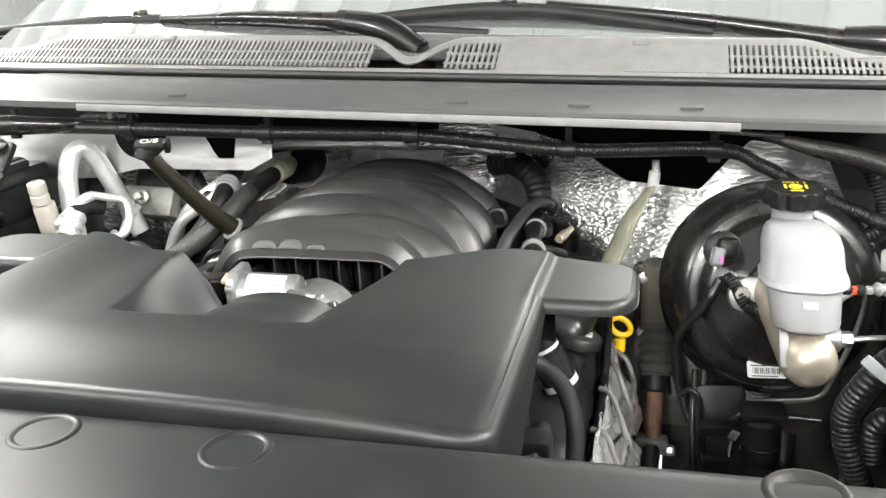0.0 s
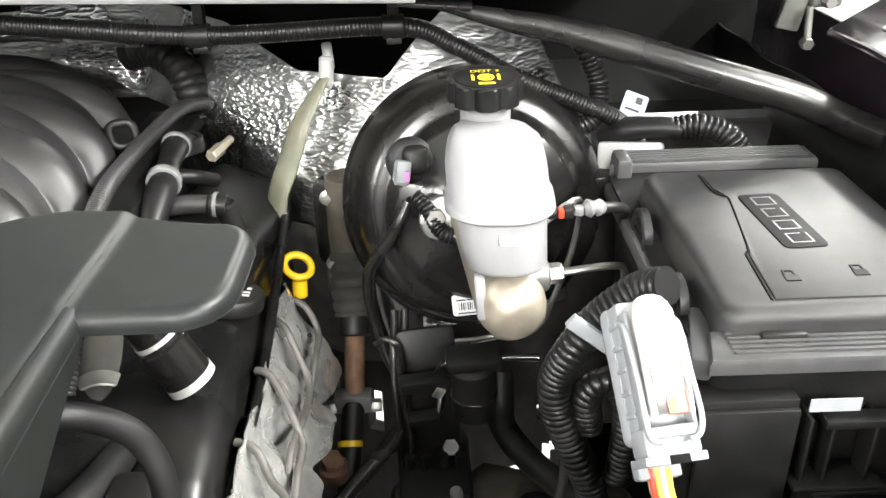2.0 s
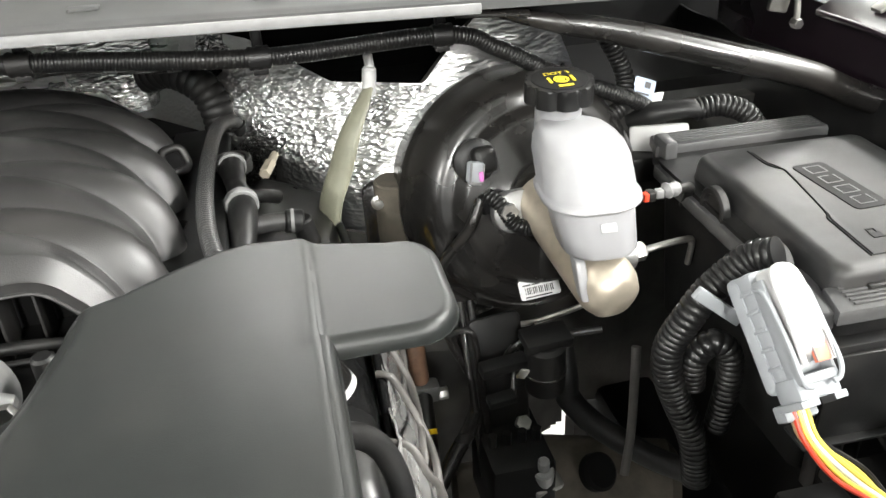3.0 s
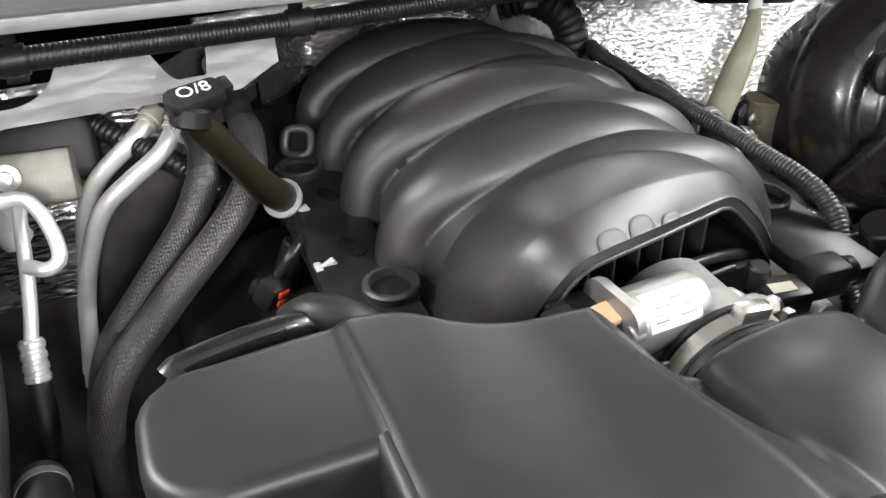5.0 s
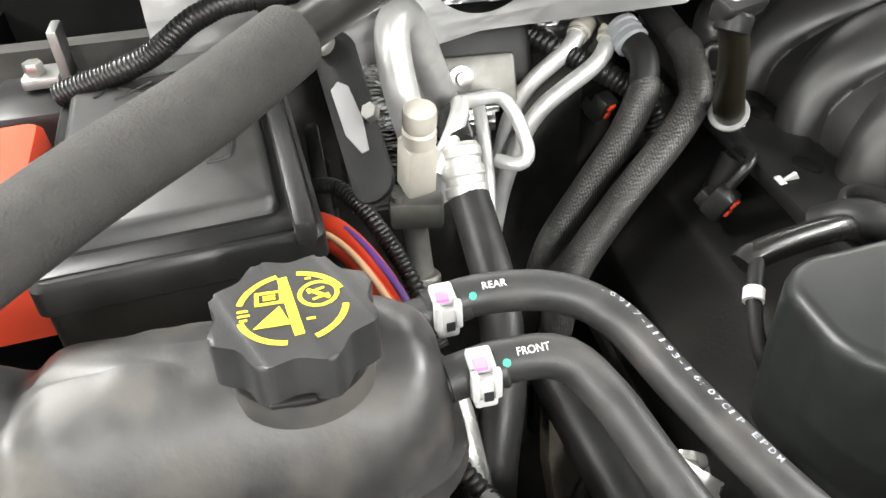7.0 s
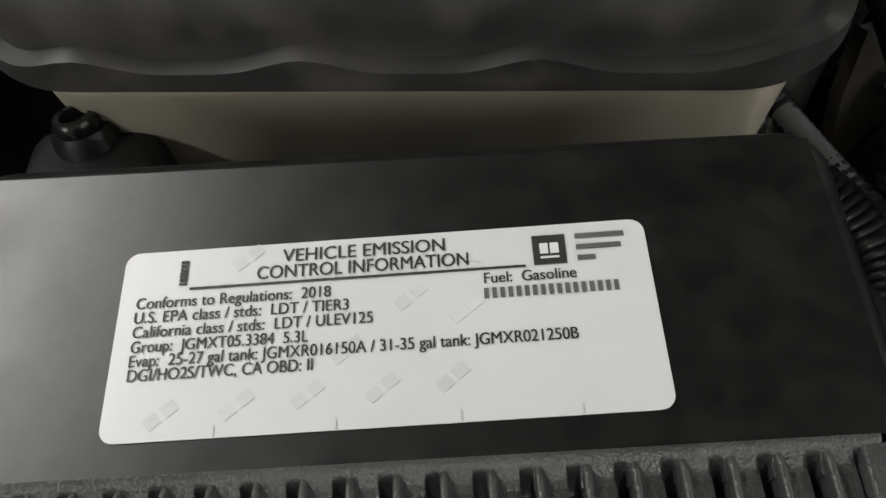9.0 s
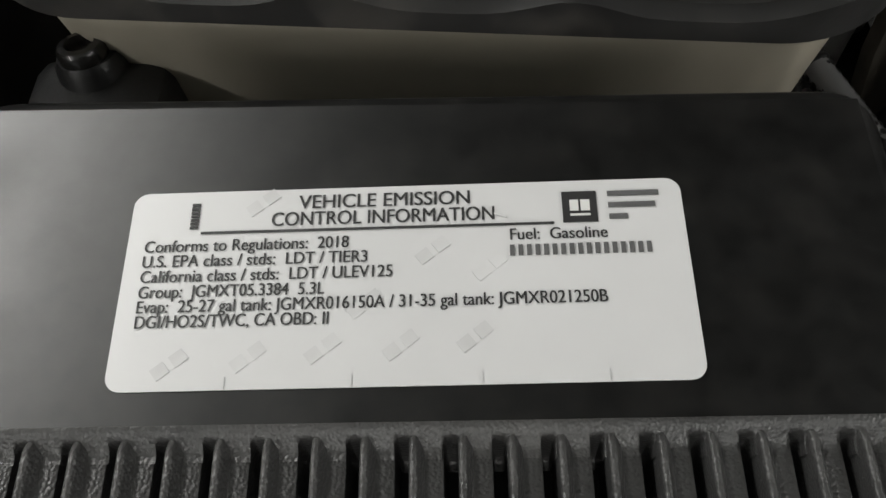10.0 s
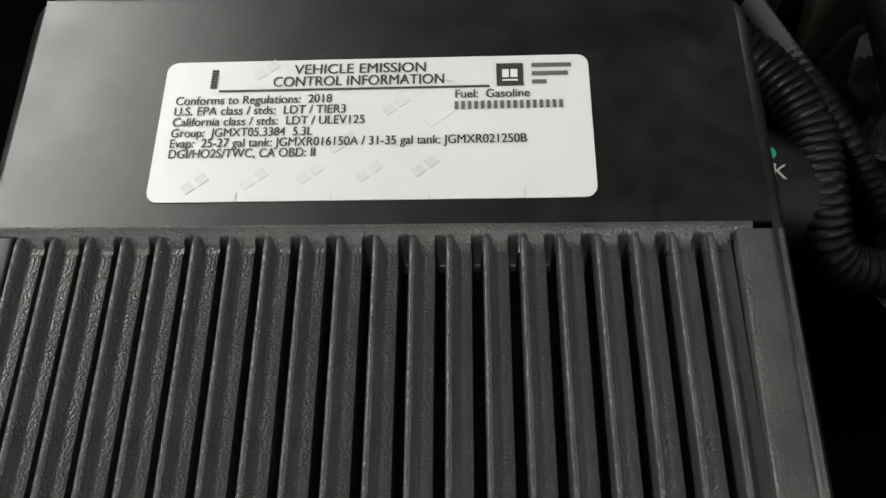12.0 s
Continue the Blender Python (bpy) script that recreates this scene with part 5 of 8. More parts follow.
part("clamp", xf(box(0, 0, 0, 0.040, 0.020, 0.022, 0.004), Matrix.Translation(SP[3].lerp(SP[4], 0.35))), M["cast"], sh)
for sx in (-1, 1):
    part("clamp_bolt", hexnut(SP[3].lerp(SP[4], 0.35) + Vector((sx * 0.018, -0.004, -0.004)), SP[3].lerp(SP[4], 0.35) + Vector((sx * 0.029, -0.004, -0.004)), 0.007), M["steel"], sh)
part("lower_shaft", rod(SP[3].lerp(SP[4], 0.4), SP[5], 0.012, 18, 0.001), M["plastic"], sh)
part("paint_band", rod(SP[4] + Vector((0, 0.003, 0.003)), SP[4] + Vector((0, -0.001, -0.001)), 0.0128, 18), M["yellow"], sh, "yellow paint band")

# olive strap that hangs from a white clip on the ledge
stp = thing("drain_tube", (0.25, 0.46, 1.0), "flat olive drain tube hanging from a white clip", "tube")
part("tube", tube([(0.258, 0.452, 1.080), (0.247, 0.440, 1.064), (0.232, 0.430, 1.040), (0.216, 0.425, 1.000), (0.203, 0.42, 0.970), (0.196, 0.415, 0.93)], 0.0145, 14, 0.006, flat=0.4, taper=(0.4, 0.75, 1.0, 1.05, 1.05, 1.0)), M["strap"], stp)
part("clip", cat(rod((0.261, 0.456, 1.100), (0.258, 0.456, 1.070), 0.0075, 12, 0.002), rod((0.263, 0.460, 1.086), (0.261, 0.462, 1.112), 0.005, 10, 0.001)), M["white"], stp, "white clip")

# ---------------------------------------------------------------- fuse box
fb = thing("fuse_box", (0.62, 0.17, 0.90), "black fuse box with a latched lid and ribbed rims", "fuse box")
FM = Matrix.Translation((0.606, 0.168, 1.022)) @ Matrix.Rotation(radians(-1.0), 4, "Z")
part("tub", xf(loft([(-0.16, 0.165, 0.25, 0.012, 0, 0), (-0.02, 0.178, 0.275, 0.014, 0, 0), (0.0, 0.186, 0.285, 0.014, 0, 0.004)], 4), FM), M["plastic_dark"], fb)
part("lid", xf(loft([(-0.014, 0.168, 0.222, 0.012, 0.004, -0.012), (0.0145, 0.165, 0.219, 0.012, 0.005, -0.012), (0.0190, 0.162, 0.216, 0.012, 0.005, -0.012), (0.0218, 0.156, 0.210, 0.010, 0.005, -0.012), (0.0230, 0.148, 0.202, 0.008, 0.005, -0.012)], 6), FM), M["box_lid"], fb)
# stepped half of the lid and its joint line
part("joint", xf(tube([(-0.033, 0.083, 0.0232), (-0.032, 0.052, 0.0232), (-0.025, 0.040, 0.0232), (-0.024, 0.034, 0.0232), (-0.036, -0.038, 0.0232), (-0.041, -0.050, 0.0232), (-0.042, -0.062, 0.0232), (-0.045, -0.108, 0.0232)], 0.0008, 6, 0.003), FM), M["void"], fb, "dark joint line")
part("raised_half", xf(prism([(-0.0312, 0.080), (-0.0302, 0.052), (-0.0232, 0.040), (-0.0222, 0.034), (-0.0342, -0.038), (-0.0392, -0.050), (-0.0402, -0.062), (-0.0432, -0.108), (0.074, -0.108), (0.074, 0.080)], 0.0200, 0.0242, 0.0012), FM), M["box_lid"], fb)
part("side_rim", xf(cat(box(-0.0905, 0.01, -0.012, 0.012, 0.26, 0.014, 0.003), xf(box(0, 0, 0, 0.013, 0.060, 0.016, 0.003), pose(-0.086, -0.108, -0.006, 0, 0, -14)), xf(box(0, 0, 0, 0.014, 0.030, 0.034, 0.004), pose(-0.080, 0.150, 0.000))), FM), M["box_rim"], fb)
for yc, wd, lift in ((0.164, 0.190, 0.006), (-0.129, 0.190, 0.004)):
    part("rim", xf(prism([(-wd / 2 + 0.004, yc - 0.016), (wd / 2, yc - 0.016), (wd / 2, yc + 0.016), (-wd / 2 + 0.012, yc + 0.016)], -0.008 + lift, 0.003 + lift, 0.004), FM), M["box_rim"], fb)
    for k in range(5):
        part("rim_rib", xf(box(0.006, yc - 0.0095 + 0.0048 * k, 0.0034 + lift, wd - 0.026, 0.0026, 0.0026, 0.0006), FM), M["box_rim"], fb)
part("latch", xf(cat(box(-0.042, -0.1245, 0.008, 0.028, 0.006, 0.006, 0.002), box(-0.054, -0.1275, 0.000, 0.004, 0.006, 0.016, 0.001), box(-0.030, -0.1275, 0.000, 0.004, 0.006, 0.016, 0.001)), FM), M["plastic"], fb)
plate = part("symbol_plate", xf(prism(rounded(0.031, 0.086, 0.005, 4), 0, 0.0010, 0.0004), FM @ pose(0.000, -0.003, 0.0240, 0, 0, 3)), M["plastic_dark"], fb)
PM = FM @ pose(0.000, -0.003, 0.0252, 0, 0, 93)
for k in range(4):
    cx_ = 0.030 - 0.020 * k
    part("icon", cat(*[strip(cx_ + a, b, cx_ + c, d, PM) for a, b, c, d in ((-0.007, -0.008, 0.007, -0.0066), (-0.007, 0.0066, 0.007, 0.008), (-0.007, -0.008, -0.0058, 0.008), (0.0058, -0.003 if k % 2 else -0.008, 0.007, 0.008))]), M["box_rim"], plate)
for ix, iy in ((-0.024, -0.085), (0.021, -0.081)):
    part("lock_icon", xf(cat(box(0, 0, 0, 0.009, 0.007, 0.0006, 0), box(-0.003, 0.006, 0, 0.0012, 0.006, 0.0006, 0), box(0.003, 0.006, 0, 0.0012, 0.006, 0.0006, 0), box(0, 0.009, 0, 0.007, 0.0012, 0.0006, 0)), FM @ pose(ix, iy, 0.0245)), M["plastic_dark"], fb)
for ear_y, ear_z, ear_r in ((0.030, -0.002, 0.021), (-0.066, -0.004, 0.021)):
    part("clip_ear", xf(lathe([(ear_r, 0), (ear_r, 0.006), (ear_r - 0.002, 0.0075), (ear_r - 0.006, 0.0070), (ear_r - 0.008, 0.0045), (0.0, 0.0045)], 28, pose(-0.086, ear_y, ear_z, 0, -90)), FM), M["plastic"], fb)
part("label", xf(box(-0.016, -0.1500, -0.024, 0.030, 0.001, 0.009, 0), FM), M["grey_plastic"], fb, "small pale label")
part("front_block", xf(box(-0.066, -0.140, -0.060, 0.060, 0.018, 0.080, 0.002), FM), M["plastic_dark"], fb)
part("ledge", xf(box(-0.072, -0.148, -0.099, 0.072, 0.026, 0.003, 0.001), FM), M["plastic"], fb)
part("shelf", xf(box(-0.006, -0.146, -0.083, 0.056, 0.024, 0.003, 0.001), FM), M["plastic"], fb)
for wx, wz, wh in ((-0.028, -0.058, 0.048), (-0.014, -0.058, 0.048), (0.012, -0.058, 0.048), (-0.085, -0.130, 0.056), (-0.068, -0.130, 0.056), (-0.054, -0.130, 0.056)):
    part("wall_rib", xf(box(wx, -0.144, wz, 0.0025, 0.016, wh, 0.0008), FM), M["plastic"], fb)

part("side_panel", xf(box(-0.066, -0.152, -0.062, 0.058, 0.004, 0.075, 0.001), FM), M["plastic"], fb)
for pz, pd, ph in ((-0.036, 0.012, 0.006), (-0.088, 0.016, 0.004)):
    part("pocket", xf(box(0.004, -0.149, pz, 0.050, pd, ph, 0.001), FM), M["plastic"], fb)
part("knob", xf(lathe([(0.024, 0), (0.024, 0.018), (0.021, 0.022), (0.010, 0.023), (0, 0.023)], 28, pose(0.055, -0.150, -0.062, 90)), FM), M["dusty_cover"], fb, "dusty round knob")
for tx_, ty_, tz_, tw_, td_, th_, hz_ in ((-0.012, -0.152, -0.122, 0.024, 0.003, 0.020, -0.120), (0.062, -0.160, -0.112, 0.040, 0.020, 0.030, -0.106)):
    tab_ = part("tab", xf(box(tx_, ty_, tz_, tw_, td_, th_, min(0.003, td_ / 3)), FM), M["plastic"], fb)
    part("tab_hole", xf(rod((tx_, ty_ - td_ / 2 + 0.0002, hz_), (tx_, ty_ - td_ / 2 - 0.0012, hz_), 0.006, 16), FM), M["void"], tab_)

# large white and grey connector standing on the tub's flank
cn = thing("harness_connector", (0.483, 0.02, 0.98), "white and grey harness connector with an orange tab", "connector")
KM = Matrix.Translation((0.4825, 0.036, 1.016)) @ Matrix.Rotation(radians(7), 4, "Z") @ Matrix.Rotation(radians(44), 4, "X") @ Matrix.Scale(0.84, 4)
part("cover", xf(loft([(0.004, 0.027, 0.080, 0.007, 0, 0.008), (0.016, 0.025, 0.078, 0.008, 0, 0.009), (0.026, 0.020, 0.070, 0.008, 0, 0.012), (0.030, 0.013, 0.056, 0.006, 0, 0.014)], 5), KM), M["white"], cn, "white lever cover")
part("lever", xf(cat(box(-0.0165, -0.002, 0.008, 0.004, 0.085, 0.016, 0.002), box(0.0165, -0.002, 0.008, 0.004, 0.085, 0.016, 0.002), box(0, -0.044, 0.010, 0.036, 0.008, 0.014, 0.002)), KM), M["grey_plastic"], cn)
part("body", xf(cat(box(0, 0.004, -0.010, 0.038, 0.092, 0.026, 0.004), box(0, -0.050, -0.004, 0.040, 0.020, 0.030, 0.003)), KM), M["grey_plastic"], cn)
part("cage", xf(cat(box(0, -0.062, 0.0095, 0.044, 0.006, 0.005, 0.001), box(0, -0.062, -0.0185, 0.044, 0.006, 0.005, 0.001), box(-0.0200, -0.062, -0.0045, 0.004, 0.006, 0.026, 0.001), box(0.0200, -0.062, -0.0045, 0.004, 0.006, 0.026, 0.001)), KM), M["grey_plastic"], cn, "light grey cage")
part("latch_slot", xf(box(0.002, -0.0625, 0.0125, 0.014, 0.006, 0.0015, 0.0003), KM), M["void"], cn)
for sx_ in (-1, 1):
    part("tab_slot", xf(box(0.004 + sx_ * 0.0078, -0.022, 0.0262, 0.0009, 0.022, 0.0012, 0.0002), KM), M["grey_mid"], cn)
    part("lever_loop", xf(tube([(sx_ * 0.0185, 0.034, 0.004), (sx_ * 0.0195, 0.026, 0.016), (sx_ * 0.0190, -0.010, 0.020), (sx_ * 0.0195, -0.036, 0.021), (sx_ * 0.0170, -0.048, 0.018), (sx_ * 0.010, -0.051, 0.017)], 0.0022, 8, 0.003), KM), M["grey_plastic"], cn)
part("tab", xf(box(0.003, -0.026, 0.0235, 0.013, 0.016, 0.005, 0.001), KM), M["orange"], cn, "orange locking tab")
part("frame", xf(tube([(-0.013, -0.034, 0.022), (-0.0135, 0.0, 0.024), (-0.012, 0.036, 0.022), (-0.006, 0.046, 0.020), (0.006, 0.046, 0.020), (0.012, 0.036, 0.022), (0.0135, 0.0, 0.024), (0.013, -0.034, 0.022)], 0.0026, 8, 0.004), KM), M["white"], cn)
for k in range(4):
    part("lattice_bar", xf(box(-0.0145 + 0.0097 * k, -0.0612, -0.004, 0.0030, 0.003, 0.026, 0.0006), KM), M["grey_plastic"], cn)
for k in range(2):
    part("window", xf(box(-0.0097 + 0.0194 * k, -0.0612, -0.003, 0.0068, 0.001, 0.016, 0), KM), M["void"], cn)
for k in range(5):
    part("side_rib", xf(box(-0.0195, 0.034 - 0.016 * k, -0.008, 0.002, 0.003, 0.020, 0.0005), KM), M["grey_plastic"], cn)
part("skirt", xf(loft([(-0.026, 0.044, 0.100, 0.006, 0, 0.0), (-0.022, 0.045, 0.101, 0.006, 0, 0.0), (-0.014, 0.040, 0.095, 0.006, 0, 0.0)], 4), KM), M["grey_plastic"], cn)
lob = part("lower_block", xf(box(-0.002, -0.066, -0.027, 0.032, 0.014, 0.015, 0.002), KM), M["grey_plastic"], cn)
for k in range(3):
    part("slot", xf(box(-0.012 + 0.010 * k, -0.0732, -0.026, 0.0055, 0.001, 0.007, 0.0002), KM), M["grey_mid"], lob)
cab = thing("wire_bundle", (0.49, -0.04, 0.94), "bundle of coloured wires leaving the connector", "cable")
ks = KM @ Vector((-0.002, -0.066, -0.02))
for k, nm in enumerate(("wire_red", "wire_yellow", "wire_white", "wire_yellow", "wire_tan", "wire_white", "wire_yellow", "conduit")):
    ox, oy = 0.0035 * (k % 4) - 0.006, 0.004 * (k // 4)
    part("wire", tube([ks + Vector((ox, oy, 0)), ks + Vector((ox + 0.004, -0.014 + oy, -0.018)), ks + Vector((ox + 0.020 + 0.002 * k, -0.030 + oy, -0.040)), ks + Vector((ox + 0.045, -0.045 + oy, -0.055))], 0.0019, 7, 0.005), M[nm], cab)

# ---------------------------------------------------------------- coolant surge tank
tank = thing("coolant_tank", (-0.725, 0.055, 0.93), "black and tan coolant surge tank, dusty", "coolant tank")
TC = (-0.7245, 0.0585)


def dense(outline, step):
    """The same outline with points at least every step."""
    out = []
    for i, p in enumerate(outline):
        a, b = Vector(p), Vector(outline[(i + 1) % len(outline)])
        k = max(1, int((b - a).length / step))
        out += [tuple(a.lerp(b, j / k)) for j in range(k)]
    return out


TANK_LINE = dense(rounded(0.276, 0.094, 0.036, 14, *TC), 0.005)


def tank_ring(scale_x, scale_y, z, n=14):
    return [(TC[0] + (x - TC[0]) * scale_x, TC[1] + (y - TC[1]) * scale_y, z) for x, y in TANK_LINE]


def tank_swell(x, y, z):
    """Shallow dents and bulges in the moulded top."""
    h = max(0.0, z - 1.082) / 0.05
    z -= h * 0.013 * math.exp(-((x + 0.768) / 0.012) ** 2)
    z -= h * 0.014 * smooth((-x - 0.785) / 0.06)
    z += h * 0.005 * math.exp(-(((x + 0.725) / 0.03) ** 2 + ((y - 0.05) / 0.03) ** 2))
    z += h * (0.0036 * noise.noise((x * 34, y * 34, 1.7)) + 0.0012 * noise.noise((x * 90, y * 90, 4.7)))
    return z


def tank_top():
    bm = bmesh.new()
    secs = [(1.0, 1.0, 1.070), (1.0, 1.0, 1.076), (1.0, 1.0, 1.082)]
    for k in range(1, 17):
        th = radians(90 * k / 17)
        secs.append((1 - 0.30 * (1 - math.cos(th)) ** 1.6, max(0.03, math.cos(th)) ** 0.9, 1.082 + 0.0545 * math.sin(th) ** 0.95))
    rings = [[bm.verts.new((x, y, tank_swell(x, y, z))) for x, y, z in tank_ring(*s)] for s in secs]
    k = len(rings[0])
    for a, b in zip(rings, rings[1:]):
        for i in range(k):
            bm.faces.new((a[i], a[(i + 1) % k], b[(i + 1) % k], b[i]))
    bm.faces.new(rings[-1])
    return bm


part("upper_half", tank_top(), M["tank"], tank, sharp=60)


def seam():
    """Welded seam: a lip whose upper edge waves."""
    bm = bmesh.new()
    base = [(x, y) for x, y, _ in tank_ring(1, 1, 0, 40)]
    fine = []
    for i in range(len(base)):
        a, b = Vector(base[i]), Vector(base[(i + 1) % len(base)])
        k = max(1, int((b - a).length / 0.004))
        fine += [a.lerp(b, j / k) for j in range(k)]
    n = len(fine)
    rings = [[], [], [], []]
    for i, q in enumerate(fine):
        t = fine[(i + 1) % n] - fine[i - 1]
        o = Vector((t.y, -t.x)).normalized()
        wave = (0.5 + 0.5 * math.cos((q.x + 0.751) / 0.0712 * 2 * math.pi)) ** 2.2
        for r, (off, z) in zip(rings, ((0.0, 1.0735 + 0.006 * wave), (0.0058, 1.0725 + 0.006 * wave), (0.0066, 1.0655), (-0.001, 1.0645))):
            r.append(bm.verts.new((q.x + o.x * off, q.y + o.y * off, z)))
    for a, b in zip(rings, rings[1:]):
        for i in range(n):
            bm.faces.new((a[i], b[i], b[(i + 1) % n], a[(i + 1) % n]))
    bmesh.ops.recalc_face_normals(bm, faces=bm.faces)
    return bm


part("seam", seam(), M["tank"], tank, "black welded seam lip")


def stacked(secs):
    bm = bmesh.new()
    rings = [[bm.verts.new(p) for p in tank_ring(*s)] for s in secs]
    k = len(rings[0])
    for a, b in zip(rings, rings[1:]):
        for i in range(k):
            bm.faces.new((a[i], a[(i + 1) % k], b[(i + 1) % k], b[i]))
    bm.faces.new(rings[0][::-1])
    bm.faces.new(rings[-1])
    return bm


part("lower_half", stacked([(0.90, 0.80, 0.93), (0.94, 0.88, 0.94), (0.965, 0.93, 1.02), (0.985, 0.965, 1.055), (1.012, 1.03, 1.058), (1.014, 1.035, 1.0645)]), M["tan"], tank, "tan translucent lower half")
part("neck", lathe([(0.031, 1.126), (0.0300, 1.136), (0.029, 1.139), (0.030, 1.146), (0, 1.146)], 40, pose(-0.648, 0.047, 0)), M["tank"], tank)
CAPM = pose(-0.648, 0.0465, 1.1395, -2, 1.5, 0)


def scalloped(r, lobes, depth, n=192):
    out = []
    for i in range(n):
        a = 2 * math.pi * i / n
        s = (0.5 + 0.5 * math.cos(lobes * a)) ** 0.85
        out.append(((r - depth * s) * math.cos(a), (r - depth * s) * math.sin(a)))
    return out


tcap = part("cap", xf(prism(scalloped(0.0350, 8, 0.0052), 0.002, 0.0225, 0.0022, 3), CAPM), M["cap"], tank, "black scalloped screw cap", 60)
part("skirt", xf(lathe([(0.0285, -0.004), (0.0295, -0.003), (0.0295, 0.001)], 40), CAPM), M["rubber"], tcap)
part("tab", xf(box(-0.004, -0.0315, 0.003, 0.018, 0.004, 0.003, 0.001), CAPM), M["rubber"], tcap)


def arc(r0, r1, a0, a1, z, n=14):
    bm = bmesh.new()
    p = [bm.verts.new((r0 * math.cos(radians(a0 + (a1 - a0) * i / n)), r0 * math.sin(radians(a0 + (a1 - a0) * i / n)), z)) for i in range(n + 1)]
    q = [bm.verts.new((r1 * math.cos(radians(a0 + (a1 - a0) * i / n)), r1 * math.sin(radians(a0 + (a1 - a0) * i / n)), z)) for i in range(n + 1)]
    for i in range(n):
        bm.faces.new((p[i], q[i], q[i + 1], p[i + 1]))
    return bm


CT = CAPM @ pose(0, 0, 0.0228)
for a0, a1 in ((20, 82), (-68, -8), (196, 262), (104, 166)):
    part("arc_mark", xf(arc(0.0198, 0.0224, a0, a1, 0), CT), M["yellow_ink"], tcap)
part("fluid_icon", xf(cat(*[strip(*s, pose(0, 0, 0)) for s in ((-0.0145, 0.0030, -0.0030, 0.0046), (-0.0145, 0.0030, -0.0128, 0.0115), (-0.0047, 0.0030, -0.0030, 0.0150), (-0.0145, 0.0100, -0.0030, 0.0115), (-0.0112, 0.0060, -0.0062, 0.0072), (-0.0112, 0.0080, -0.0062, 0.0090))]), CT), M["yellow_ink"], tcap)
part("stroke_mark", xf(cat(xf(strip(-0.0015, -0.0175, 0.0025, 0.0195, pose(0, 0, 0)), pose(-0.0010, 0, 0, 0, 0, 8))), CT), M["yellow_ink"], tcap)
part("ring_icon", xf(cat(arc(0.0066, 0.0084, 0, 360, 0, 30), xf(strip(-0.0055, -0.0009, 0.0055, 0.0009, pose(0, 0, 0)), pose(0, 0, 0, 0, 0, -38)), xf(strip(-0.0035, -0.003, 0.0035, -0.0018, pose(0, 0, 0)), pose(0, 0, 0, 0, 0, 20)), xf(strip(-0.0035, 0.0018, 0.0035, 0.003, pose(0, 0, 0)), pose(0, 0, 0, 0, 0, 20))), CT @ pose(0.0108, 0.0058, 0)), M["yellow_ink"], tcap)
tri = bmesh.new()
tri.faces.new([tri.verts.new(p) for p in ((-0.0155, -0.0105, 0), (-0.0010, -0.0105, 0), (-0.0050, 0.0015, 0))])
part("warning_icon", xf(tri, CT), M["yellow_ink"], tcap)
for s in ((-0.0205, -0.005, -0.0175, -0.0038), (-0.0212, -0.0022, -0.0165, -0.0010), (-0.0214, 0.0006, -0.0172, 0.0018), (0.005, -0.0095, 0.0085, -0.0083), (0.006, 0.0160, 0.0085, 0.0172)):
    part("word_bar", strip(*s, CT), M["yellow_ink"], tcap)
part("spout", cat(rod((-0.598, 0.095, 1.100), (-0.566, 0.096, 1.104), 0.009, 18, 0.001)), M["tank"], tank)
part("spout", cat(rod((-0.598, 0.050, 1.100), (-0.560, 0.047, 1.105), 0.009, 18, 0.001)), M["tank"], tank)

# ---------------------------------------------------------------- air box with the emission label
AB = Matrix.Translation((-0.7175, -0.081, 1.0835)) @ Matrix.Rotation(radians(5.335), 4, "Z")     # label frame
airbox = thing("air_box", (-0.71, -0.2, 0.90), "black air filter box with a ribbed lid", "air box")


def lid_outline(grow=0.0):
    pts = [(-0.1130 - grow, 0.0540 + grow), (-0.1100 - grow, -0.33 - grow), (0.1160 + grow, -0.33 - grow), (0.1150 + grow, 0.0485 + grow)]
    pts = pts[::1]
    out = []
    r = 0.012 + grow
    for i, p in enumerate(pts):
        a, b, c = Vector(pts[i - 1]), Vector(p), Vector(pts[(i + 1) % 4])
        d0, d1 = (a - b).normalized(), (c - b).normalized()
        s, e = b + d0 * r, b + d1 * r
        for k in range(7):
            t = k / 6
            q = s * (1 - t) ** 2 + b * 2 * t * (1 - t) + e * t * t
            out.append((q.x, q.y))
    return out


def lid_shell():
    """Rim round the lid: rolled edge and skirt; the plate and the ribbed field fill it."""
    bm = bmesh.new()
    rings = []
    for g, z in ((-0.004, 0.0), (-0.0015, -0.0007), (0.0005, -0.003), (0.0012, -0.007), (0.0040, -0.055), (0.0100, -0.057), (0.0105, -0.066), (0.0045, -0.068), (0.0020, -0.20)):
        rings.append([bm.verts.new((x, y, z)) for x, y in lid_outline(g)])
    k = len(rings[0])
    for a, b in zip(rings, rings[1:]):
        for i in range(k):
            bm.faces.new((a[i], b[i], b[(i + 1) % k], a[(i + 1) % k]))
    return bm, rings


shell, rg = lid_shell()
bmesh.ops.recalc_face_normals(shell, faces=shell.faces)
part("housing", xf(shell, AB), M["lid"], airbox, sharp=35)
part("label_plate", xf(prism([(-0.1090, -0.0320), (0.1115, -0.0329), (0.1108, 0.0446), (-0.1090, 0.0500)], -0.012, 0.0002), AB), M["lid"], airbox)
# field with ribs: a dark floor, a grained bank that falls to it, side margins
PITCH, RIB0, RIBS = 0.01017, -0.0993, 20
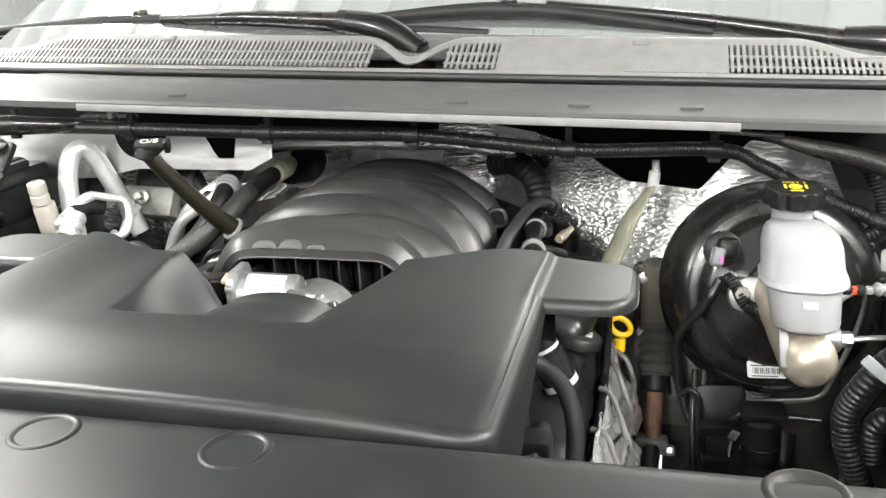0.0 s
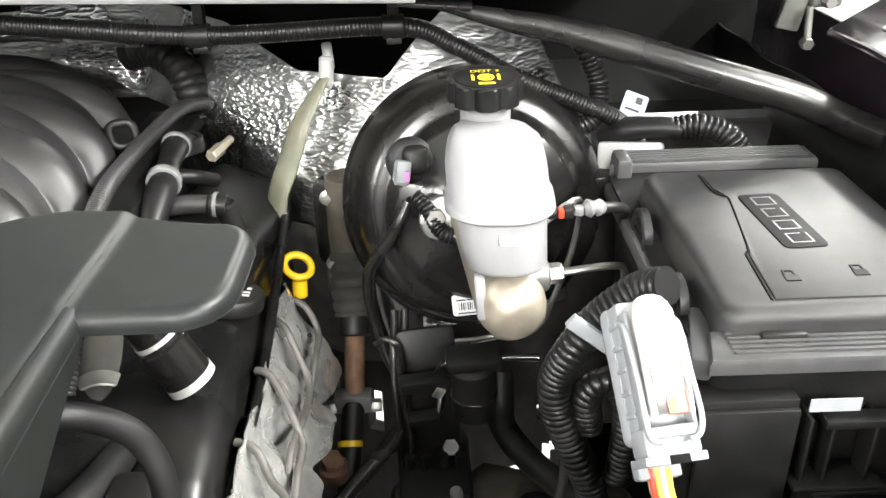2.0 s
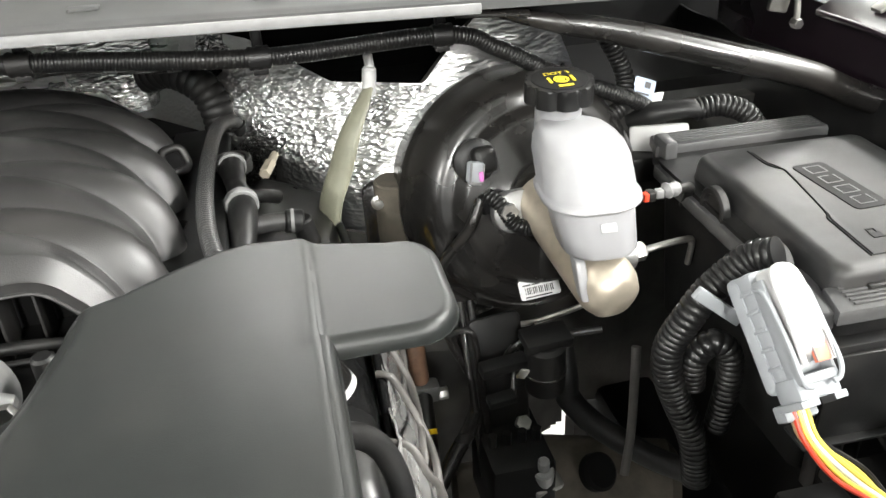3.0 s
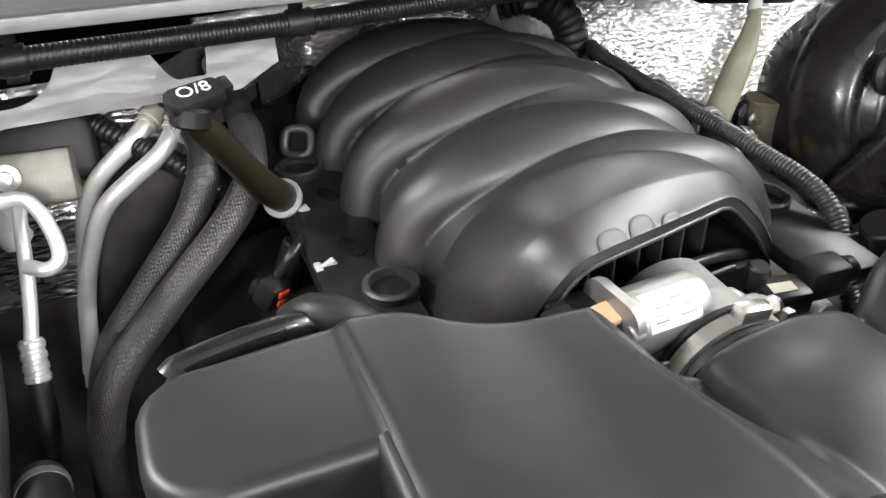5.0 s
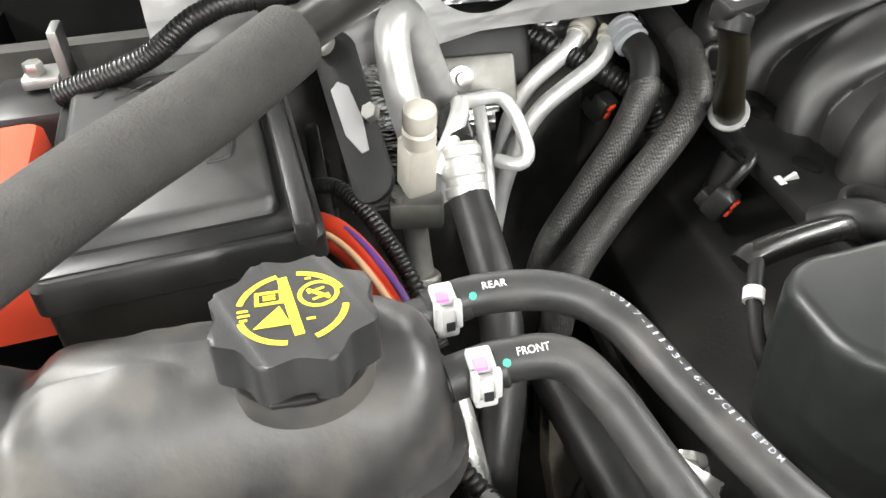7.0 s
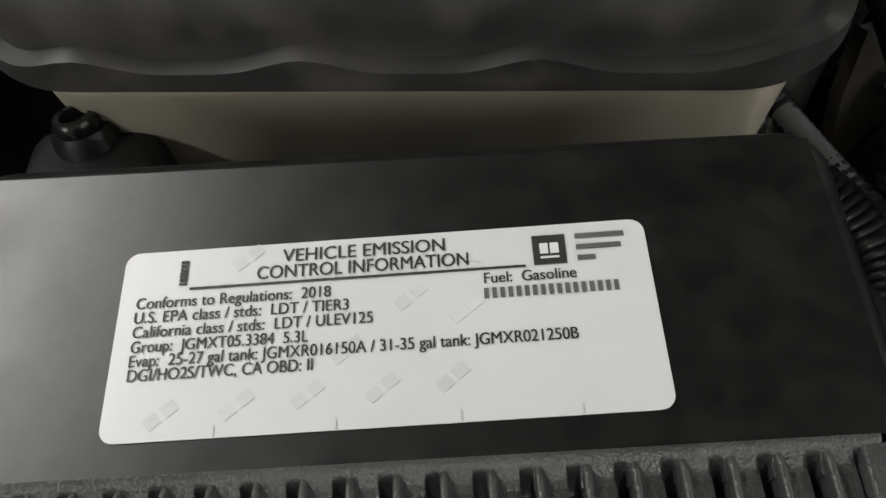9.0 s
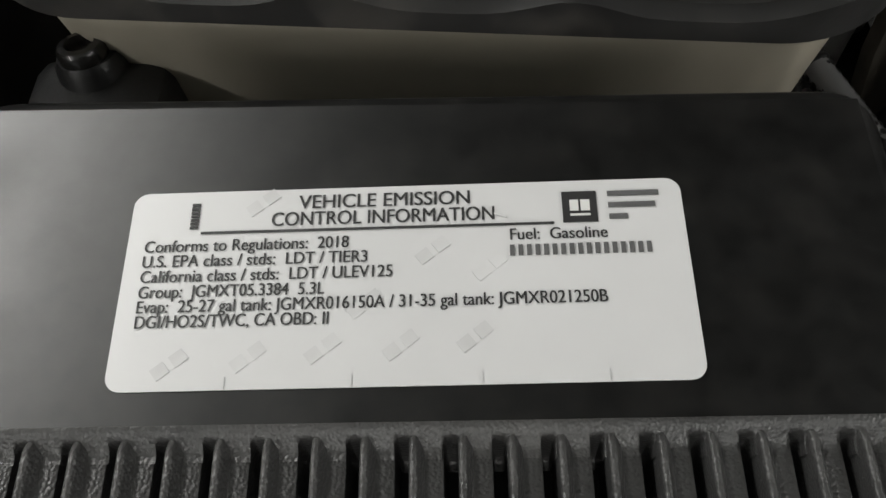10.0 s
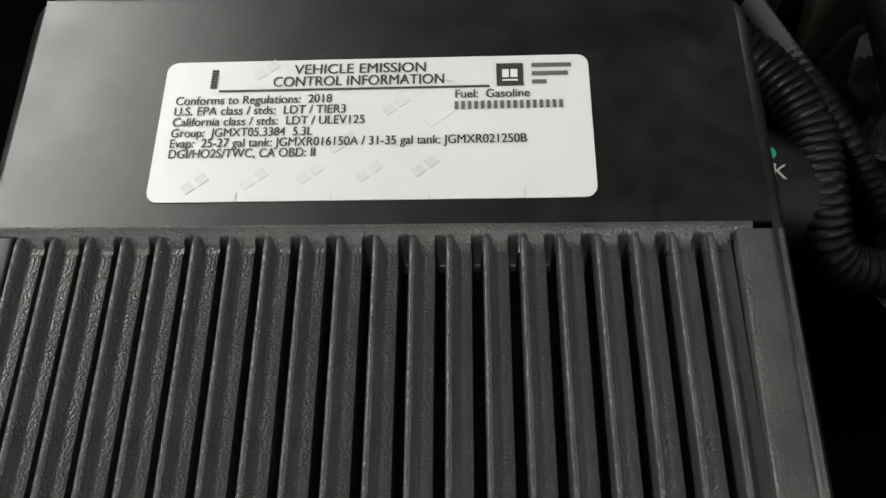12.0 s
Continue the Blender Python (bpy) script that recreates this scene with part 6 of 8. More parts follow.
# gap floor coloured near-black: the shade beside each rib is painted in
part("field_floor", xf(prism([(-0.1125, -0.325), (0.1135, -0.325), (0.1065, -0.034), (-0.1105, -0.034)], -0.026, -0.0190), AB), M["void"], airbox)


def bank_point(u, v):
    """The bank: rolls off the plate, then drops into the open gap left of each crest."""
    x = -0.1105 + 0.2165 * u
    edge = -0.0320 - 0.0009 * u
    cell = ((x - RIB0) / PITCH) % 1.0
    gap = smooth((cell - 0.60) / 0.05) * smooth((0.905 - cell) / 0.03)
    y = edge - 0.0072 * v
    z = 0.0002 - 0.0036 * smooth(v / 0.85) - 0.0150 * gap * smooth((v - 0.38) / 0.30)
    return (x, y, z)


part("bank", xf(grid(620, 14, bank_point), AB), M["grain"], airbox, "grained sloping bank", sharp=60)
for sx, xa, xb in ((-1, -0.1145, -0.1015), (1, 0.1015, 0.1145)):
    part("side_margin", xf(prism([(xa, -0.325), (xb, -0.325), (xb, -0.0345), (xa, -0.0345)], -0.012, -0.0004, 0.0008), AB), M["lid"] if sx < 0 else M["grain"], airbox)


def rib_mesh():
    """One rib: an upright left face, a rounded crest, a short slope and a grained flat; the gap beside it stays open."""
    sec = [(-0.00100, -0.0180), (-0.00098, -0.0012), (-0.00080, -0.0003), (-0.00045, 0.0), (0.00035, 0.0), (0.00075, -0.0003), (0.00105, -0.0010), (0.00190, -0.0028), (0.00215, -0.0034), (0.00250, -0.0035), (0.00575, -0.0035), (0.00610, -0.0037), (0.00620, -0.0045), (0.00620, -0.0180)]
    bm = bmesh.new()
    rings = []
    for y, k, f in ((-0.0345, 0.35, 0.0), (-0.0358, 0.75, 0.0), (-0.0372, 1.0, 0.5), (-0.0390, 1.0, 1.0), (-0.12, 1.0, 1.0), (-0.21, 1.0, 1.0), (-0.322, 1.0, 1.0)):
        ring = []
        for x, z in sec:
            flat = x > 0.0019
            low = -0.0016 if f == 0.0 else -0.0026
            zz = z if not flat else (z if f == 1.0 or z < -0.004 else low - 0.0012)
            if not flat and z > -0.01:
                zz = z - 0.0022 * (1 - k)
            ring.append(bm.verts.new((x, y, zz)))
        rings.append(ring)
    for a, b in zip(rings, rings[1:]):
        for i in range(len(sec) - 1):
            bm.faces.new((a[i], b[i], b[i + 1], a[i + 1]))
    bm.faces.new(rings[0])
    bm.faces.new(rings[-1][::-1])
    bmesh.ops.recalc_face_normals(bm, faces=bm.faces)
    return finish(bm, "rib", M["grain"], 50)


rib_data = rib_mesh()
for k in range(RIBS):
    u = RIB0 + PITCH * k
    rb = new("rib", rib_data)
    rb.parent = airbox
    rb.matrix_parent_inverse = Matrix.Translation(airbox.location).inverted()
    rb.matrix_basis = AB @ Matrix.Translation((u, -0.0009 * k / RIBS, 0)) @ Matrix.Rotation(radians(0.9 * u / 0.1), 4, "Z")
part("bolt_boss", cat(lathe([(0.024, -0.06), (0.0150, -0.022), (0.0115, 0.0), (0.0100, 0.003), (0.0100, 0.003)], 28, pose(-0.838, 0.012, 1.036, -16, -4)), box(-0.835, -0.012, 0.985, 0.05, 0.06, 0.10, 0.01)), M["plastic"], airbox)
part("bolt", cat(lathe([(0.0082, 0), (0.0082, 0.004), (0.0072, 0.0055), (0.0050, 0.0058), (0.0045, 0.003), (0, 0.003)], 20, pose(-0.838, 0.011, 1.039, -16, -4))), M["gloss"], airbox)

label = part("emission_label", xf(prism(rounded(0.1292, 0.0487, 0.0035, 5), 0.0003, 0.0007), AB @ pose(0, -0.0006, 0)), M["paper"], airbox, "white emission control label with printed lines")
LM = AB @ pose(0, 0, 0.00095)


def line_of(text, x0, x1, base, cap):
    """A printed line: millimetres in the label's frame, cap height in millimetres."""
    words(text, cap / 1000 / 0.70, LM @ pose(x0 / 1000, base / 1000, 0), M["ink"], label, width=(x1 - x0) / 1000, bold=0.0, twin=cap * 0.000045)


line_of("VEHICLE EMISSION", -24.9, 15.4, 18.4, 3.6)
line_of("CONTROL INFORMATION", -31.0, 21.0, 14.0, 3.6)
line_of("Conforms to Regulations:  2018", -60.3, -12.7, 8.0, 3.0)
line_of("U.S. EPA class / stds:  LDT / TIER3", -60.3, -8.3, 4.2, 3.0)
line_of("California class / stds:  LDT / ULEV125", -60.2, -2.5, 0.4, 3.0)
line_of("Group:  JGMXT05.3384  5.3L", -60.1, -17.8, -3.4, 3.0)
line_of("Evap:  25-27 gal tank: JGMXR016150A / 31-35 gal tank: JGMXR021250B", -60.0, 45.2, -7.0, 3.0)
line_of("DGI/HO2S/TWC, CA OBD: II", -59.9, -16.5, -10.6, 3.0)
line_of("Fuel:  Gasoline", 24.5, 46.6, 8.7, 2.9)
part("rule", strip(-0.0475, 0.0124, 0.0348, 0.0130, LM), M["ink"], label)
for k in range(17):
    part("number_bar", strip(0.0243 + 0.00193 * k, 0.0047, 0.0243 + 0.00193 * k + 0.0011, 0.0074, LM), M["pale_ink"], label)
part("logo_square", strip(0.0369, 0.0127, 0.0449, 0.0207, LM), M["ink"], label)
for x0_, x1_, y0_, y1_ in ((0.0386, 0.0406, 0.0156, 0.0184), (0.0411, 0.0432, 0.0156, 0.0184), (0.0386, 0.0432, 0.0143, 0.0148)):
    part("logo_bar", strip(x0_, y0_, x1_, y1_, LM @ pose(0, 0, 0.0002)), M["white_ink"], label)
for y0, x1 in ((0.0187, 0.0594), (0.0157, 0.0583), (0.0127, 0.0518)):
    part("name_bar", strip(0.0475, y0 + 0.0006, x1, y0 + 0.0019, LM), M["pale_ink"], label)
for k in range(7):
    part("number_bar", strip(-0.0503, 0.0138 + 0.001 * k, -0.0483, 0.0138 + 0.001 * k + 0.0007, LM), M["ink"], label)
for wx, wy in ((-50.5, -19.4), (-33.3, -18.0), (-17.1, -16.5), (0.0, -16.1), (16.2, -14.6), (7.1, 6.4), (-8.1, -6.3), (-33, 20.0), (20, 2)):
    wmk = LM @ pose(wx / 1000, wy / 1000, -0.0001, 0, 0, 38)
    for wa in (-0.0042, 0.0006):
        part("watermark", strip(wa, -0.0010, wa + 0.0034, 0.0020, wmk), M["watermark"], label)
for tx in (-0.0385, -0.011, 0.017, 0.044):
    part("cut_mark", strip(tx, -0.0247, tx + 0.00025, -0.0222, LM), M["watermark"], label)
part("scuff", xf(box(0, 0, 0, 0.0028, 0.0006, 0.0002, 0), LM @ pose(0.0224, 0.0152, 0, 0, 0, -18)), M["watermark"], label)

# ---------------------------------------------------------------- battery box with red terminal cover
bat = thing("battery", (-0.72, 0.30, 0.90), "black battery with a stepped cover and moulded lines", "battery")
BM = Matrix.Translation((-0.7175, 0.295, 1.100)) @ Matrix.Rotation(radians(4), 4, "Z")
part("case", xf(loft([(-0.19, 0.150, 0.255, 0.008, 0, 0), (-0.015, 0.152, 0.258, 0.008, 0, 0), (-0.012, 0.158, 0.264, 0.008, 0, 0), (0.004, 0.158, 0.264, 0.008, 0, 0), (0.008, 0.152, 0.258, 0.008, 0, 0)], 4), BM), M["plastic"], bat)
part("top_panel", xf(loft([(0.006, 0.128, 0.225, 0.008, -0.006, 0.006), (0.016, 0.122, 0.218, 0.008, -0.006, 0.006), (0.0185, 0.114, 0.210, 0.006, -0.006, 0.006)], 4), BM), M["box_lid"], bat)
part("ridge", xf(box(0.068, -0.02, 0.010, 0.012, 0.23, 0.016, 0.003), BM), M["box_lid"], bat)
part("front_ledge", xf(box(-0.004, -0.118, 0.0065, 0.148, 0.016, 0.006, 0.002), BM), M["plastic"], bat)
for pts in ([(-0.05, 0.06, 0.0188), (-0.03, 0.08, 0.0188), (0.02, 0.082, 0.0188)], [(-0.036, 0.052, 0.0188), (-0.012, 0.072, 0.0188)], [(-0.034, 0.070, 0.0188), (-0.012, 0.055, 0.0188)], [(0.02, -0.055, 0.0188), (0.035, -0.05, 0.0188), (0.038, -0.02, 0.0188), (0.03, 0.0, 0.0188)]):
    part("embossed_mark", xf(tube(pts, 0.0012, 6, 0.004), BM), M["plastic"], bat)
term = thing("terminal_clamp", (-0.83, 0.45, 1.08), "bare lead battery clamp and post bracket", "clamp")
part("bracket", cat(box(-0.832, 0.462, 1.092, 0.030, 0.030, 0.010, 0.003), box(-0.812, 0.462, 1.110, 0.008, 0.026, 0.045, 0.002)), M["cast"], term)
part("bolt", hexnut((-0.836, 0.458, 1.097), (-0.836, 0.458, 1.107), 0.008), M["steel"], term)
part("base", box(-0.84, 0.45, 1.03, 0.07, 0.08, 0.11, 0.008), M["plastic"], term)
redc = thing("terminal_cover", (-0.835, 0.26, 1.02), "bright red plastic battery terminal cover", "terminal cover")
RC = Matrix.Translation((-0.838, 0.262, 1.122)) @ Matrix.Rotation(radians(4), 4, "Z")
part("body", xf(loft([(-0.085, 0.086, 0.120, 0.006, 0, 0), (-0.024, 0.0845, 0.1185, 0.008, 0, 0)], 4), RC), M["red"], redc)
part("lid", xf(loft([(-0.0235, 0.086, 0.120, 0.008, 0, 0), (-0.004, 0.084, 0.118, 0.008, 0, 0), (0.0, 0.078, 0.112, 0.008, 0, 0)], 4), RC), M["red"], redc)
tray = thing("battery_tray", (-0.73, 0.27, 0.87), "black battery tray beside the fender", "tray")
part("floor_plate", box(-0.73, 0.27, 0.885, 0.26, 0.36, 0.03, 0.008), M["plastic_dark"], tray)
part("side_wall", box(-0.628, 0.27, 0.96, 0.012, 0.30, 0.16, 0.004), M["plastic_dark"], tray)
for k in range(4):
    part("rib", box(-0.6205, 0.16 + 0.07 * k, 0.96, 0.004, 0.006, 0.14, 0.001), M["plastic_dark"], tray)
brk = thing("tray_bracket", (-0.60, 0.30, 1.0), "black steel bracket with a bolt and worn grey patch", "bracket")
BK = Matrix(((0.93, -0.11, -0.35, -0.601), (0.28, 0.74, -0.61, 0.268), (0.24, 0.66, 0.71, 1.122), (0, 0, 0, 1)))
part("arm", xf(prism(rounded(0.028, 0.115, 0.012), -0.006, 0, 0.001), BK), M["plastic_dark"], brk)
part("bare_patch", xf(prism([(-0.009, 0.022), (-0.008, -0.010), (-0.001, -0.026), (0.004, -0.026), (0.006, -0.006), (0.003, 0.019), (-0.003, 0.025)], 0.0002, 0.0012, 0.0003), BK), M["grey_mid"], brk, "worn grey patch")
part("bolt", xf(hexnut((0.013, -0.006, 0.0), (0.013, -0.006, 0.009), 0.0058), BK), M["steel"], brk)
part("stud", xf(rod((-0.004, 0.052, 0.0), (-0.004, 0.052, 0.010), 0.008, 14, 0.002), BK), M["dull_alu"], brk)

# ---------------------------------------------------------------- hoses, pipes and wiring
def hose(name, pts, r, material, label, category="hose", group="", ends=False, **kw):
    t = thing(name, pts[0], label, category, group)
    part("hose" if category == "hose" else category.replace(" ", "_"), tube(pts, r, **kw), material, t)
    if ends:                         # a band clamp near either end
        for a, b in ((pts[0], pts[1]), (pts[-1], pts[-2])):
            a, b = Vector(a), Vector(b)
            part("hose_clamp", rod(a.lerp(b, 0.25), a.lerp(b, 0.25) + (b - a).normalized() * 0.008, r + 0.0012, 20, 0.0004), M["dull_alu"], t, "dull metal hose clamp")
    return t


def crimp(parent, a, b, r, n=3, material=None):
    """A crimped metal ferrule with raised rings."""
    a, b = Vector(a), Vector(b)
    d = (b - a).length
    prof = [(r * 0.86, 0)]
    for k in range(n):
        z = d * (k + 0.5) / n
        prof += [(r * 0.9, z - d * 0.34 / n), (r, z - d * 0.22 / n), (r, z + d * 0.22 / n), (r * 0.9, z + d * 0.34 / n)]
    prof += [(r * 0.86, d)]
    return part("crimp", lathe(prof, 28, along(a, b)), material or M["alu"], parent, "crimped metal ferrule")


def spring_clamp(parent, p, rot):
    """White coated hose clamp with a magenta clip."""
    m = Matrix.Translation(p) @ Matrix.Rotation(radians(rot), 4, "Z") @ Matrix.Scale(0.84, 4)
    c = part("clamp", cat(xf(lathe([(0.0125, -0.006), (0.0135, -0.005), (0.0135, 0.005), (0.0125, 0.006)], 24, None, False), m @ pose(0, 0, 0, 0, 90)), xf(box(0, -0.004, 0.013, 0.014, 0.016, 0.006, 0.002), m), xf(box(0, -0.015, 0.004, 0.016, 0.006, 0.016, 0.002), m), xf(box(0.006, -0.017, 0.008, 0.004, 0.006, 0.018, 0.001), m), xf(box(-0.006, -0.017, 0.008, 0.004, 0.006, 0.018, 0.001), m), xf(box(0, -0.013, -0.004, 0.013, 0.010, 0.010, 0.002), m)), M["white"], parent, "white spring clamp")
    part("clip", cat(xf(box(-0.0015, -0.010, 0.0165, 0.0070, 0.0080, 0.0025, 0.0005), m)), M["pink"], c, "magenta clip")
    part("window", xf(box(0.001, -0.0185, 0.000, 0.005, 0.001, 0.006, 0), m), M["ink"], c)


rear = hose("coolant_hose", [(-0.588, 0.096, 1.102), (-0.561, 0.098, 1.105), (-0.522, 0.096, 1.100), (-0.495, 0.080, 1.090), (-0.478, 0.037, 1.080), (-0.459, -0.008, 1.070), (-0.435, -0.050, 1.056), (-0.40, -0.11, 1.03), (-0.37, -0.20, 0.98)], 0.0105, M["hose"], "dark grey rubber hose marked rear with white print", group="surge tank hoses", n=20)
front = hose("coolant_hose", [(-0.588, 0.048, 1.103), (-0.561, 0.051, 1.105), (-0.533, 0.050, 1.101), (-0.517, 0.033, 1.090), (-0.507, 0.004, 1.080), (-0.495, -0.030, 1.068), (-0.475, -0.075, 1.050), (-0.45, -0.14, 1.01), (-0.43, -0.22, 0.95)], 0.0105, M["hose"], "dark grey rubber hose marked front with white print", group="surge tank hoses", n=20)
spring_clamp(rear, (-0.580, 0.0965, 1.103), 2)
spring_clamp(front, (-0.573, 0.0485, 1.104), 0)
for h, y, word, x0 in ((rear, 0.0975, "REAR", -0.560), (front, 0.0505, "FRONT", -0.556)):
    part("paint_dot", lathe([(0.0019, 0), (0.0019, 0.0006), (0, 0.0007)], 14, pose(x0 - 0.0055, y - 0.0075, 1.1122, 46)), M["green_ink"], h, "green paint dot")
    words(word, 0.0052, pose(x0, y - 0.0062, 1.1142, 30), M["white_ink"], h, width=0.0030 * len(word))
print_line = [Vector(p) for p in ((-0.522, 0.096, 1.100), (-0.495, 0.080, 1.090), (-0.478, 0.037, 1.080), (-0.459, -0.008, 1.070), (-0.435, -0.050, 1.056))]
sp = spline(print_line, 0.0036)


def on_hose(f):
    """A pose on the skin of the hose, f steps along it, x along the hose."""
    i = max(1, min(len(sp) - 2, int(f)))
    t = (sp[i + 1] - sp[i - 1]).normalized()
    side = Vector((t.y, -t.x, 0)).normalized()
    up = (side.cross(t)).normalized()
    if up.z < 0:
        up = -up
    out = (up * 0.95 - side * 0.30).normalized()
    return Matrix.Translation(sp[i].lerp(sp[i + 1], f - int(f)) + out * 0.01066) @ Matrix((t, out.cross(t), out)).transposed().to_4x4()


for k, ch in enumerate("110917-11193-16:07C1P EPDM"):
    if ch != " ":
        words(ch, 0.0062, on_hose(5.0 + 1.20 * k) @ pose(-0.0015, -0.0022, 0), M["hose_ink"], rear, width={"1": 0.0012, "-": 0.0020, ":": 0.0006}.get(ch, 0.0028), bold=0.012)

# air conditioning: looped pipes, port, crimped hoses
ac = thing("ac_pipe", (-0.55, 0.40, 1.0), "thick bare aluminium pipe bent into a loop", "pipe")
part("pipe", tube([(-0.540, 0.335, 1.000), (-0.550, 0.345, 1.050), (-0.558, 0.358, 1.095), (-0.558, 0.374, 1.128), (-0.548, 0.388, 1.136), (-0.538, 0.400, 1.120), (-0.525, 0.410, 1.080), (-0.511, 0.420, 1.035), (-0.500, 0.425, 1.00)], 0.0135, 18, 0.005), M["alu"], ac)
ac2 = thing("ac_hose", (-0.52, 0.30, 0.9), "black air conditioning hose with crimped aluminium end", "hose")
crimp(ac2, (-0.523, 0.318, 1.058), (-0.522, 0.290, 1.026), 0.0165, 3)
part("hose", tube([(-0.522, 0.296, 1.032), (-0.520, 0.262, 1.012), (-0.520, 0.215, 0.990), (-0.528, 0.17, 0.955), (-0.542, 0.14, 0.91), (-0.55, 0.12, 0.85)], 0.0155, 18, 0.006), M["hose"], ac2)
part("elbow", tube([(-0.545, 0.305, 1.046), (-0.530, 0.318, 1.060), (-0.518, 0.334, 1.074), (-0.514, 0.348, 1.076)], 0.0072, 14, 0.004), M["alu"], ac2)
part("stub", tube([(-0.523, 0.318, 1.058), (-0.522, 0.340, 1.062), (-0.515, 0.365, 1.056)], 0.012, 16, 0.004), M["rubber"], ac2)
port = thing("ac_service_port", (-0.556, 0.31, 1.0), "off-white capped air conditioning service port", "port")
part("cap", cat(lathe([(0.0115, 0.0), (0.0125, 0.001), (0.0125, 0.012), (0.0105, 0.014), (0.0115, 0.015), (0.0125, 0.018), (0.0118, 0.030), (0.009, 0.032), (0, 0.032)], 12, along((-0.5555, 0.296, 1.078), (-0.5535, 0.288, 1.12)))), M["cream"], port, "off-white screw cap")
part("body", xf(box(0, 0, 0, 0.024, 0.024, 0.046, 0.004), along((-0.557, 0.304, 1.055), (-0.5535, 0.290, 1.12))), M["cream"], port)
part("block", cat(xf(box(0, 0, 0, 0.042, 0.022, 0.024, 0.004), pose(-0.558, 0.318, 1.005, 0, 0, -12)), rod((-0.572, 0.318, 1.015), (-0.572, 0.316, 1.024), 0.005, 12), rod((-0.560, 0.325, 0.995), (-0.558, 0.315, 0.94), 0.010, 16, 0.001)), M["dull_alu"], port)
crimp(port, (-0.557, 0.312, 0.945), (-0.556, 0.303, 0.905), 0.0135, 4, M["dull_alu"])
lp = thing("ac_liquid_line", (-0.48, 0.36, 1.0), "thin bent aluminium line with a crimped hose", "pipe")
part("loop", tube([(-0.515, 0.345, 1.078), (-0.500, 0.358, 1.072), (-0.478, 0.368, 1.066), (-0.468, 0.362, 1.055), (-0.462, 0.350, 1.038), (-0.462, 0.338, 1.026), (-0.472, 0.334, 1.022), (-0.486, 0.345, 1.022)], 0.0058, 12, 0.004), M["alu"], lp)
part("drop", tube([(-0.486, 0.410, 1.045), (-0.488, 0.385, 1.032), (-0.490, 0.362, 1.010), (-0.494, 0.340, 0.985), (-0.498, 0.325, 0.968)], 0.0056, 12, 0.004), M["alu"], lp)
crimp(lp, (-0.498, 0.325, 0.970), (-0.500, 0.308, 0.940), 0.0098, 4)
part("hose", tube([(-0.500, 0.310, 0.943), (-0.502, 0.29, 0.91), (-0.51, 0.26, 0.86)], 0.0092, 12, 0.006), M["rubber"], lp)
blkh = thing("expansion_valve", (-0.49, 0.45, 1.03), "bare metal expansion block bolted to the firewall", "valve")
part("block", xf(box(0, 0, 0, 0.095, 0.030, 0.046, 0.005), pose(-0.490, 0.452, 1.040, -25, 0, -6)), M["dull_alu"], blkh)
part("bolt", lathe([(0.012, 0), (0.012, 0.003), (0.008, 0.004), (0.008, 0.009), (0, 0.010)], 18, along((-0.519, 0.428, 1.016), (-0.519, 0.39, 1.030))), M["steel"], blkh)
part("nut", lathe([(0.011, 0), (0.011, 0.004), (0.006, 0.005), (0.006, 0.016), (0, 0.017)], 18, along((-0.494, 0.436, 1.052), (-0.494, 0.40, 1.066))), M["steel"], blkh)
part("gasket", xf(box(0, 0, 0, 0.115, 0.020, 0.075, 0.012, 3), pose(-0.478, 0.476, 1.062, -25, 0, -6)), M["rubber"], blkh)

for a_pts, r in (([(-0.365, 0.475, 1.074), (-0.392, 0.450, 1.059), (-0.428, 0.448, 1.030), (-0.446, 0.447, 1.000), (-0.456, 0.446, 0.960), (-0.468, 0.440, 0.910), (-0.482, 0.43, 0.84)], 0.0080), ([(-0.345, 0.455, 1.080), (-0.370, 0.428, 1.056), (-0.400, 0.424, 1.036), (-0.425, 0.422, 1.018), (-0.444, 0.421, 0.988), (-0.464, 0.418, 0.930), (-0.480, 0.41, 0.84)], 0.0080)):
    ml = hose("metal_line", a_pts, r, M["alu"], "bare aluminium line running down the firewall", "pipe", "firewall lines", n=14)
    a, b = Vector(a_pts[0]), Vector(a_pts[1])
    part("collar", cat(rod(a.lerp(b, 0.1), a.lerp(b, 0.45), r + 0.0032, 18, 0.001), rod(a.lerp(b, 0.5), a.lerp(b, 0.6), r + 0.0020, 18, 0.0006)), M["cream"], ml, "cream plastic collar")

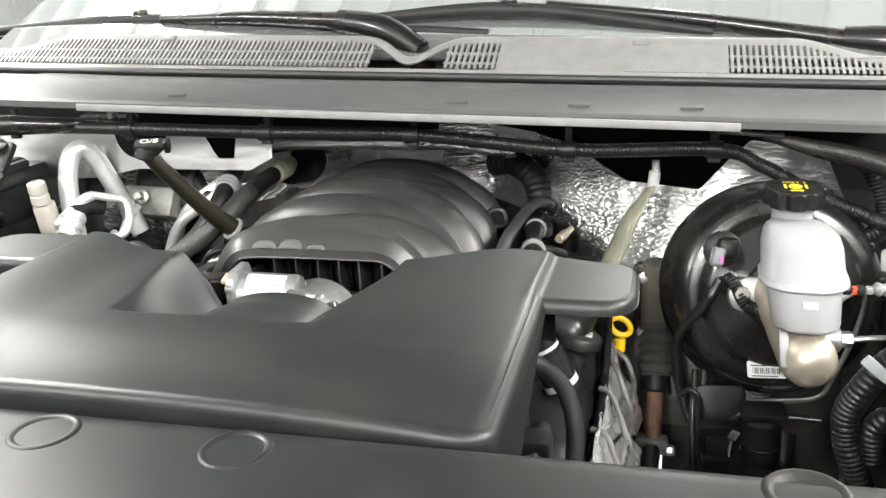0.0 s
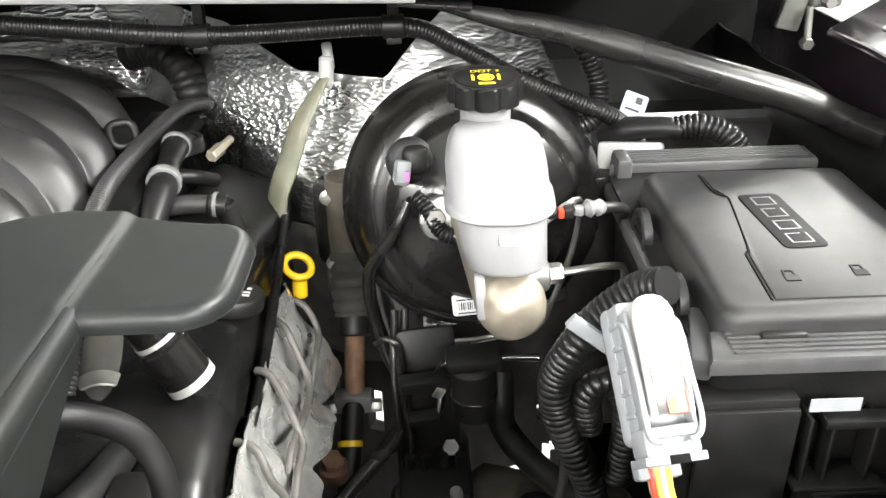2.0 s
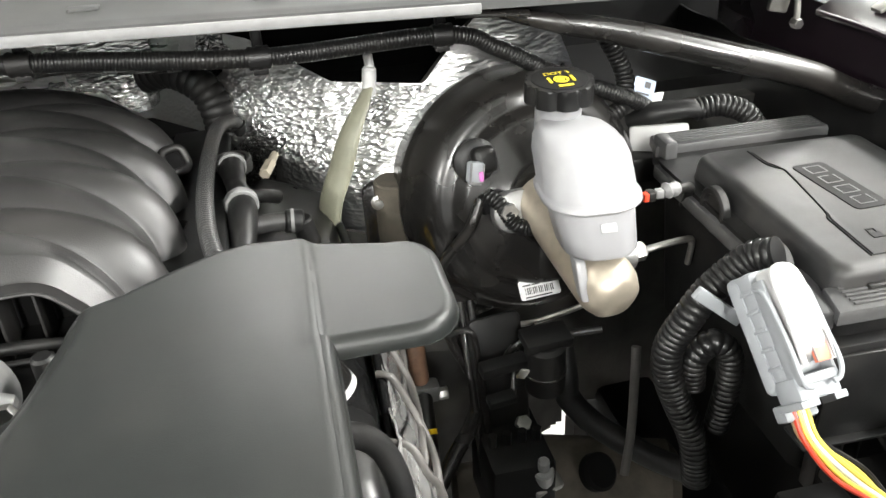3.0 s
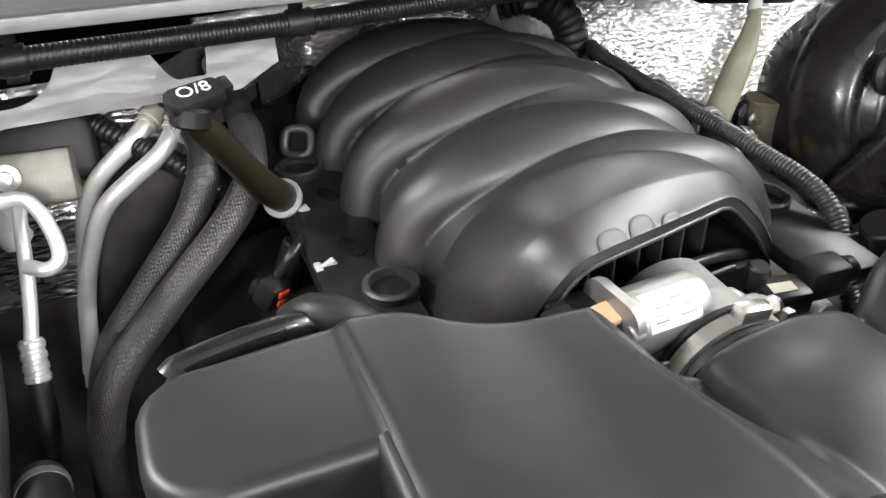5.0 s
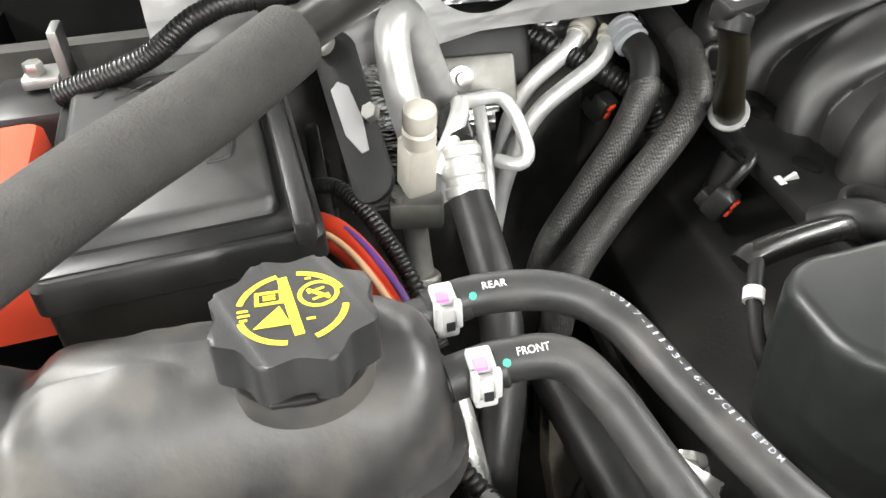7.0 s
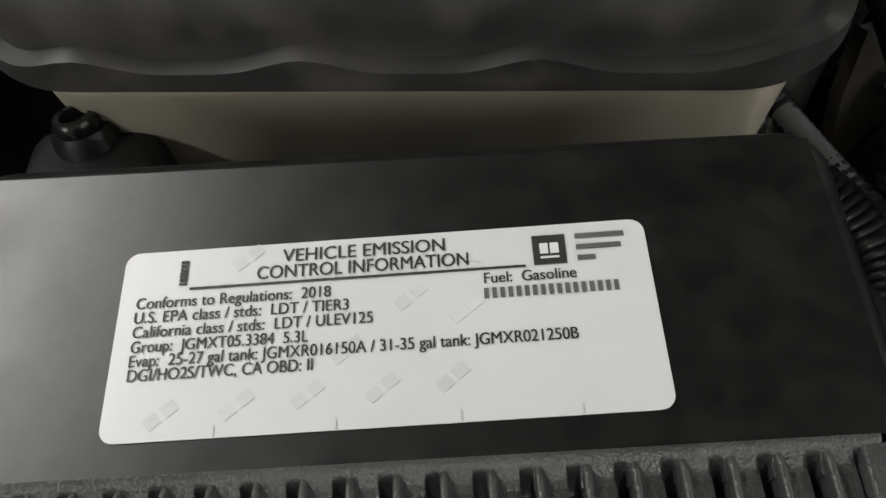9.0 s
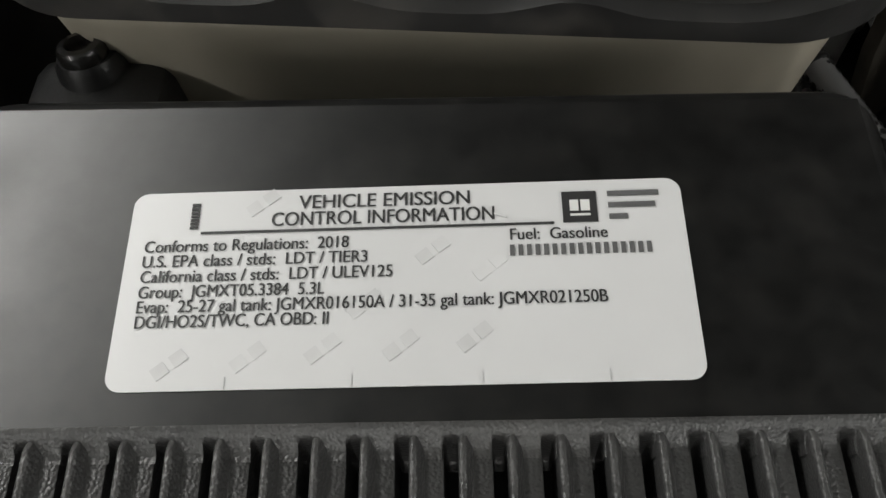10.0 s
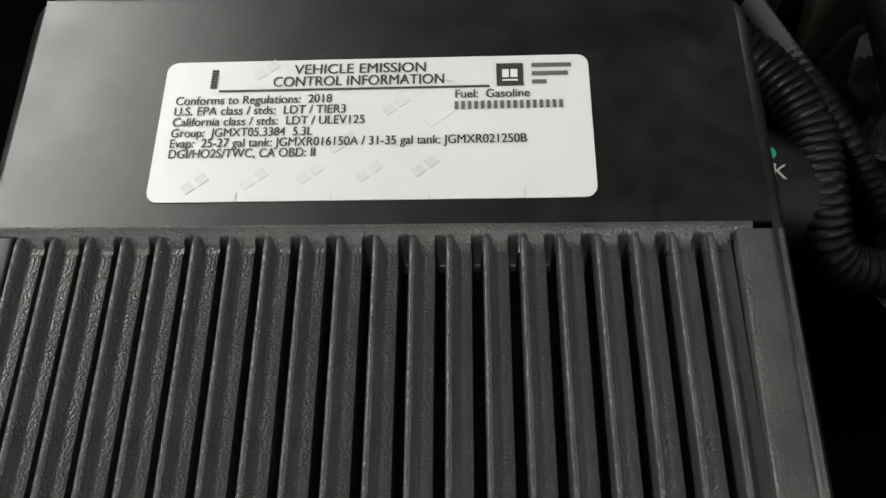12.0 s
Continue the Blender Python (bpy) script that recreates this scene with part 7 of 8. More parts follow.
for nm, pts in (("a", [(-0.346, 0.432, 1.074), (-0.341, 0.402, 1.064), (-0.347, 0.383, 1.043), (-0.368, 0.368, 1.013), (-0.410, 0.344, 0.975), (-0.447, 0.322, 0.938), (-0.466, 0.305, 0.88), (-0.475, 0.295, 0.80)]), ("b", [(-0.303, 0.525, 1.077), (-0.303, 0.462, 1.0745), (-0.303, 0.400, 1.066), (-0.310, 0.363, 1.051), (-0.320, 0.349, 1.040), (-0.345, 0.333, 1.020), (-0.400, 0.302, 0.984), (-0.446, 0.270, 0.950), (-0.464, 0.255, 0.89), (-0.472, 0.25, 0.80)])):
    hh = thing("heater_hose", pts[0], "heater hose in a woven grey sleeve", "hose", "heater hoses")
    part("bare_end", tube(pts[:3], 0.0125, 18, 0.005), M["rubber"], hh)
    part("sleeve", tube([Vector(pts[2]) + (Vector(pts[1]) - Vector(pts[2])) * 0.25] + pts[2:], 0.0136, 20, 0.004), M["braid"], hh, "woven grey sleeve")
    a, b = Vector(pts[0]), Vector(pts[1])
    # hose b ends in shade, so its cream crimp and spigot are coloured lighter
    crimp(hh, a + (a - b) * 0.35, a + (b - a) * 0.45, 0.0152, 3, M["nylon"] if nm == "b" else M["grey_plastic"])
    part("spigot", rod(a + (a - b) * 1.4, a + (a - b) * 0.2, 0.0125, 16), M["nylon"] if nm == "b" else M["plastic"], hh)

hose("wiring_conduit", [(-0.450, 0.520, 1.075), (-0.422, 0.480, 1.066), (-0.392, 0.450, 1.054), (-0.359, 0.420, 1.040), (-0.335, 0.400, 1.022), (-0.325, 0.385, 0.99)], 0.0105, M["conduit"], "black convoluted tube out of the firewall", ridge=(0.0046, 0.0014), n=14)

# purge tube with its marked connector
pg = thing("purge_tube", (-0.35, 0.25, 1.1), "dark olive plastic tube with a marked connector", "tube")
part("tube", tube([(-0.352, 0.258, 1.158), (-0.338, 0.272, 1.130), (-0.310, 0.312, 1.070), (-0.291, 0.338, 1.038)], 0.0104, 16, 0.006, taper=(0.95, 1.0, 1.1, 1.25)), M["olive"], pg)
pcn = part("connector", cat(xf(loft([(-0.010, 0.026, 0.016, 0.005, -0.004, 0), (-0.002, 0.036, 0.019, 0.005, 0, 0), (0.004, 0.037, 0.019, 0.005, 0, 0), (0.0065, 0.034, 0.016, 0.004, 0, 0)], 5), pose(-0.347, 0.260, 1.1655, 24, 0, 20)), xf(box(0, 0, 0, 0.008, 0.012, 0.016, 0.002), pose(-0.328, 0.268, 1.165, 24, 0, 20)), rod((-0.354, 0.254, 1.150), (-0.350, 0.257, 1.163), 0.0125, 18, 0.002)), M["plastic"], pg, "black quick connector")
words("O/8", 0.012, Matrix.Translation((-0.347, 0.2595, 1.1725)) @ Matrix.Rotation(radians(20), 4, "Z") @ Matrix.Rotation(radians(24), 4, "X") @ pose(-0.011, -0.004, 0.0), M["white_ink"], pcn, width=0.022)
part("foot_ring", lathe([(0.0155, 0), (0.0165, 0.001), (0.0165, 0.004), (0.0150, 0.005)], 24, along((-0.2905, 0.339, 1.036), (-0.31, 0.312, 1.07))), M["grey_mid"], pg)

# injector plugs, fuel rail and ignition leads on the passenger side
rail = thing("fuel_rail", (-0.28, 0.30, 0.98), "black fuel rail with injector plugs and red locks", "fuel rail")
part("rail", tube([(-0.283, 0.362, 1.012), (-0.280, 0.30, 1.008), (-0.276, 0.235, 1.008), (-0.270, 0.17, 1.0)], 0.0095, 14, 0.006), M["plastic"], rail)
for yy in (0.345, 0.262):
    part("white_clip", cat(xf(box(0, 0, 0, 0.016, 0.004, 0.014, 0.0015), pose(-0.276, yy, 1.014, 0, -30)), xf(box(0, 0, 0, 0.006, 0.012, 0.006, 0.0015), pose(-0.284, yy, 1.016))), M["white"], rail, "white retaining clip")
for bx_, by_, bz_ in ((-0.318, 0.283, 0.990), (-0.349, 0.467, 0.985)):
    pl = part("injector_plug", xf(cat(box(0, 0, 0, 0.022, 0.018, 0.026, 0.003), box(0, 0.012, -0.006, 0.014, 0.01, 0.014, 0.002)), pose(bx_, by_, bz_, 25, 10, 35)), M["plastic"], rail)
    part("red_lock", cat(xf(box(-0.001, -0.0098, 0.008, 0.010, 0.003, 0.006, 0.0008), pose(bx_, by_, bz_, 25, 10, 35)), xf(box(0.001, -0.0098, -0.003, 0.007, 0.003, 0.006, 0.0008), pose(bx_, by_, bz_, 25, 10, 35))), M["red"], pl, "red lock")
part("lead", tube([(-0.312, 0.286, 1.0), (-0.300, 0.285, 1.018), (-0.290, 0.296, 1.02), (-0.286, 0.320, 1.012), (-0.287, 0.345, 1.008)], 0.0045, 10, 0.004), M["conduit"], rail)
part("injector", rod((-0.288, 0.322, 1.005), (-0.305, 0.322, 0.962), 0.011, 16, 0.002), M["plastic"], rail)

pcv = thing("breather_pipe", (-0.36, 0.135, 1.05), "glossy black breather pipe into a round elbow", "pipe")
part("pipe", tube([(-0.398, 0.124, 1.068), (-0.390, 0.127, 1.071), (-0.355, 0.136, 1.070), (-0.322, 0.143, 1.066), (-0.300, 0.150, 1.050)], 0.0085, 16, 0.005), M["gloss"], pcv)
part("elbow", tube([(-0.322, 0.165, 1.052), (-0.310, 0.150, 1.066), (-0.292, 0.140, 1.062), (-0.276, 0.140, 1.045)], 0.0125, 16, 0.004), M["rubber"], pcv)
wtape = thing("coil_lead", (-0.425, 0.10, 0.99), "black plug lead with a white band", "cable")
part("lead", tube([(-0.388, 0.128, 1.070), (-0.396, 0.114, 1.072), (-0.405, 0.098, 1.066), (-0.409, 0.080, 1.050), (-0.404, 0.07, 1.03), (-0.396, 0.07, 0.99)], 0.0045, 12, 0.005), M["plastic_dark"], wtape)
part("band", rod((-0.4025, 0.103, 1.0683), (-0.406, 0.0965, 1.0655), 0.0060, 18), M["white"], wtape, "white tape band")

# lower hoses on the passenger side
hose("radiator_hose", [(-0.497, 0.200, 0.945), (-0.492, 0.172, 0.950), (-0.486, 0.139, 0.942), (-0.475, 0.070, 0.930), (-0.466, 0.0, 0.918), (-0.455, -0.10, 0.90)], 0.0165, M["rubber"], "thick black coolant hose running to the radiator", n=18, ends=True)
hose("convoluted_tube", [(-0.640, 0.05, 0.985), (-0.600, 0.040, 0.990), (-0.572, 0.022, 0.990), (-0.553, -0.005, 0.986), (-0.546, -0.036, 0.978), (-0.538, -0.058, 0.965), (-0.510, -0.060, 0.955), (-0.45, -0.055, 0.93)], 0.0105, M["conduit"], "black convoluted tube beside the air box", n=14, ridge=(0.0038, 0.0014))
wl = hose("white_tube", [(-0.590, 0.150, 0.965), (-0.575, 0.112, 0.958), (-0.560, 0.086, 0.951), (-0.543, 0.053, 0.951), (-0.524, 0.019, 0.951), (-0.50, -0.03, 0.94)], 0.0068, M["conduit"], "black tube with a pale sleeve", "tube", ridge=(0.004, 0.0012))
part("pale_sleeve", tube([(-0.562, 0.088, 0.952), (-0.543, 0.053, 0.9525), (-0.524, 0.019, 0.952), (-0.505, -0.015, 0.946)], 0.0052, 12, 0.005, taper=(1.15, 1.0, 0.75, 0.6)), M["grey_mid"], wl, "pale sleeve")
stub = hose("short_hose", [(-0.62, -0.03, 0.955), (-0.58, -0.025, 0.965), (-0.545, -0.030, 0.965)], 0.024, M["rubber"], "short thick black hose with white print", n=20)
words("TNK", 0.009, pose(-0.584, -0.034, 0.9893, 8, 0, -4), M["white_ink"], stub, width=0.02)
part("paint_dot", lathe([(0.003, 0), (0.003, 0.0006), (0, 0.0007)], 14, pose(-0.571, -0.024, 0.9895)), M["green_ink"], stub, "green paint dot")
clampm = thing("pipe_bracket", (-0.43, 0.085, 0.90), "bright folded metal pipe bracket", "bracket")
part("loop", thicken(grid(20, 4, lambda u, v: (-0.430 + 0.016 * math.cos(radians(250 - 280 * u)) - 0.004 * v, 0.070 + 0.030 * v + 0.006 * math.sin(u * 5), 0.902 + 0.020 * math.sin(radians(250 - 280 * u)))), 0.0018), M["steel"], clampm)
part("strap", xf(box(0, 0, 0, 0.05, 0.022, 0.004, 0.001), pose(-0.425, 0.095, 0.915, 20, 25, -35)), M["shield"], clampm)
hose("steel_line", [(-0.60, 0.235, 0.97), (-0.580, 0.205, 0.965), (-0.565, 0.17, 0.955), (-0.560, 0.13, 0.92), (-0.555, 0.11, 0.88)], 0.0105, M["shield"], "bent steel line with a union nut", "pipe", n=16)
wires = thing("battery_cable", (-0.62, 0.24, 1.04), "red battery cables with purple and tan wires", "cable")
for off, nm, r in (((0, 0, 0), "red", 0.0062), ((-0.004, -0.012, -0.004), "red", 0.0058), ((0.004, -0.006, 0.003), "purple", 0.0025), ((-0.004, -0.014, 0.003), "peach", 0.0022)):
    o = Vector(off)
    part("wire", tube([Vector(p) + o for p in ((-0.645, 0.262, 1.055), (-0.622, 0.235, 1.060), (-0.602, 0.200, 1.050), (-0.588, 0.168, 1.028), (-0.584, 0.145, 0.995), (-0.59, 0.13, 0.95))], r, 12, 0.006), M[nm], wires)
hose("wiring_conduit", [(-0.640, 0.305, 1.050), (-0.618, 0.280, 1.062), (-0.600, 0.245, 1.058), (-0.582, 0.205, 1.035), (-0.57, 0.17, 1.0)], 0.0060, M["conduit"], "thin black convoluted wiring tube", ridge=(0.0032, 0.001), n=12)

# exhaust shield, plug and bracket low on the passenger side
es = thing("exhaust_shield", (-0.42, 0.09, 0.84), "bright folded exhaust shield with a bolted tab", "heat shield")
ESM = Matrix.Translation((-0.420, 0.085, 0.846)) @ Matrix.Rotation(radians(-28), 4, "Z") @ Matrix.Rotation(radians(12), 4, "X")
part("sheet", xf(thicken(grid(24, 16, lambda u, v: (0.034 * math.cos(math.pi * (0.95 - 0.9 * u)), -0.040 + 0.072 * v, 0.030 * math.sin(math.pi * (0.95 - 0.9 * u)) + 0.0012 * noise.noise((u * 4, v * 5, 1.0)))), 0.0012), ESM), M["shield"], es)
part("tab", xf(thicken(grid(10, 8, lambda u, v: (-0.020 + 0.034 * u, 0.033 + 0.024 * v, 0.026 + 0.010 * v - 0.006 * (2 * u - 1) ** 2)), 0.0014), ESM), M["shield"], es)
part("bolt", xf(hexnut((-0.004, 0.046, 0.030), (-0.004, 0.043, 0.040), 0.006), ESM), M["dull_alu"], es)
kp = thing("knock_sensor_plug", (-0.455, 0.145, 0.89), "pale grey plug on a short lead", "plug")
part("body", cat(rod((-0.448, 0.142, 0.893), (-0.438, 0.150, 0.896), 0.0105, 18, 0.003), rod((-0.470, 0.136, 0.886), (-0.448, 0.142, 0.893), 0.0060, 14, 0.001)), M["grey_mid"], kp)
part("lead", tube([(-0.470, 0.136, 0.886), (-0.485, 0.128, 0.876), (-0.495, 0.12, 0.85)], 0.0045, 10, 0.005), M["plastic"], kp)
eb = thing("mount_bracket", (-0.475, 0.165, 0.86), "dusty cast engine mount bracket", "bracket")
part("web", xf(prism([(-0.026, -0.075), (0.022, -0.075), (0.026, -0.01), (0.012, 0.045), (-0.004, 0.058), (-0.016, 0.02)], -0.005, 0.005, 0.003), pose(-0.484, 0.158, 0.862, 70, 0, 28)), M["dusty_iron"], eb)
part("bolt", hexnut((-0.484, 0.150, 0.900), (-0.482, 0.142, 0.908), 0.0075), M["dull_alu"], eb)

# ---------------------------------------------------------------- driver side of the engine
oil = thing("oil_filler", (0.16, 0.14, 0.93), "black filler tube with white rings", "filler tube")
O0, O1 = Vector((0.140, 0.142, 1.018)), Vector((0.177, 0.141, 0.943))
part("tube", cat(rod(O0, O0.lerp(O1, 0.55), 0.0165, 24, 0.002), rod(O0.lerp(O1, 0.5), O1, 0.0185, 24, 0.003)), M["gloss"], oil)
part("ring", rod(O0.lerp(O1, 0.43), O0.lerp(O1, 0.475), 0.0170, 28), M["white"], oil, "white ring")
part("seat", cat(rod(O0.lerp(O1, 0.90), O0.lerp(O1, 0.98), 0.0190, 28)), M["white"], oil, "white seal")
hose("breather_hose", [(0.12, -0.03, 1.045), (0.150, -0.028, 1.052), (0.168, -0.024, 1.049), (0.186, -0.012, 1.032), (0.198, -0.008, 1.012), (0.205, -0.015, 0.982), (0.203, -0.03, 0.93)], 0.0076, M["rubber"], "black rubber breather hose round the cover", n=18, ends=True)
hose("heater_pipe", [(0.10, -0.02, 0.95), (0.128, 0.0, 0.95), (0.14, 0.05, 0.94), (0.14, 0.12, 0.92)], 0.012, M["rubber"], "black hose under the engine cover", n=14)
dipst = thing("dipstick", (0.226, 0.36, 0.75), "yellow ring handle of the oil dipstick", "dipstick")
DP = Vector((0.226, 0.350, 0.918))
ringpts = [DP + Vector((0.0122 * math.cos(a) + 0.003 * math.sin(a), 0.0090 * math.sin(a), 0.0062 * math.sin(a) - 0.006 * math.cos(a) + 0.005)) for a in [2 * math.pi * k / 20 for k in range(21)]]
part("handle", cat(tube(ringpts, 0.0038, 10, 0.003, cap=False), rod(DP + Vector((0, 0, -0.011)), DP + Vector((-0.001, -0.003, -0.028)), 0.0075, 14, 0.001)), M["yellow"], dipst)
part("tube", tube([DP + Vector((-0.001, -0.003, -0.026)), DP + Vector((-0.005, -0.01, -0.07)), DP + Vector((-0.02, -0.04, -0.15))], 0.0050, 10, 0.008), M["plastic"], dipst)
for k, pts in enumerate(([(0.215, 0.265, 0.916), (0.225, 0.255, 0.914), (0.236, 0.242, 0.892), (0.245, 0.228, 0.872), (0.245, 0.186, 0.871), (0.240, 0.135, 0.874), (0.24, 0.11, 0.84)], [(0.212, 0.185, 0.92), (0.224, 0.180, 0.918), (0.238, 0.170, 0.888), (0.247, 0.152, 0.868), (0.247, 0.115, 0.868), (0.245, 0.09, 0.84)], [(0.21, 0.105, 0.916), (0.225, 0.099, 0.914), (0.235, 0.089, 0.893), (0.245, 0.087, 0.872), (0.25, 0.07, 0.83)], [(0.222, 0.325, 0.90), (0.235, 0.318, 0.894), (0.245, 0.307, 0.872), (0.246, 0.264, 0.870), (0.24, 0.24, 0.84)])):
    hose("plug_lead", pts, 0.0033, M["plug_lead"], "grey sleeved lead over the heat shield", "cable", "plug leads", n=10)
fl = hose("vapour_hose", [(0.120, 0.548, 1.016), (0.113, 0.541, 1.029), (0.104, 0.524, 1.035), (0.096, 0.500, 1.038), (0.092, 0.450, 1.041), (0.090, 0.390, 1.043), (0.090, 0.330, 1.045), (0.092, 0.280, 1.046), (0.096, 0.235, 1.044), (0.103, 0.196, 1.040), (0.107, 0.172, 1.032), (0.107, 0.155, 1.020), (0.104, 0.140, 1.003), (0.098, 0.108, 0.962)], 0.0078, M["hose"], "black ribbed vapour hose along the manifold", n=16, ridge=(0.0032, 0.0008))
part("elbow", tube([(0.105, 0.575, 0.990), (0.118, 0.560, 1.006), (0.119, 0.549, 1.016), (0.115, 0.543, 1.026)], 0.0102, 14, 0.004), M["plastic"], fl, "black plastic elbow")
cp = thing("coolant_pipe", (0.10, 0.15, 0.92), "dusty grey coolant pipe under the engine cover", "pipe")
part("pipe", tube([(0.070, 0.26, 0.945), (0.086, 0.21, 0.938), (0.105, 0.14, 0.925), (0.130, 0.07, 0.905), (0.14, 0.02, 0.88)], 0.020, 18, 0.006), M["fabric"], cp)
part("band", rod((0.100, 0.158, 0.929), (0.104, 0.143, 0.926), 0.0212, 22, 0.001), M["dull_alu"], cp, "dull metal hose band")
conn = thing("line_connector", (0.13, 0.42, 0.98), "black quick connectors with grey collars", "connector")
part("body", cat(tube([(0.118, 0.46, 1.010), (0.110, 0.425, 1.026), (0.113, 0.38, 1.026), (0.119, 0.33, 1.022), (0.116, 0.28, 1.000)], 0.0115, 14, 0.004, taper=(0.8, 1.15, 0.85, 1.2, 0.9)), tube([(0.113, 0.36, 1.018), (0.135, 0.372, 1.012), (0.150, 0.39, 1.000)], 0.007, 12, 0.004)), M["plastic"], conn)
part("collar", rod((0.1095, 0.418, 1.0275), (0.1105, 0.412, 1.0275), 0.0148, 20, 0.001), M["grey_mid"], conn, "grey collar")
part("collar", rod((0.118, 0.340, 1.0235), (0.119, 0.331, 1.023), 0.0158, 20, 0.001), M["grey_mid"], conn, "grey collar")
part("brass_fitting", cat(rod((0.140, 0.422, 1.012), (0.147, 0.444, 1.014), 0.0065, 6, 0.001), rod((0.147, 0.444, 1.014), (0.153, 0.462, 1.016), 0.0045, 12, 0.001)), M["tan_alu"], conn, "pale brass fitting")
cb = thing("coil_cover", (0.15, 0.37, 0.93), "smooth glossy black cover over the ignition coils", "cover")
part("hump", xf(box(0, 0, 0, 0.105, 0.250, 0.075, 0.026, 5), pose(0.148, 0.372, 0.940, -3, 22, -6)), M["gloss_cover"], cb)
part("step", xf(box(0, 0, 0, 0.075, 0.075, 0.040, 0.014, 4), pose(0.118, 0.300, 0.968, 0, 14, 0)), M["gloss_cover"], cb)
part("edge_bead", tube([(0.200, 0.480, 0.955), (0.209, 0.40, 0.948), (0.214, 0.30, 0.936), (0.216, 0.22, 0.922), (0.214, 0.14, 0.905), (0.205, 0.06, 0.895)], 0.0045, 10, 0.006), M["gloss_cover"], cb)
vp = thing("vent_pipe", (0.12, 0.33, 0.99), "grey-black vent pipe with a round elbow", "pipe")
part("pipe", tube([(0.078, 0.300, 0.992), (0.100, 0.318, 1.000), (0.130, 0.330, 1.002), (0.158, 0.334, 1.000)], 0.0088, 16, 0.004, taper=(0.6, 0.9, 1, 1)), M["hose"], vp)
part("elbow", cat(rod((0.154, 0.334, 1.000), (0.172, 0.335, 0.997), 0.0112, 20, 0.002), rod((0.170, 0.335, 1.000), (0.176, 0.335, 0.970), 0.0105, 20, 0.002)), M["plastic"], vp)
part("collar", rod((0.160, 0.334, 0.9995), (0.163, 0.334, 0.9992), 0.0118, 20), M["grey_mid"], vp, "grey collar")

# big convoluted harness beside the fuse box
hn = hose("wiring_loom", [(0.503, 0.086, 1.043), (0.490, 0.100, 1.032), (0.466, 0.107, 1.006), (0.450, 0.108, 0.982), (0.440, 0.114, 0.952), (0.443, 0.117, 0.922), (0.455, 0.116, 0.888), (0.470, 0.112, 0.850), (0.478, 0.110, 0.800)], 0.0127, M["conduit"], "thick black convoluted wiring loom", n=20, ridge=(0.0048, 0.0014))
part("tie", xf(box(0, 0, 0, 0.05, 0.006, 0.010, 0.001), pose(0.462, 0.088, 1.003, 0, 40, 0)), M["grey_plastic"], hn, "grey cable tie")
hose("wiring_loom", [(0.467, 0.118, 0.905), (0.463, 0.112, 0.938), (0.475, 0.106, 0.955), (0.489, 0.104, 0.940), (0.492, 0.106, 0.905), (0.49, 0.11, 0.86)], 0.0110, M["conduit"], "black convoluted wiring loom in a bend", n=16, ridge=(0.005, 0.0018))
hose("wiring_loom", [(0.580, 0.030, 0.905), (0.596, 0.012, 0.918), (0.612, -0.010, 0.910), (0.614, -0.035, 0.885), (0.590, -0.055, 0.860), (0.550, -0.070, 0.835)], 0.0165, M["conduit"], "thick black convoluted loom below the fuse box", n=18, ridge=(0.0058, 0.0016))
hose("abs_hose", [(0.420, 0.30, 0.82), (0.418, 0.281, 0.797), (0.421, 0.279, 0.770), (0.444, 0.264, 0.742), (0.476, 0.246, 0.720), (0.509, 0.232, 0.700), (0.55, 0.22, 0.68)], 0.0135, M["rubber"], "black rubber hose below the master cylinder", n=16)
for pts in ([(0.318, 0.33, 0.88), (0.316, 0.30, 0.84), (0.318, 0.28, 0.78), (0.32, 0.26, 0.70)], [(0.328, 0.33, 0.88), (0.327, 0.30, 0.84), (0.329, 0.28, 0.78), (0.33, 0.26, 0.70)], [(0.345, 0.30, 0.80), (0.37, 0.29, 0.845), (0.42, 0.285, 0.850), (0.455, 0.28, 0.852)]):
    hose("brake_line", pts, 0.0042, M["gloss"], "thin black brake line", "pipe", "brake lines", n=10)
hose("vent_tube", [(0.478, 0.245, 0.85), (0.475, 0.237, 0.82), (0.475, 0.235, 0.75), (0.465, 0.223, 0.70)], 0.0048, M["plug_lead"], "thin grey vent tube beside the loom", "tube", n=10)
abs_ = thing("abs_unit", (0.37, 0.25, 0.72), "black hydraulic unit low in the bay", "abs unit")
part("body", box(0.352, 0.26, 0.70, 0.07, 0.10, 0.10, 0.01), M["plastic_dark"], abs_)
part("motor", rod((0.352, 0.22, 0.68), (0.352, 0.15, 0.675), 0.030, 28, 0.005), M["plastic"], abs_)
part("fitting", cat(*[rod((0.328 + 0.016 * k, 0.25, 0.75), (0.328 + 0.016 * k, 0.25, 0.764), 0.005, 6) for k in range(4)]), M["plastic"], abs_)
pl2 = thing("relay_block", (0.50, -0.03, 0.86), "black relay block with small sockets", "connector")
part("body", box(0.495, -0.02, 0.875, 0.05, 0.04, 0.05, 0.004), M["plastic"], pl2)
part("socket", box(0.495, -0.043, 0.885, 0.04, 0.008, 0.03, 0.002), M["plastic_dark"], pl2)
axle = thing("steering_gear", (0.42, 0.3, 0.6), "dusty cast steering gear housing", "steering gear")
part("housing", cat(rod((0.385, 0.335, 0.600), (0.56, 0.275, 0.600), 0.058, 36, 0.012), rod((0.30, 0.345, 0.60), (0.385, 0.335, 0.60), 0.030, 24, 0.006)), M["dusty_iron"], axle)
part("adjuster", cat(rod((0.452, 0.275, 0.655), (0.458, 0.262, 0.668), 0.022, 24, 0.004)), M["void"], axle)
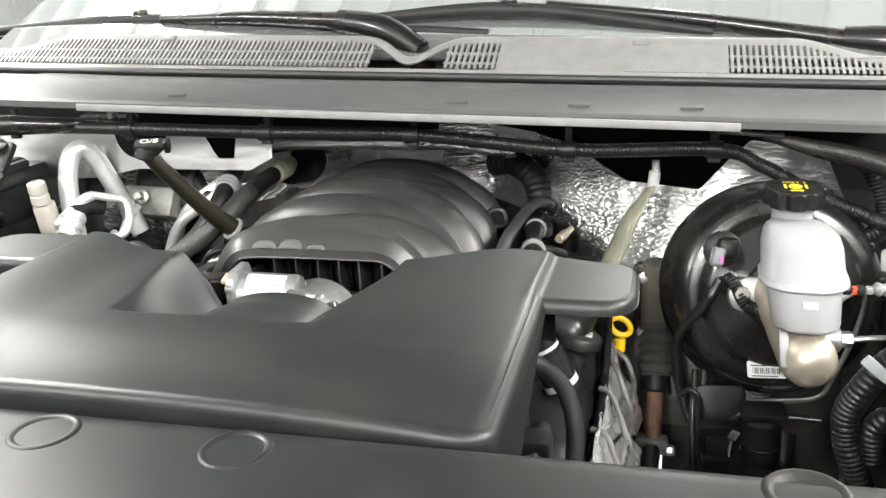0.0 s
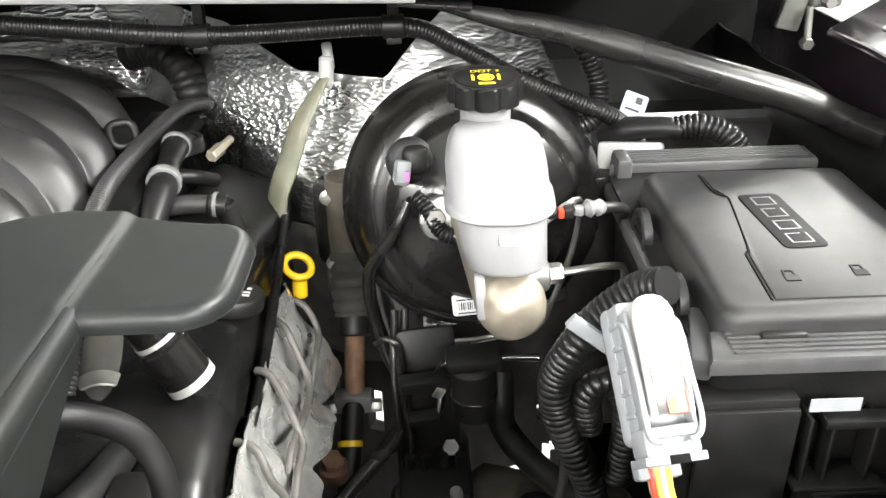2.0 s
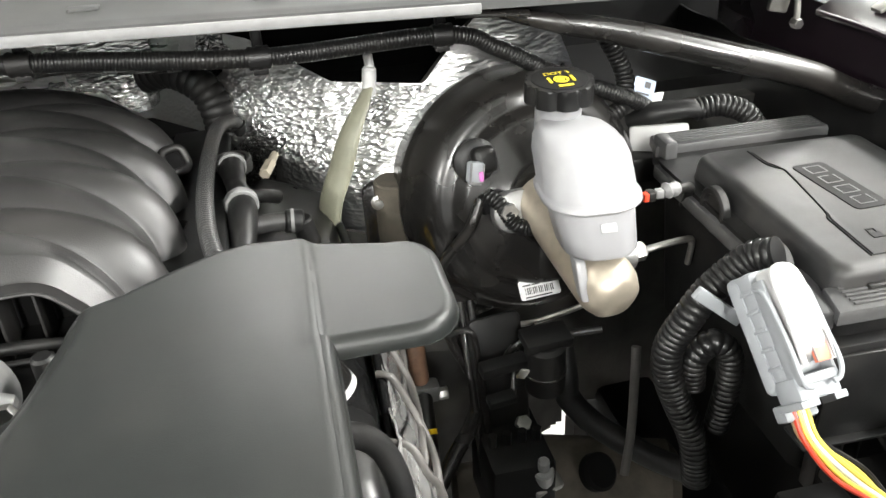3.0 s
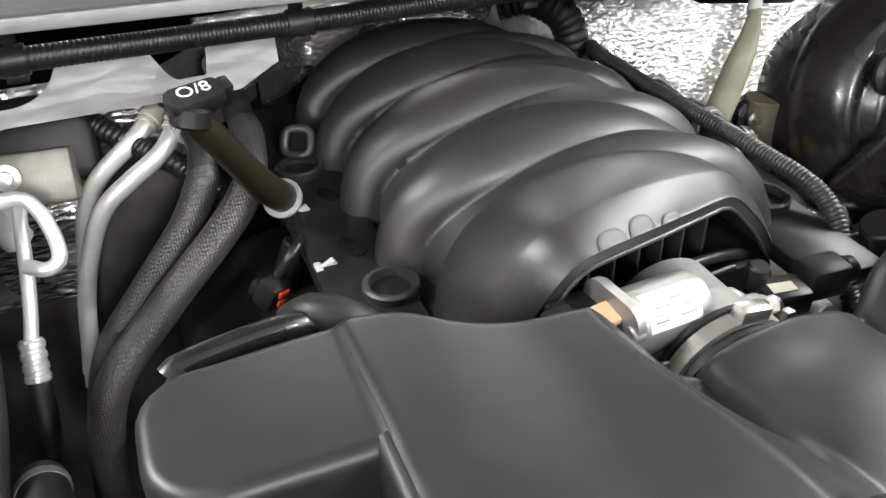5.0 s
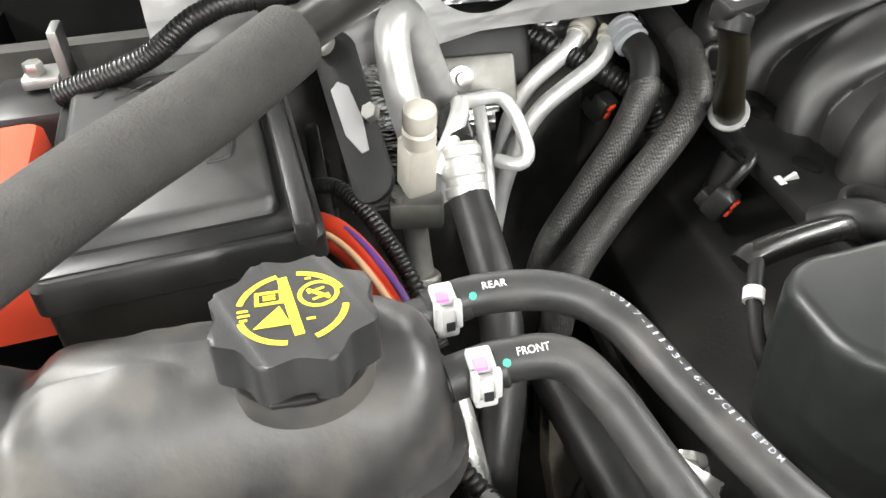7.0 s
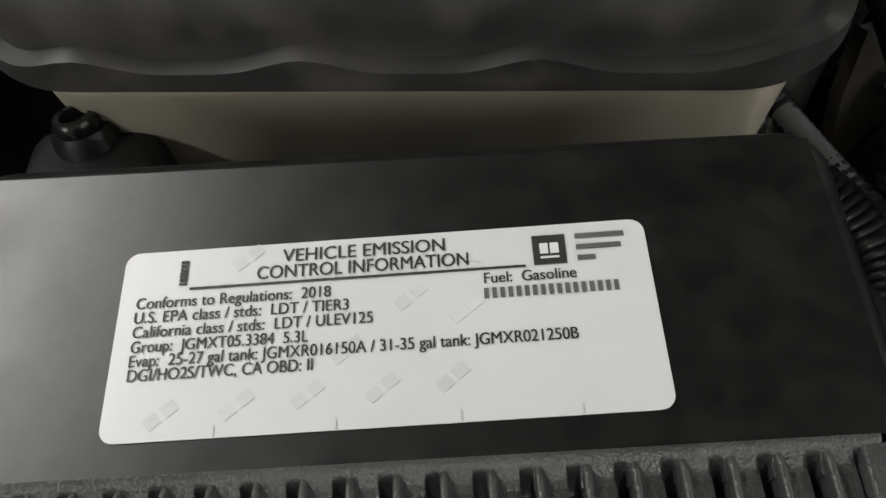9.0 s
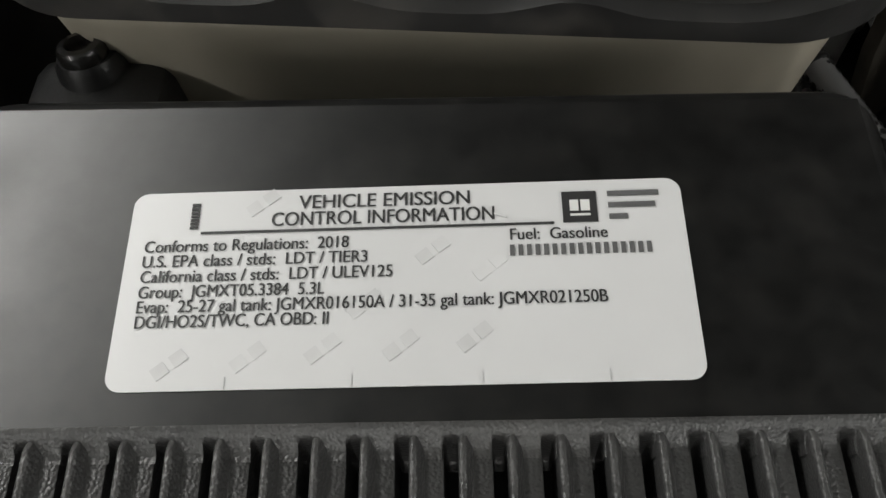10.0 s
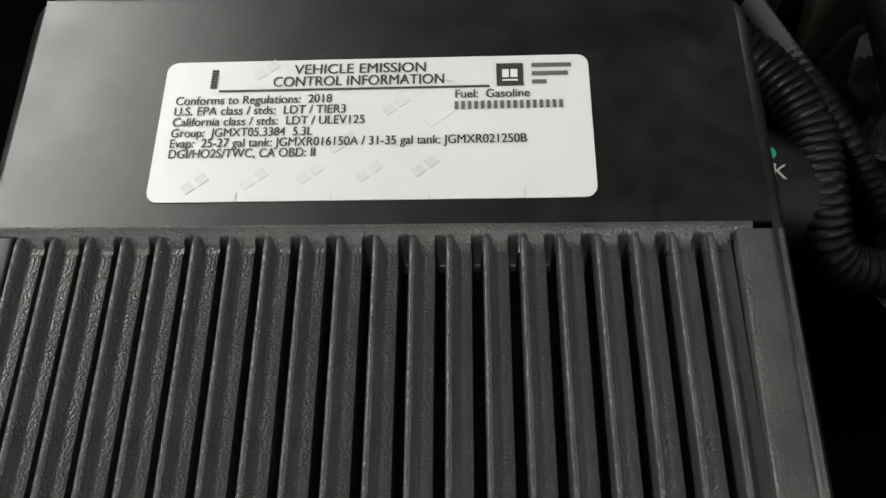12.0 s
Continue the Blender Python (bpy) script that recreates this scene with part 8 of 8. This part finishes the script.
plugd = thing("pressure_plug", (0.371, 0.213, 0.73), "pale grey plug on the steering gear", "plug")
part("body", cat(rod((0.374, 0.222, 0.715), (0.371, 0.212, 0.742), 0.011, 16, 0.002), rod((0.371, 0.212, 0.742), (0.370, 0.209, 0.758), 0.006, 12, 0.002)), M["grey_mid"], plugd)
part("flange", xf(box(0, 0, 0, 0.034, 0.026, 0.012, 0.003), pose(0.376, 0.224, 0.712, 20, 0, 15)), M["dull_alu"], plugd)
oc = thing("sensor_plug", (0.251, 0.263, 0.74), "rusty brown bolt head beside the steering shaft", "bolt")
part("head", cat(hexnut((0.251, 0.270, 0.740), (0.251, 0.262, 0.754), 0.011), rod((0.251, 0.270, 0.722), (0.251, 0.268, 0.742), 0.015, 20, 0.003)), M["rust"], oc)
abk = thing("modulator_bracket", (0.345, 0.28, 0.72), "black folded steel bracket with clipped brake lines", "bracket")
part("plate", xf(prism(rounded(0.058, 0.150, 0.008), 0, 0.004, 0.001), pose(0.348, 0.292, 0.800, 78, 0, 8)), M["plastic"], abk)
part("flange", xf(box(0, 0, 0, 0.060, 0.026, 0.004, 0.001), pose(0.350, 0.275, 0.742, 8, 0, 8)), M["plastic"], abk)
part("clip", cat(xf(box(0, 0, 0, 0.050, 0.016, 0.014, 0.003), pose(0.346, 0.268, 0.838, 10, 0, 8)), xf(box(0, 0, 0, 0.030, 0.014, 0.010, 0.002), pose(0.342, 0.262, 0.800, 10, 0, 8))), M["plastic_dark"], abk)
part("bright_tab", xf(box(0, 0, 0, 0.009, 0.003, 0.014, 0.001), pose(0.358, 0.240, 0.846, 20, 20, 0)), M["steel"], abk, "bare metal tab")
part("bolt", hexnut((0.368, 0.278, 0.745), (0.368, 0.268, 0.757), 0.009), M["dull_alu"], abk)
vac = thing("evaporative_canister", (0.391, 0.27, 0.79), "black cylindrical solenoid under the brake lines", "solenoid")
part("body", cat(rod((0.392, 0.272, 0.795), (0.390, 0.268, 0.858), 0.021, 24, 0.004), xf(box(0, 0, 0, 0.050, 0.030, 0.012, 0.003), pose(0.391, 0.270, 0.862, 8, 0, 4))), M["plastic_dark"], vac)
part("seam", lathe([(0.0212, 0), (0.0222, 0.001), (0.0222, 0.003), (0.0212, 0.004)], 24, along((0.3915, 0.271, 0.82), (0.390, 0.268, 0.858)), False), M["gloss"], vac)
for pts in ([(0.300, 0.300, 0.862), (0.312, 0.292, 0.872), (0.322, 0.288, 0.862), (0.325, 0.285, 0.82), (0.327, 0.275, 0.76)], [(0.392, 0.306, 0.852), (0.372, 0.300, 0.838), (0.362, 0.285, 0.815), (0.357, 0.272, 0.795)], [(0.404, 0.300, 0.842), (0.384, 0.294, 0.828), (0.372, 0.280, 0.805)]):
    hose("brake_line", pts, 0.0036, M["gloss"], "thin black brake line", "pipe", "brake lines", n=10)

# ---------------------------------------------------------------- cowl harness with clips, bars
hp = [(-0.80, 0.372, 1.115), (-0.735, 0.368, 1.135), (-0.690, 0.366, 1.162), (-0.641, 0.367, 1.170), (-0.454, 0.372, 1.168), (-0.251, 0.384, 1.161), (-0.047, 0.392, 1.157), (0.154, 0.402, 1.137), (0.330, 0.411, 1.137), (0.386, 0.410, 1.118), (0.447, 0.400, 1.086), (0.505, 0.398, 1.061), (0.544, 0.405, 1.040), (0.57, 0.42, 1.01)]
harn = hose("cowl_harness", hp, 0.0088, M["conduit"], "black convoluted wiring harness along the cowl", n=14, ridge=(0.0030, 0.0006))
for p in ((-0.641, 0.367, 1.170), (-0.454, 0.372, 1.168), (-0.251, 0.384, 1.161), (-0.047, 0.392, 1.157), (0.154, 0.402, 1.137), (0.330, 0.411, 1.137)):
    part("clip", cat(xf(lathe([(0.0105, -0.010), (0.0112, -0.008), (0.0100, -0.004), (0.0112, 0.0), (0.0100, 0.004), (0.0112, 0.008), (0.0105, 0.010)], 20), Matrix.Translation(p) @ Matrix.Rotation(radians(90), 4, "Y")), box(p[0], p[1] + 0.01, p[2] + 0.016, 0.010, 0.012, 0.024, 0.002), box(p[0], p[1] + 0.002, p[2] - 0.013, 0.014, 0.008, 0.006, 0.001)), M["plastic"], harn)
hose("wiring_branch", [(0.500, 0.44, 1.125), (0.515, 0.432, 1.100), (0.527, 0.422, 1.070), (0.520, 0.405, 1.045), (0.502, 0.40, 1.034)], 0.0098, M["conduit"], "black convoluted branch hanging from the cowl", n=14, ridge=(0.0046, 0.0014))
jn = thing("white_junction", (0.55, 0.39, 1.0), "white junction block under a black boot", "connector")
part("block", xf(box(0, 0, 0, 0.062, 0.018, 0.030, 0.004), pose(0.553, 0.382, 1.010, -20, -6, -25)), M["white"], jn)
part("boot", tube([(0.528, 0.410, 1.022), (0.552, 0.396, 1.034), (0.582, 0.382, 1.040), (0.598, 0.378, 1.038)], 0.0125, 14, 0.004, flat=0.8, taper=(0.6, 1.2, 1.0, 0.9)), M["rubber"], jn)
part("tail", tube([(0.590, 0.380, 1.038), (0.615, 0.375, 1.042), (0.640, 0.368, 1.034), (0.655, 0.36, 1.015)], 0.0120, 16, ridge=(0.0052, 0.0018)), M["conduit"], jn)
part("under_block", box(0.540, 0.375, 0.985, 0.05, 0.03, 0.03, 0.004), M["plastic"], jn)
tg = thing("paper_tag", (0.585, 0.51, 1.0), "pale blue printed tag taped on the harness", "tag")
part("tag", xf(prism(rounded(0.036, 0.046, 0.003, 3), 0, 0.0008), Matrix.Translation((0.578, 0.480, 1.026)) @ Matrix.Scale(0.72, 4) @ Matrix.Rotation(radians(62), 4, "X") @ Matrix.Rotation(radians(-22), 4, "Z")), M["tag_blue"], tg)
part("print_bar", xf(cat(strip(0.0, 0.008, 0.010, 0.018, pose(0, 0, 0.001)), strip(-0.012, -0.004, 0.010, -0.001, pose(0, 0, 0.001))), Matrix.Translation((0.578, 0.480, 1.026)) @ Matrix.Scale(0.72, 4) @ Matrix.Rotation(radians(62), 4, "X") @ Matrix.Rotation(radians(-22), 4, "Z")), M["ink"], tg)

br = thing("fender_brace", (0.40, 0.36, 1.15), "glossy black tube brace from cowl to fender", "brace", "fender braces")
part("tube", tube([(0.372, 0.352, 1.166), (0.402, 0.355, 1.158), (0.430, 0.356, 1.151), (0.490, 0.355, 1.137), (0.600, 0.340, 1.105), (0.684, 0.332, 1.079), (0.735, 0.330, 1.055), (0.80, 0.32, 1.030), (0.86, 0.30, 1.01)], 0.0155, 22, 0.008, flat=0.9, taper=(0.25, 0.75, 0.95, 1, 1, 1, 1, 1)), M["gloss"], br)
part("end_plate", xf(box(0, 0, 0, 0.07, 0.035, 0.004, 0.0015), pose(0.365, 0.362, 1.170, 10, 4, -4)), M["gloss"], br)
part("end_bolt", hexnut((0.352, 0.362, 1.172), (0.352, 0.361, 1.180), 0.008), M["steel"], br)
bl = thing("fender_brace", (-0.55, 0.36, 1.16), "glossy black tube brace in a dark foam sleeve", "brace", "fender braces")
part("tube", tube([(-0.505, 0.385, 1.178), (-0.530, 0.375, 1.176), (-0.555, 0.352, 1.176), (-0.600, 0.290, 1.186), (-0.650, 0.222, 1.186)], 0.0145, 22, 0.008, flat=0.95, taper=(0.3, 0.8, 1.0, 1, 1)), M["gloss"], bl)
part("foam_sleeve", tube([(-0.632, 0.247, 1.186), (-0.680, 0.190, 1.181), (-0.740, 0.145, 1.170), (-0.80, 0.105, 1.152), (-0.90, 0.05, 1.115), (-0.98, 0.0, 1.06)], 0.0215, 28, 0.008), M["foam"], bl, "dark foam sleeve")
part("end_plate", xf(box(0, 0, 0, 0.08, 0.035, 0.004, 0.0015), pose(-0.495, 0.385, 1.181, 8, 4, 6)), M["gloss"], bl)
part("end_bolt", hexnut((-0.485, 0.384, 1.182), (-0.485, 0.383, 1.190), 0.008), M["steel"], bl)
# round plug in the firewall foil and a hole for the heater pipes
pgf = thing("firewall_bolt", (-0.047, 0.69, 1.05), "round grey bolt with a black washer in the foil", "bolt")
part("washer", lathe([(0.021, 0), (0.021, 0.004), (0.015, 0.006), (0.015, 0.002)], 28, along((-0.047, 0.692, 1.053), (-0.047, 0.60, 1.075))), M["rubber"], pgf)
part("head", lathe([(0.013, 0), (0.013, 0.008), (0.011, 0.010), (0.006, 0.010), (0.005, 0.008), (0, 0.008)], 24, along((-0.047, 0.691, 1.053), (-0.047, 0.60, 1.075))), M["steel"], pgf)
# near-black pad drawn for the shaded hole in the foil
solo("hose_grommet", xf(prism(rounded(0.090, 0.062, 0.030, 8), 0, 0.004, 0.001), Matrix.Translation((-0.288, 0.562, 1.080)) @ Matrix.Rotation(radians(68), 4, "X") @ Matrix.Rotation(radians(12), 4, "Z")), M["void"], "black opening round the heater hose", "grommet")
bh = thing("rear_cover_hose", (0.06, 0.58, 1.05), "black corrugated elbow behind the manifold", "hose")
part("elbow", tube([(0.02, 0.60, 1.075), (0.05, 0.585, 1.082), (0.082, 0.568, 1.066), (0.095, 0.56, 1.04), (0.098, 0.555, 1.01)], 0.020, 18, ridge=(0.009, 0.002)), M["rubber"], bh)
